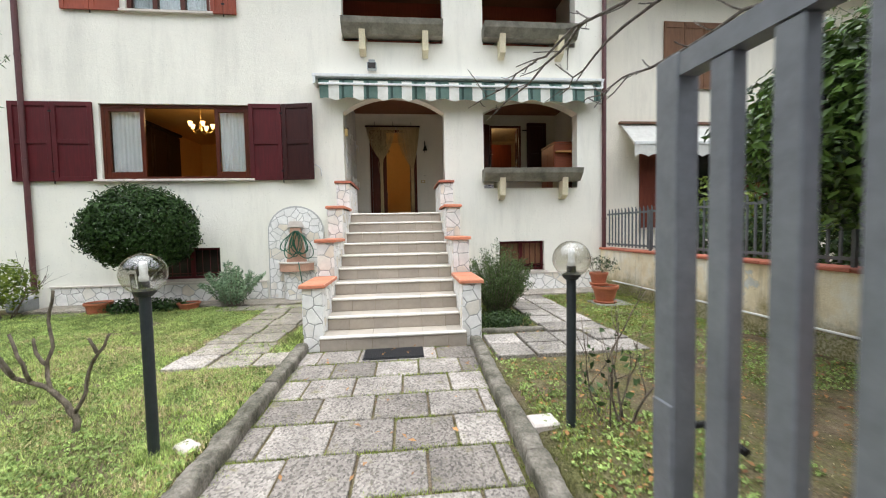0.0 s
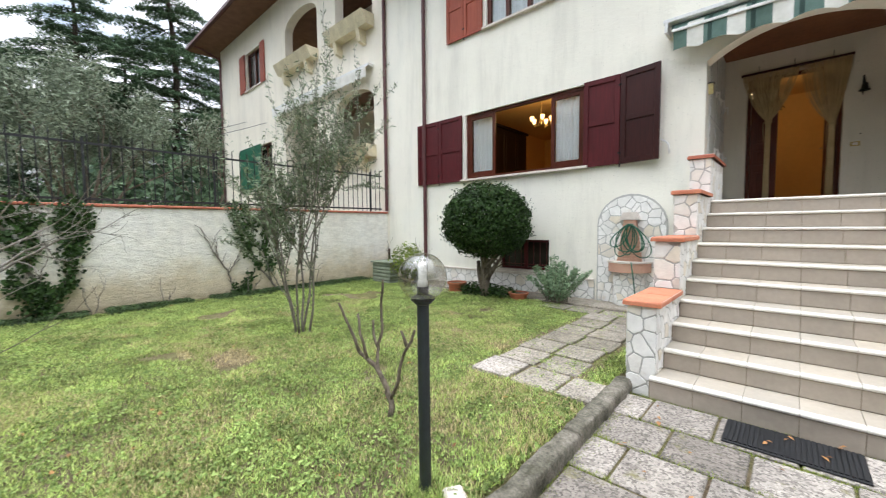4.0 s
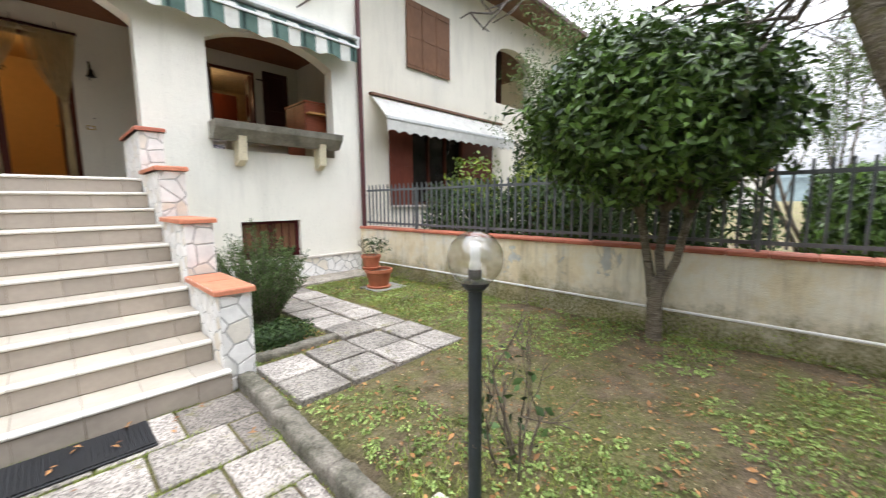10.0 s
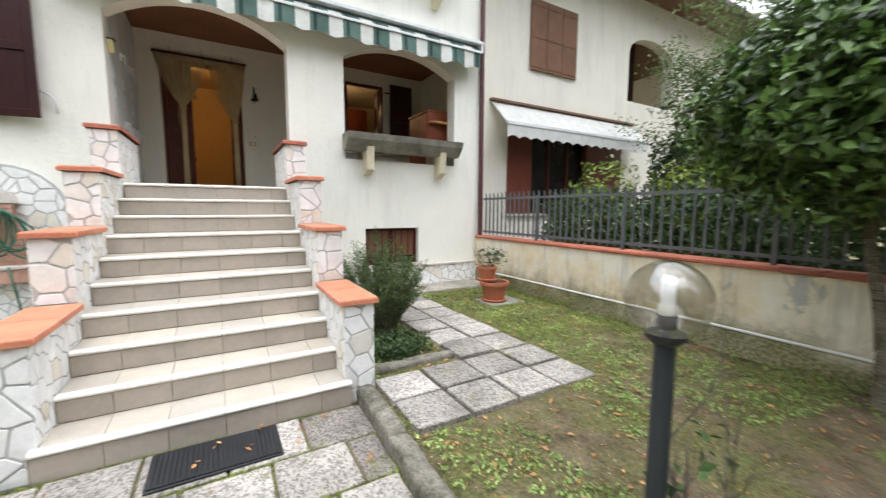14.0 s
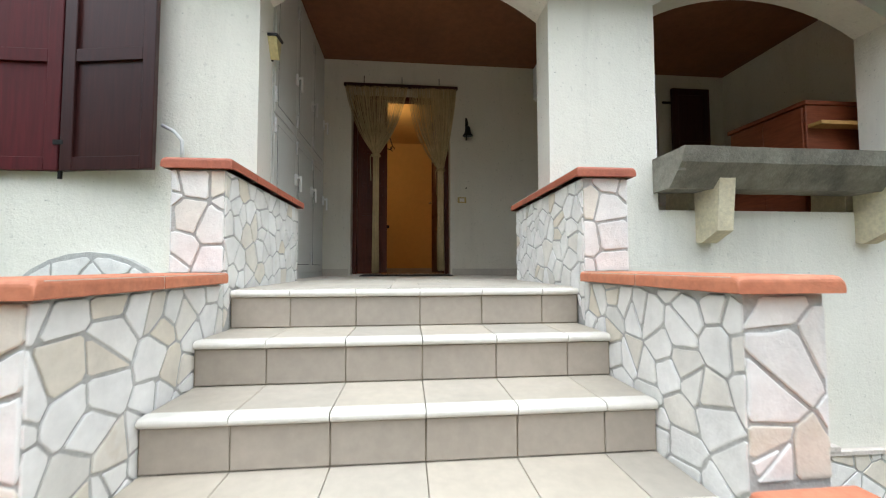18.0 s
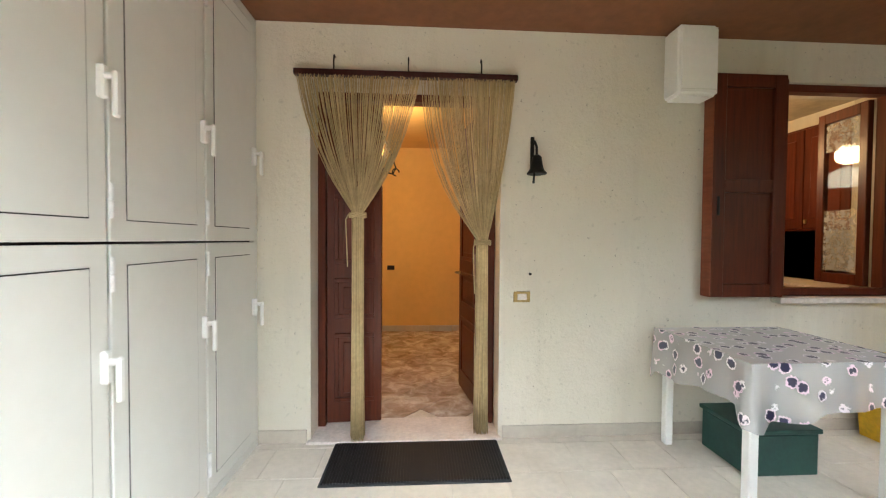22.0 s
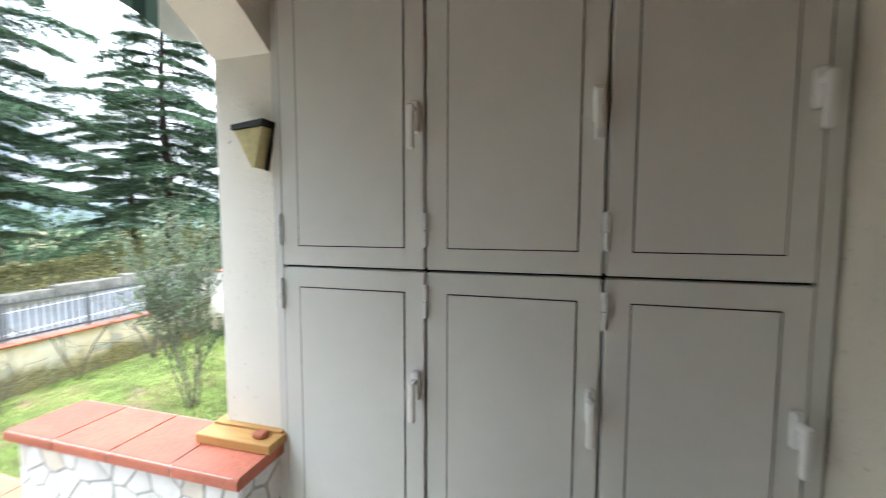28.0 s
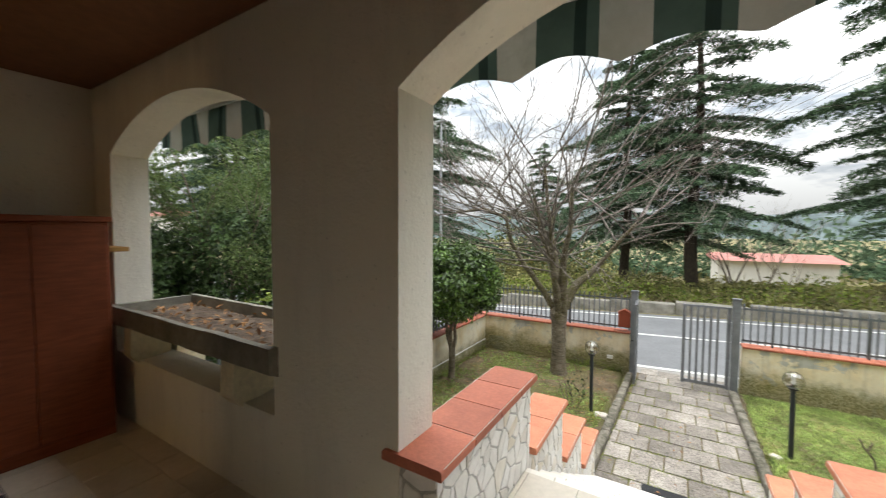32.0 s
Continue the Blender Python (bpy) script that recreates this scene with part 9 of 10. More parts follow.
def lawn():
    rs = np.random.default_rng(90)
    p = lawn_points(125000, -8.3, -1.15, -4.35, 2.8, rs, -0.46)
    alone_me("lawn_grass", tuft_mesh("lawn_grass", p, 0.030, rs, 3, 0.0042), GRASS, "short green lawn grass with moss", "grass")
    near, face = rosettes(lawn_points(17000, -8.3, -1.15, -4.35, 2.8, rs, -0.18), rs)
    alone_me("clover", leaf_cloud("clover", near, face, 0.021, rs, 0.75, 0.6), CLOVER, "low clover leaves in the lawn", "clover")
    p = lawn_points(60000, -7.0, -1.15, -4.35, 1.2, rs, -1.0)
    dry = np.array([noise.noise((a * 0.8 + 9, b * 0.8, 5)) + 0.5 * noise.noise((a * 2.6, b * 2.6, 8)) + 0.42 * math.exp(-((a + 3.3) / 1.4) ** 2 - ((b + 1.2) / 1.2) ** 2) for a, b, _ in p]) > 0.16
    p = p[dry]
    alone_me("dry_grass", tuft_mesh("dry_grass", p, 0.028, rs, 3, 0.0034), STRAW, "dry straw-coloured blades in the lawn", "grass")
    p = lawn_points(30000, 1.06, 4.35, -4.35, 2.8, rs, 0.12)
    q = lawn_points(15000, 1.06, 4.35, 0.0, 2.8, rs, -0.6)
    p = np.concatenate([p, q])
    alone_me("thin_grass", tuft_mesh("thin_grass", p, 0.03, rs, 2, 0.0035), MOSSY, "thin patchy grass on bare soil", "grass")
    near, face = rosettes(lawn_points(4600, 1.06, 4.35, -4.35, 2.8, rs, -0.10), rs, 11, 0.03)
    alone_me("weeds", leaf_cloud("weeds", near, face, 0.024, rs, 0.62, 0.6), CLOVER, "small leafy weeds on bare soil", "weeds")
    # taller weeds along the foot of the white wall
    edge = np.c_[LX + 0.05 + rs.exponential(0.09, 2600), rs.uniform(-4.3, 2.6, 2600), np.full(2600, 0.03)]
    k = np.array([noise.noise((2, b * 1.3, 4)) for _, b, _ in edge]) > -0.25
    near, face = rosettes(edge[k], rs, 9, 0.05)
    near[:, 2] += rs.uniform(0, 0.07, len(near))
    alone_me("weeds", leaf_cloud("weeds", near, face, 0.04, rs, 0.6, 0.8), HEDGE_LEAF, "dark leafy weeds along the foot of the white wall", "weeds")
    lit = lawn_points(1100, 1.06, 4.35, -4.35, 2.8, rs, -1.0)
    lit2 = lawn_points(330, -8.3, -1.15, -4.35, 2.8, rs, -1.0)
    lit3 = np.c_[rs.uniform(-0.95, 0.8, 26), rs.uniform(-4.3, -0.1, 26), np.full(26, 0.012)]
    mats = np.array([(-0.12, -0.30, 0.022), (-0.02, -0.16, 0.022), (0.22, -0.08, 0.022), (0.45, -0.2, 0.01), (0.42, -0.33, 0.01), (0.62, -0.12, 0.01), (-0.72, -0.4, 0.01), (-0.8, -0.9, 0.01), (0.75, -0.7, 0.01), (0.15, -0.28, 0.022)])
    lit = np.concatenate([lit, lit2, lit3, mats, mats + np.array((0.02, 0.03, 0.004))])
    rim = rs.uniform(0, 6.28, 160)
    base = np.c_[-1.41 + 0.09 * np.cos(rim), -2.03 + 0.09 * np.sin(rim), np.full(160, 0.03)]
    alone_me("grass_tuft", tuft_mesh("grass_tuft", base, 0.06, rs, 3, 0.004), GRASS, "longer grass round the lamp post foot", "grass")
    alone_me("fallen_leaves", leaf_cloud("fallen_leaves", lit + np.array((0, 0, 0.014)), np.tile((0, 0, 1.0), (len(lit), 1)), 0.05, rs, 0.5, 0.45), LITTER, "scattered brown fallen leaves", "leaves")
    bits = lawn_points(9000, 1.06, 4.35, -4.35, 2.8, rs, -1.0)
    alone_me("ground_litter", leaf_cloud("ground_litter", bits + np.array((0, 0, 0.008)), np.tile((0, 0, 1.0), (len(bits), 1)), 0.016, rs, 0.6, 0.6), LITTER, "small brown leaf crumbs on the bare soil", "leaf litter")
    bits = lawn_points(9000, -8.3, 4.35, -4.35, 2.8, rs, -1.0)
    alone_me("dry_bits", leaf_cloud("dry_bits", bits + np.array((0, 0, 0.012)), np.tile((0, 0, 1.0), (len(bits), 1)), 0.018, rs, 0.35, 0.6), STRAW, "pale dry bits in the grass", "leaf litter")
    # moss clinging to the foot of the right-hand walls
    u = rs.uniform(0, 1, 9000)
    up = np.minimum(rs.exponential(0.075, 9000), 0.4)
    front = np.arange(9000) < 4500
    foot = np.where(front[:, None], np.c_[1.0 + 3.3 * u, np.full(9000, GY + 0.004), up], np.c_[np.full(9000, RX - 0.034), -4.35 + 7.1 * u, np.minimum(up, 0.25)])
    k = np.array([noise.noise((a * 1.6, b * 1.6, c * 4)) for a, b, c in foot]) > -0.08
    alone_me("wall_moss", tuft_mesh("wall_moss", foot[k], 0.012, rs, 3, 0.005), MOSSY, "moss on the damp foot of the garden walls", "moss")
    # moss and weeds in the joints of the path
    x = rs.uniform(-1.0, 0.9, 9000)
    y = -0.42 * np.floor(rs.uniform(0, 10.9, 9000)) - 0.005 + rs.normal(0, 0.012, 9000)
    side = rs.random(9000) < 0.35
    x[side] = np.where(rs.random(side.sum()) < 0.5, -0.985, 0.87) + rs.normal(0, 0.03, side.sum())
    y[side] = rs.uniform(-4.4, -0.02, side.sum())
    p = np.c_[x, y, np.full(len(x), -0.008)]
    k = np.array([noise.noise((a * 2, b * 2, 1)) for a, b in zip(x, y)]) > -0.12
    alone_me("joint_moss", tuft_mesh("joint_moss", p[k], 0.016, rs, 3, 0.004), MOSSY, "moss and grass in the path joints", "moss")


def alone_me(name, me, material, label, category):
    return tagged(mesh_part(name, me, material), label, category, kind="stuff")



lawn()
# ---- neighbouring houses ----
def house_part_window(parent, x0, x1, z0, z1, y, shutters, frame=FRAME_WOOD):
    w = part("window", boxed(x0, x1, y + 0.16, y + 0.2, z0, z1), DARK_GLASS, parent)
    part("frame", boxed(x0, x1, y + 0.1, y + 0.16, z0, z0 + 0.07), frame, w)
    part("frame", boxed(x0, x1, y + 0.1, y + 0.16, z1 - 0.07, z1), frame, w)
    n = max(2, round((x1 - x0) / 0.7))
    for i in range(n + 1):
        x = x0 + (x1 - x0 - 0.07) * i / n
        part("frame", boxed(x, x + 0.07, y + 0.1, y + 0.16, z0 + 0.07, z1 - 0.07), frame, w)
    part("sill", boxed(x0 - 0.08, x1 + 0.08, y - 0.07, y + 0.1, z0 - 0.05, z0), MARBLE_W, w)
    for a, b, m in shutters:
        s = part("shutter", boxed(a, b, y - 0.05, y - 0.015, z0 - 0.03, z1 + 0.03, 0.006), m, parent)
        for zz in (z0 + 0.06, (z0 + z1) / 2, z1 - 0.1):
            part("rail", boxed(a + 0.04, b - 0.04, y - 0.062, y - 0.05, zz, zz + 0.06), m, s)
    return w


def left_house():
    h = thing("neighbour_house_left", "cream neighbouring house with arched loggias and brown eave", "house", (-14, FY, 1.1))
    bm = bmesh.new()
    x0, x1 = -21.0, -8.30
    pierced_wall(bm, x0, x1, 0.8, 5.7, FY, FY + 0.3, [(-10.9, -8.92, 3.45, 5.05, 5.5), (-14.4, -12.0, 2.2, 5.05, 5.5), (-18.9, -15.6, 3.1, 4.9)])
    pierced_wall(bm, x0, x1, 5.7, 10.0, FY, FY + 0.3, [(-10.8, -8.92, 7.05, 8.6, 9.1), (-14.2, -11.9, 7.05, 8.6, 9.1), (-17.9, -16.4, 7.4, 8.95)])
    part("wall", bm, STUCCO_N, h)
    part("end_wall", boxed(x0, x0 + 0.3, FY + 0.3, 13.0, 0.8, 10.0), STUCCO_N, h)
    part("loggia_back", boxed(-15.0, -8.4, 5.3, 5.5, 0.8, 10.0), STUCCO_N, h)
    part("loggia_floor", boxed(-15.0, -8.4, FY + 0.3, 5.3, 5.9, 6.15), SOFFIT, h, "brown loggia ceiling")
    part("loggia_ceiling", boxed(-15.0, -8.4, FY + 0.3, 5.3, 9.3, 9.5), SOFFIT, h, "brown loggia ceiling")
    part("loggia_ceiling", boxed(-15.0, -8.4, FY + 0.3, 5.3, 5.65, 5.8), SOFFIT, h, "brown loggia ceiling")
    part("loggia_doorway", boxed(-10.5, -9.8, 5.27, 5.3, 3.0, 4.6), DARK_GLASS, h)
    house_part_window(h, -17.9, -16.4, 7.4, 8.95, FY, ((-18.55, -17.95, ORANGE_SHUTTER), (-16.38, -15.95, ORANGE_SHUTTER)))
    house_part_window(h, -18.9, -15.6, 3.1, 4.9, FY, ())
    part("tarp", boxed(-18.9, -16.6, FY - 0.03, FY - 0.01, 3.0, 4.95), HOSE, h, "green blind in the ground-floor window")
    for a, b, z in ((-10.95, -8.85, 3.75), (-14.3, -11.85, 7.35), (-10.85, -8.85, 7.35)):
        bm = bmesh.new()
        prism(bm, [(FY - 0.45, z), (FY + 0.1, z), (FY + 0.05, z - 0.33), (FY - 0.28, z - 0.33)], a, b, "x")
        p = part("planter", bm, BRACKET, h, "cream concrete balcony planter")
        for x in (a + 0.35, b - 0.45):
            bm = bmesh.new()
            prism(bm, [(FY - 0.3, z - 0.2), (FY, z - 0.2), (FY, z - 0.72), (FY - 0.2, z - 0.66)], x - 0.07, x + 0.07, "x")
            part("bracket", bm, BRACKET, p)
    part("eave", boxed(x0 - 0.9, x1, FY - 1.1, 14, 10.0, 10.14), SOFFIT, h, "brown boarded eave")
    bm = bmesh.new()
    prism(bm, [(FY - 1.15, 10.14), (14.1, 10.14), (8.5, 12.4)], x0 - 1.0, x1, "x")
    part("roof", bm, ROOF_TILE, h)
    part("gutter", boxed(x0 - 0.9, x1, FY - 1.22, FY - 1.1, 10.02, 10.14), PIPE_RED, h)
    bm = bmesh.new()
    rod(bm, (x0 + 0.1, FY - 0.07, 1.2), (x0 + 0.1, FY - 0.07, 9.6), 0.05, n=8)
    pipe(bm, [(x0 + 0.1, FY - 0.07, 9.6), (x0 - 0.1, FY - 0.6, 9.9), (x0 - 0.1, FY - 1.1, 10.0)], 0.05, 8)
    part("downpipe", bm, PIPE_RED, h)
    aw = part("awning", boxed(-15.1, -8.9, FY - 0.18, FY - 0.02, 5.93, 6.0), WHITE_METAL, h, "white awning with scalloped edge")
    bm = bmesh.new()
    pts = [(-15.0 + 0.1 * i, 5.60 + 0.06 * abs(math.sin(i * math.pi / 3))) for i in range(61)]
    prism(bm, [(-15.0, 5.92)] + pts + [(-9.0, 5.92)], FY - 0.21, FY - 0.2)
    part("valance", bm, AWNING_N, aw)


left_house()


def right_house():
    y = 4.30
    h = thing("neighbour_house_right", "cream neighbouring house with red shutters and white awning", "house", (9, y, 0))
    bm = bmesh.new()
    pierced_wall(bm, 4.47, 17.0, -0.3, 4.2, y, y + 0.3, [(5.9, 8.6, 1.35, 3.25)])
    pierced_wall(bm, 4.47, 17.0, 4.2, 7.3, y, y + 0.3, [(6.9, 7.5, 4.75, 6.2), (10.1, 12.2, 4.5, 5.8, 6.3)])
    part("wall", bm, STUCCO_N, h)
    part("end_wall", boxed(16.7, 17.0, y + 0.3, 13.0, -0.3, 7.3), STUCCO_N, h)
    # dark sheet that gives the depth of the loggia its shade
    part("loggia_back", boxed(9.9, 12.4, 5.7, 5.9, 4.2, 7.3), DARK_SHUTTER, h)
    house_part_window(h, 5.9, 8.6, 1.35, 3.25, y, ((5.82, 6.55, RED_SHUTTER), (8.45, 9.9, RED_SHUTTER)))
    for a, b in ((6.42, 6.92), (6.93, 7.42), (7.43, 7.94)):
        s = part("shutter", boxed(a, b, y - 0.06, y - 0.02, 4.68, 6.25, 0.006), PALE_SHUTTER, h, "sun-worn brown shutter leaf")
        for zz in (4.75, 5.4, 6.1):
            part("rail", boxed(a + 0.05, b - 0.05, y - 0.072, y - 0.06, zz, zz + 0.07), PALE_SHUTTER, s)
    part("eave", boxed(4.6, 18.0, y - 0.95, 14, 7.3, 7.42), SOFFIT, h, "brown boarded eave")
    part("gutter", boxed(4.6, 18.0, y - 1.07, y - 0.95, 7.32, 7.44), PIPE_RED, h)
    bm = bmesh.new()
    prism(bm, [(y - 1.0, 7.42), (14.1, 7.42), (9, 9.3)], 4.6, 18.0, "x")
    part("roof", bm, ROOF_TILE, h)
    # the awning let out a little
    bm = bmesh.new()
    a0, a1 = 5.35, 10.3
    prism(bm, [(y - 0.02, 3.83), (y - 0.02, 3.80), (y - 0.56, 3.26), (y - 0.56, 3.29)], a0, a1, "x")
    aw = part("awning", bm, AWNING_N, h, "grimy white awning let out over the window")
    part("front_bar", boxed(a0, a1, y - 0.60, y - 0.56, 3.24, 3.30), WHITE_METAL, aw)
    part("cassette", boxed(a0 - 0.05, a1 + 0.05, y - 0.1, y, 3.83, 3.88), SOFFIT, aw)
    bm = bmesh.new()
    pts = [(a0 + (a1 - a0) * i / 60, 2.96 + 0.06 * abs(math.sin(i * math.pi / 4))) for i in range(61)]
    prism(bm, [(a0, 3.25)] + pts + [(a1, 3.25)], y - 0.585, y - 0.575)
    part("valance", bm, AWNING_N, aw)
    alone("wall_side_return", boxed(4.47, 4.6, FB, y + 0.1, -0.3, 7.3), STUCCO_N, "cream side return between the two houses", "wall", "structure")


right_house()

# hedge and shrubs behind the side fence
def hedge(label, boxes, n, size, material, seed, category="hedge"):
    t = thing("hedge", label, category, ((boxes[0][0] + boxes[0][1]) / 2, (boxes[0][2] + boxes[0][3]) / 2, 0))
    rs = np.random.default_rng(seed)
    P, D = [], []
    for x0, x1, y0, y1, z0, z1 in boxes:
        c = np.array(((x0 + x1) / 2, (y0 + y1) / 2, (z0 + z1) / 2))
        h = np.array(((x1 - x0) / 2, (y1 - y0) / 2, (z1 - z0) / 2))
        d = rs.normal(0, 1, (n, 3))
        d /= np.linalg.norm(d, axis=1)[:, None]
        k = 1 / np.maximum(np.abs(d).max(1), 1e-3)
        s = (0.5 + 0.5 * k) * rs.uniform(0.7, 1.0, n)
        lump = np.array([1 + 0.18 * noise.noise(Vector(v) * 3 + Vector(c)) for v in d])
        P.append(c + d * h * (s * lump)[:, None])
        D.append(d)
    mesh_part("leaves", leaf_cloud("leaves", np.concatenate(P), np.concatenate(D), size, rs, 0.5), material, t)["kind"] = "stuff"
    bm = bmesh.new()
    for x0, x1, y0, y1, z0, z1 in boxes:
        for k in range(4):
            x, y = x0 + (x1 - x0) * (0.3 + 0.13 * k), y0 + (y1 - y0) * (0.2 + 0.2 * k)
            rod(bm, (x, y, ground_z(x, y) - 0.02), (x, y, (z0 + z1) / 2), 0.03, 0.012, 6)
    part("stem", bm, DARK_BARK, t)


hedge("dark evergreen hedge behind the side fence", [(4.75, 5.6, -1.2, 0.6, 0.1, 1.75), (4.8, 5.7, 0.5, 2.3, 0.1, 1.7), (4.75, 5.6, -2.9, -1.1, 0.1, 1.65)], 3600, 0.085, HEDGE_LEAF, 101)
hedge("shrub with bright yellow-green shoots by the fence", [(5.0, 5.9, 0.9, 1.8, 1.2, 2.25), (5.2, 6.0, -0.2, 0.6, 1.2, 2.1)], 420, 0.10, YELLOW_LEAF, 102, "shrub")
hedge("low green hedge beyond the fence", [(6.2, 8.6, -4.4, -3.2, 0.0, 1.9), (8.6, 11.5, -4.2, -3.0, 0.0, 2.0)], 8000, 0.12, CAMELLIA, 103)
hedge("dark evergreen shrub below the neighbouring window", [(5.6, 8.0, 2.0, 3.2, 0.0, 1.95)], 8000, 0.085, HEDGE_LEAF, 106, "shrub")
hedge("tall dense bush in the next garden", [(7.1, 10.2, -2.0, 1.3, 0.0, 3.7), (8.5, 11.0, 0.6, 3.0, 0.0, 3.4)], 17000, 0.12, HEDGE_LEAF, 104, "bush")


def airy_tree(name, label, x, y, z, h, spread, seed, material, leaf, n_leaf, bark=TWIG, stems=4, depth=3):
    t = thing(name, label, "tree", (x, y, z))
    rr = random.Random(seed)
    rs = np.random.default_rng(seed)
    segs = []
    for k in range(stems):
        a = 2 * math.pi * k / stems + rr.random()
        grow(segs, Vector((x + 0.1 * math.cos(a), y + 0.1 * math.sin(a), z - 0.05)), Vector((spread * math.cos(a), spread * math.sin(a), 1)), h * 0.5, 0.05, depth, rr, 0.5, 0.6, 0.1, 0.08, (2, 3))
    part("trunk", limbs_mesh(segs, lambda r: 6 if r > 0.03 else 4), bark, t, smooth=True)
    if n_leaf:
        cen, way = [], []
        for pts, r0, r1, dep in segs:
            if dep > 1:
                continue
            for q in pts:
                for _ in range(n_leaf):
                    cen.append((q.x + rr.gauss(0, 0.14), q.y + rr.gauss(0, 0.14), q.z + rr.gauss(0, 0.14)))
                    way.append((rr.gauss(0, 1), rr.gauss(0, 1), rr.gauss(0.4, 1)))
        mesh_part("leaves", leaf_cloud("leaves", np.array(cen), np.array(way), leaf, rs, 0.3), material, t)["kind"] = "stuff"
    return t


airy_tree("olive_tree", "loose light-green tree above the next garden's hedge", 8.4, 0.2, 0.0, 5.0, 0.3, 111, YOUNG_LEAF, 0.10, 30, stems=6)
airy_tree("olive_tree", "wispy light-green tree beyond the fence corner", 9.6, -3.3, 0.0, 4.2, 0.3, 115, YOUNG_LEAF, 0.08, 26, stems=5)
airy_tree("olive_tree", "old silvery olive tree behind the white wall", -12.9, -2.4, 1.15, 3.9, 0.5, 112, SILVER, 0.12, 26, stems=6)
airy_tree("olive_tree", "old silvery olive tree beyond the white wall", -18.0, -5.0, 1.15, 3.2, 0.7, 113, SILVER, 0.11, 16, stems=6)
hedge("dark hedge behind the white garden wall", [(-11.6, -10.2, -7.5, -3.6, 1.1, 2.5), (-15.5, -13.5, -1.5, 2.6, 1.1, 2.3)], 5000, 0.12, HEDGE_LEAF, 105)
airy_tree("bare_tree", "bare brown tree at the neighbour's corner", -24.0, 3.5, 1.15, 6.5, 0.4, 114, None, 0, 0, stems=4, depth=4)


# ---- cedars ----
def cedar_mesh(seed, h=18.0, n=62):
    """A layered conifer: drooping tiers of boughs with flat sprays of needles along their side shoots."""
    rr = random.Random(seed)
    rs = np.random.default_rng(seed)
    wood = bmesh.new()
    pipe(wood, [(0.12 * math.sin(i), 0.10 * math.cos(i * 1.3), h * i / 9) for i in range(10)], 0.34, 10, 0.04)
    cen, way = [], []
    for k in range(n):
        s = (k + rr.random()) / n
        z = h * (0.17 + 0.82 * s)
        L = (6.9 * (1 - s) ** 0.72 + 0.5) * rr.uniform(0.5, 1.12)
        a = k * 2.4 + rr.uniform(-0.5, 0.5)
        ux, uy = math.cos(a), math.sin(a)
        rise = rr.uniform(-0.05, 0.20)
        pts = []
        for i in range(9):
            q = i / 8
            pts.append(Vector((ux * L * q, uy * L * q, z + L * (rise * q - 0.27 * q * q))))
        pipe(wood, pts, 0.06 * (1 - 0.6 * s), 5, 0.01)
        m = int(7 * L) + 5
        for j in range(m):
            q = 0.14 + 0.86 * (j + rr.random()) / m
            i = min(7, int(q * 8))
            o = pts[i].lerp(pts[i + 1], q * 8 - i)
            for sd in (-1, 1):
                reach = (L * 0.36 * (1.12 - q) + 0.22) * rr.uniform(0.6, 1.15)
                lean = rr.uniform(0.2, 0.7)
                steps = int(reach * 5) + 2
                for e in range(steps):
                    w = reach * (e + rr.random()) / steps
                    c = o + Vector((-uy * w * sd + ux * w * lean, ux * w * sd + uy * w * lean, -0.16 * w - 0.10 * w * w))
                    for _ in range(3):
                        cen.append((c.x + rr.gauss(0, 0.075), c.y + rr.gauss(0, 0.075), c.z + rr.gauss(0.0, 0.05)))
                        way.append((rr.gauss(0, 0.3), rr.gauss(0, 0.3), 1.0))
    me = bpy.data.meshes.new("trunk")
    wood.to_mesh(me)
    wood.free()
    needles = leaf_cloud("needles", np.array(cen), np.array(way), 0.27, rs, 0.25, 0.8, 0.12)
    return me, needles


CEDARS = [cedar_mesh(201), cedar_mesh(202, 20.0, 70)]
for k, (a, b) in enumerate(CEDARS):
    a.materials.append(DARK_BARK)
    b.materials.append(CEDAR)


def cedar(x, y, z, kind, scale, turn, label="tall dark cedar with drooping tiers of boughs"):
    t = thing("cedar_tree", label, "tree", (x, y, z), group="roadside cedars")
    for name, me in zip(("trunk", "foliage"), CEDARS[kind]):
        o = new(name, me)
        o.parent = t
        if name == "foliage":
            o["kind"] = "stuff"
    t.matrix_basis = pose(x, y, z, 0, 0, turn) @ Matrix.Diagonal((scale, scale, scale, 1))


for i, (x, y, s) in enumerate(((-0.7, -18.2, 0.95), (-9.6, -17.8, 0.98), (-18.6, -18.2, 1.0), (16.8, -18.0, 1.1), (2.6, -20.0, 0.86), (-29, -19.5, 1.0), (22.5, -15.0, 1.05), (27, -22, 1.05), (11.5, -33, 0.8), (-15, -31, 0.85), (-38, -17, 1.0), (-25, -30, 0.9),
                                 (-31, -11.5, 0.72), (-33, -6.0, 0.78), (-36, -0.5, 1.05), (-36, 5.0, 1.15), (-41, 11, 1.1), (-52, -6, 1.0), (-50, 4, 1.1), (25, -14.2, 1.1), (32, -13.8, 1.2), (38, -16, 1.1))):
    cedar(x, y, ground_z(x, y) - 0.1, i % 2, s, i * 67)


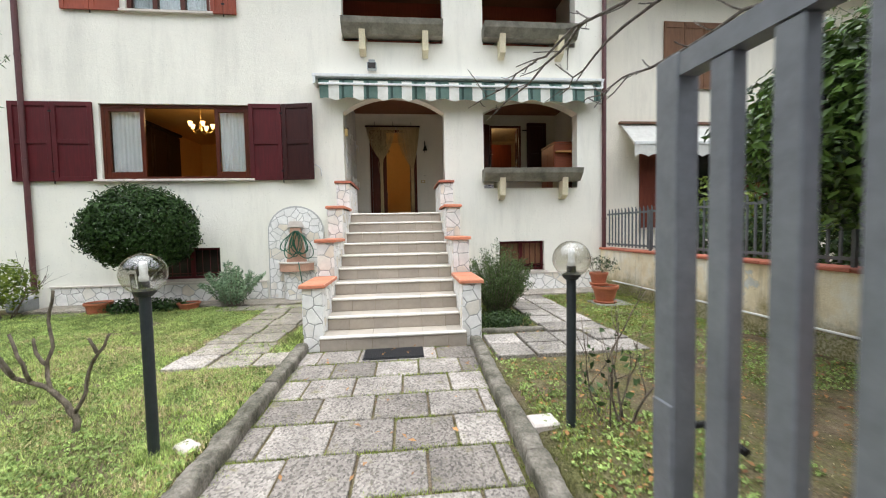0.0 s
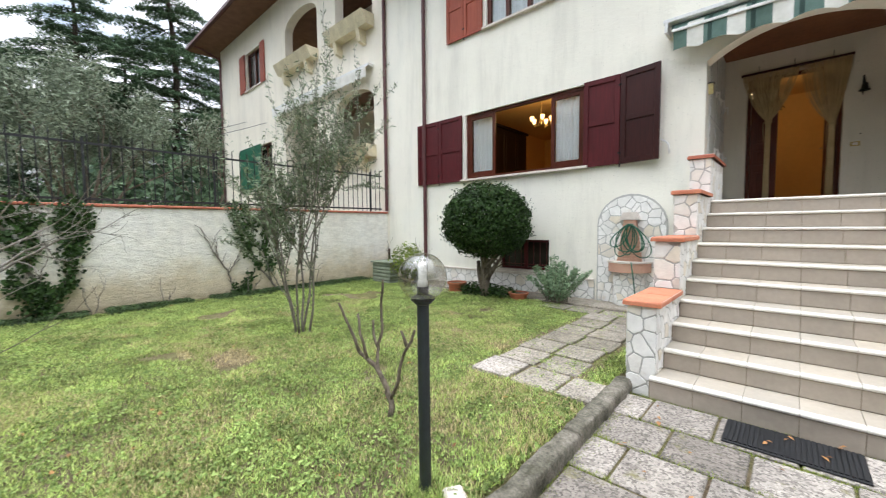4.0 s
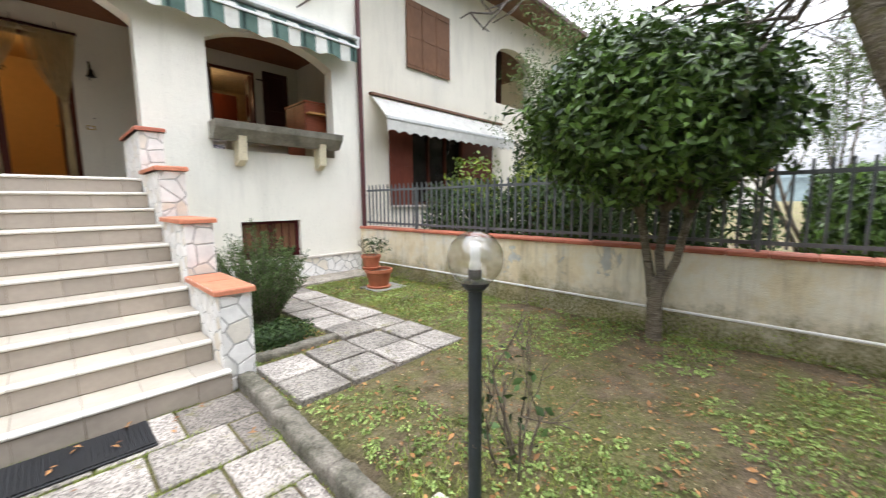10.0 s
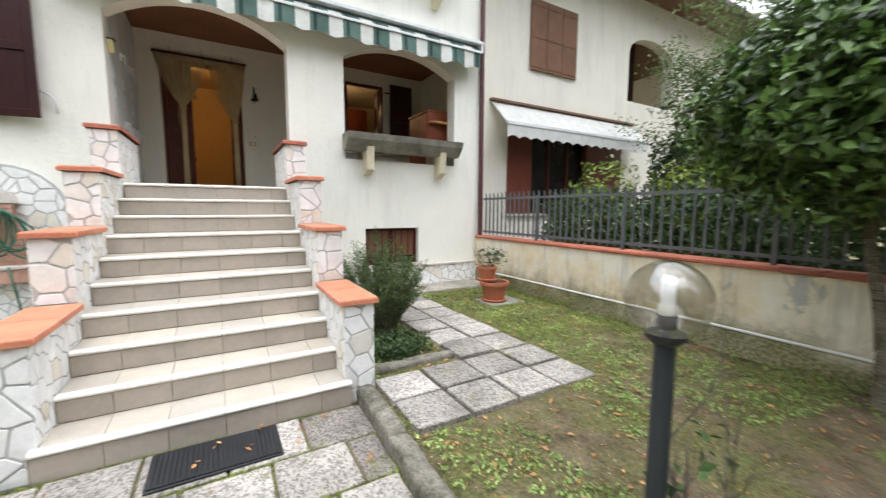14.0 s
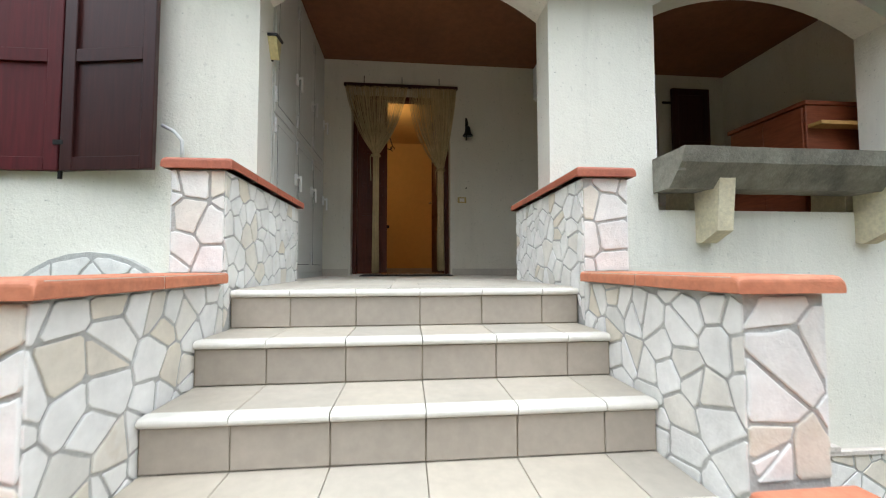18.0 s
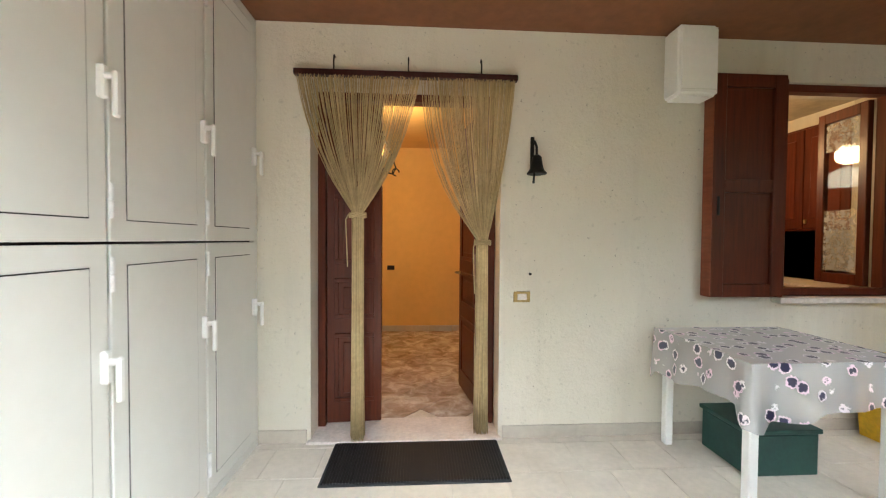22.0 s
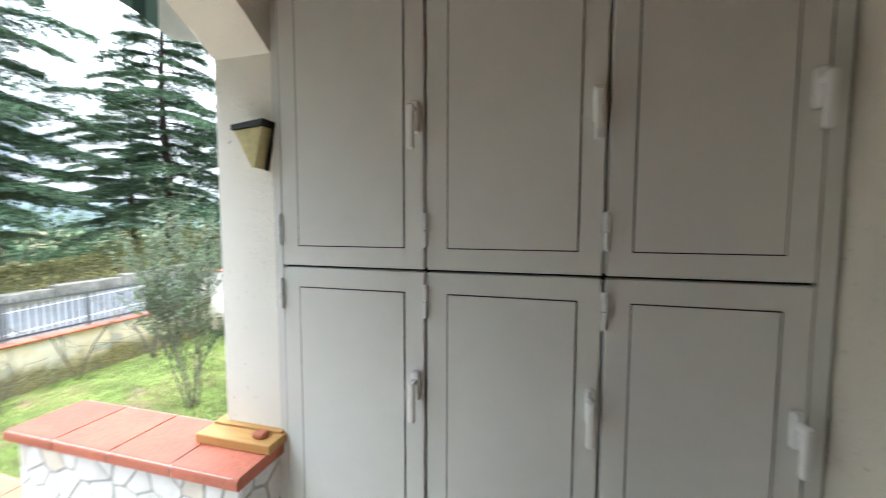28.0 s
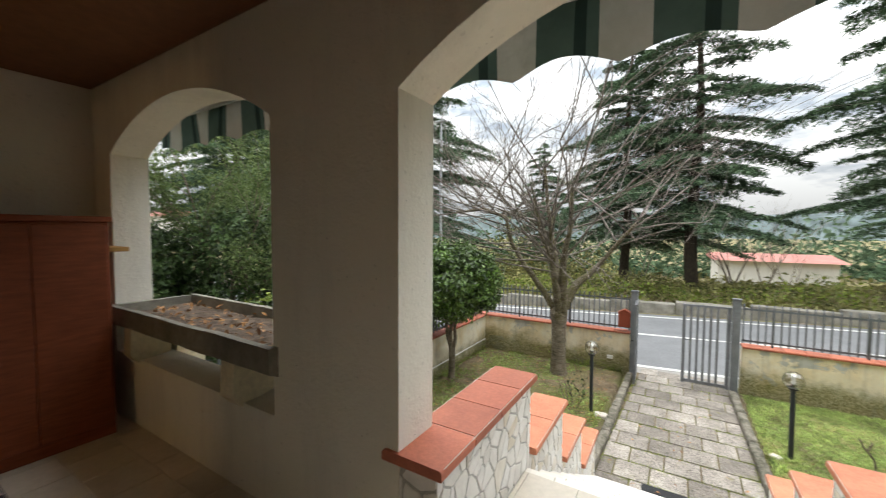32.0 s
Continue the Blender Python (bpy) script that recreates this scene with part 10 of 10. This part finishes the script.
# ---- far side of the road ----
def road_wall():
    w = thing("roadside_wall", "low stone wall along the far side of the road", "wall", (0, -13.0, 0), kind="structure")
    for i in range(-12, 14):
        bm = bmesh.new()
        x = i * 2.4
        z = -0.16 - 0.045 * max(-30, min(26, x))
        box(bm, x, x + 2.38, -13.3, -12.9, z - 0.3, z + 0.42, 0.03)
        bmesh.ops.subdivide_edges(bm, edges=[e for e in bm.edges if e.calc_length() > 1], cuts=6)
        for v in bm.verts:
            v.co += Vector((0, noise.noise(v.co * 3), noise.noise(v.co * 2.3))) * 0.04
        part("wall_block", bm, FIELD_STONE, w)


road_wall()


def scrub(name, label, material, area, n, size, height, seed):
    rs = np.random.default_rng(seed)
    x = rs.uniform(area[0], area[1], n)
    y = rs.uniform(area[2], area[3], n)
    k = np.array([noise.noise((a * 0.25, b * 0.4, seed)) for a, b in zip(x, y)])
    z = np.array([ground_z(a, b) for a, b in zip(x, y)]) + rs.random(n) * height * np.clip(0.5 + k * 1.2, 0.12, 1.4)
    alone_me(name, leaf_cloud(name, np.c_[x, y, z], np.tile((0, 0, 0.6), (n, 1)) + rs.normal(0, 0.5, (n, 3)), size, rs, 0.4), material, label, "scrub")


scrub("roadside_scrub", "tangled brown and green roadside scrub", BRUSH, (-34, 26, -19, -13.4), 26000, 0.2, 0.75, 301)
scrub("roadside_bushes", "yellow-green roadside bushes", YELLOW_LEAF, (-6, 14, -17.5, -13.6), 4200, 0.18, 1.3, 302)
scrub("far_brush", "far bank of dry brush", BRUSH, (-45, 30, -44, -20), 9000, 0.35, 1.0, 303)
scrub("tree_line", "dark evergreen trees behind the white garden wall", CEDAR, (-48, -22, -16, 16), 22000, 0.55, 6.5, 307)
scrub("far_wood", "dark wood behind the far building", CEDAR, (-70, 60, -75, -58), 16000, 1.0, 9.0, 304)
scrub("roadside_thicket", "brown-green thicket beyond the road", BRUSH, (4, 40, -34, -19), 14000, 0.4, 3.2, 305)
scrub("roadside_thicket", "brown-green thicket beyond the road", BRUSH, (-50, -22, -34, -19), 10000, 0.4, 3.0, 306)
for i, (x, y, h) in enumerate(((-5, -27, 5.0), (2, -24, 5.5), (9, -26, 6.0), (-8, -36, 5.0), (-16, -29, 5.0), (6.5, -19, 4.5), (-2.5, -19.5, 3.5), (21, -28, 6))):
    airy_tree("bare_tree", "bare grey thicket tree beyond the road", x, y, ground_z(x, y), h, 0.35, 320 + i, None, 0, 0, GREY_TWIG, 3, 4)


def far_house(label, x0, x1, y0, y1, z0, z1, roof, windows=0, storey=3.0):
    h = thing("far_house", label, "house", ((x0 + x1) / 2, (y0 + y1) / 2, z0))
    part("wall", boxed(x0, x1, y0, y1, z0, z1), WHITE_HOUSE, h)
    bm = bmesh.new()
    prism(bm, [(y0 - 0.6, z1), (y1 + 0.6, z1), ((y0 + y1) / 2, z1 + roof)], x0 - 0.6, x1 + 0.6, "x")
    part("roof", bm, RED_ROOF, h)
    for i in range(windows):
        x = x0 + (x1 - x0) * (i + 0.5) / windows
        for f in range(max(1, int((z1 - z0) / storey))):
            w = part("window", boxed(x - 0.5, x + 0.5, y1, y1 + 0.05, z0 + 1.0 + storey * f, z0 + 2.3 + storey * f), DARK_GLASS, h)
            part("frame", boxed(x - 0.6, x + 0.6, y1 + 0.05, y1 + 0.08, z0 + 0.9 + storey * f, z0 + 1.0 + storey * f), MARBLE_W, w)
    return h


far_house("long low white building with red tiled roof", -13.5, -4, -56, -46, -3.6, 0.1, 0.6, 0)
far_house("pink house beyond the gardens", 84, 94, -36, -29, -1, 5.6, 1.6, 3)
far_house("white house with red roof beyond the gardens", 78, 92, 2, 14, -1, 6.0, 2.0, 4)
far_house("pale house with red roof among trees", 58, 68, 12, 20, -1, 7.0, 2.0, 3)


def street_lamp():
    s = thing("street_lamp", "tall grey steel street lamp", "street lamp", (11.8, -14.0, -0.7))
    bm = bmesh.new()
    rod(bm, (11.8, -14, -0.8), (11.8, -14, 9.4), 0.10, 0.06, 10)
    part("pole", bm, PIPE_GREY, s)
    part("head", boxed(11.45, 12.2, -14.15, -13.85, 9.4, 9.5, 0.02), PIPE_GREY, s)


street_lamp()
for y, z in ((-0.6, 4.2), (-0.3, 4.6)):
    bm = bmesh.new()
    pipe(bm, [(-44 + 2.4 * i, y + 0.35 * i, 7.4 - 0.18 * i + 0.9 * ((i - 7) / 7) ** 2 + z - 4.2) for i in range(15)], 0.012, 5)
    alone("overhead_cable", bm, LAMP_BLACK, "thin overhead cable between the houses", "cable")


def hills():
    for name, dist, zmax, mat, seed, label in (("hill_near", 320, 42, HILL, 1, "wooded hillside with blue-grey haze in its colour"), ("hill_far", 1200, 120, HILL_FAR, 2, "distant hills tinted blue for haze")):
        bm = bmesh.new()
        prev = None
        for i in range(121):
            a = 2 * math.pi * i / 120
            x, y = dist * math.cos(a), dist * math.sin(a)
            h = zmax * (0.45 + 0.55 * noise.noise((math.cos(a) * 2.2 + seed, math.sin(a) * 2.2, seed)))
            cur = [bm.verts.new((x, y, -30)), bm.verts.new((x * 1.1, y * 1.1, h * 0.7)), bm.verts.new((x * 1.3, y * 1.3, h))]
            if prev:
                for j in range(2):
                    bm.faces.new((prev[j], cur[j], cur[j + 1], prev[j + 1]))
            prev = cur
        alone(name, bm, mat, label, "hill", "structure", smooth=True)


hills()
# ---- pieces of floors and paths ----
stair_tiles()
porch_floor()
path()
kerb("path_kerb", [(-1.07, 0.1), (-1.03, -2.2), (-0.99, -4.3)], 0.125, 0.1, "mossy old concrete kerb along the path")
kerb("path_kerb", [(0.985, 0.1), (0.915, -1.4), (0.83, -4.3)], 0.13, 0.1, "mossy old concrete kerb along the path")
kerb("bed_kerb", [(1.1, 0.36), (1.95, 0.36)], 0.11, 0.09, "mossy concrete kerb of the rosemary bed")
cells = [(1.08 + 0.43 * i, -0.66 + 0.42 * j, 0.42, 0.41) for j in range(2) for i in range(4)]
cells += [(1.95 + 0.42 * i, 0.2 + 0.43 * j, 0.41, 0.42) for j in range(6) for i in range(2)]
slab_field("side_path_right", "side path of washed-gravel slabs across the lawn", cells, SLAB_SIDE, 0.072)
slab_field("side_path_left", "pale clean slab at the corner of the side path", [(-2.29, -0.55, 0.42, 0.42)], SLAB, 0.075)
cells = [(-2.29 + 0.43 * i + (0.03 if j % 2 else 0.0), -0.55 + 0.43 * j, 0.42, 0.42) for j in range(7) for i in range(3) if (i or j) and not (i == 2 and 0 < j < 4)]
slab_field("side_path_left", "mossy side path of washed-gravel slabs across the lawn", cells, SLAB_OLD, 0.066)
cells = [(-6.2 + 0.5 * i, 2.45 + 0.42 * j, 0.49, 0.41) for i in range(10) for j in range(2)]
slab_field("house_pavement", "weathered concrete slabs along the house foot", cells, SLAB_OLD, 0.05)
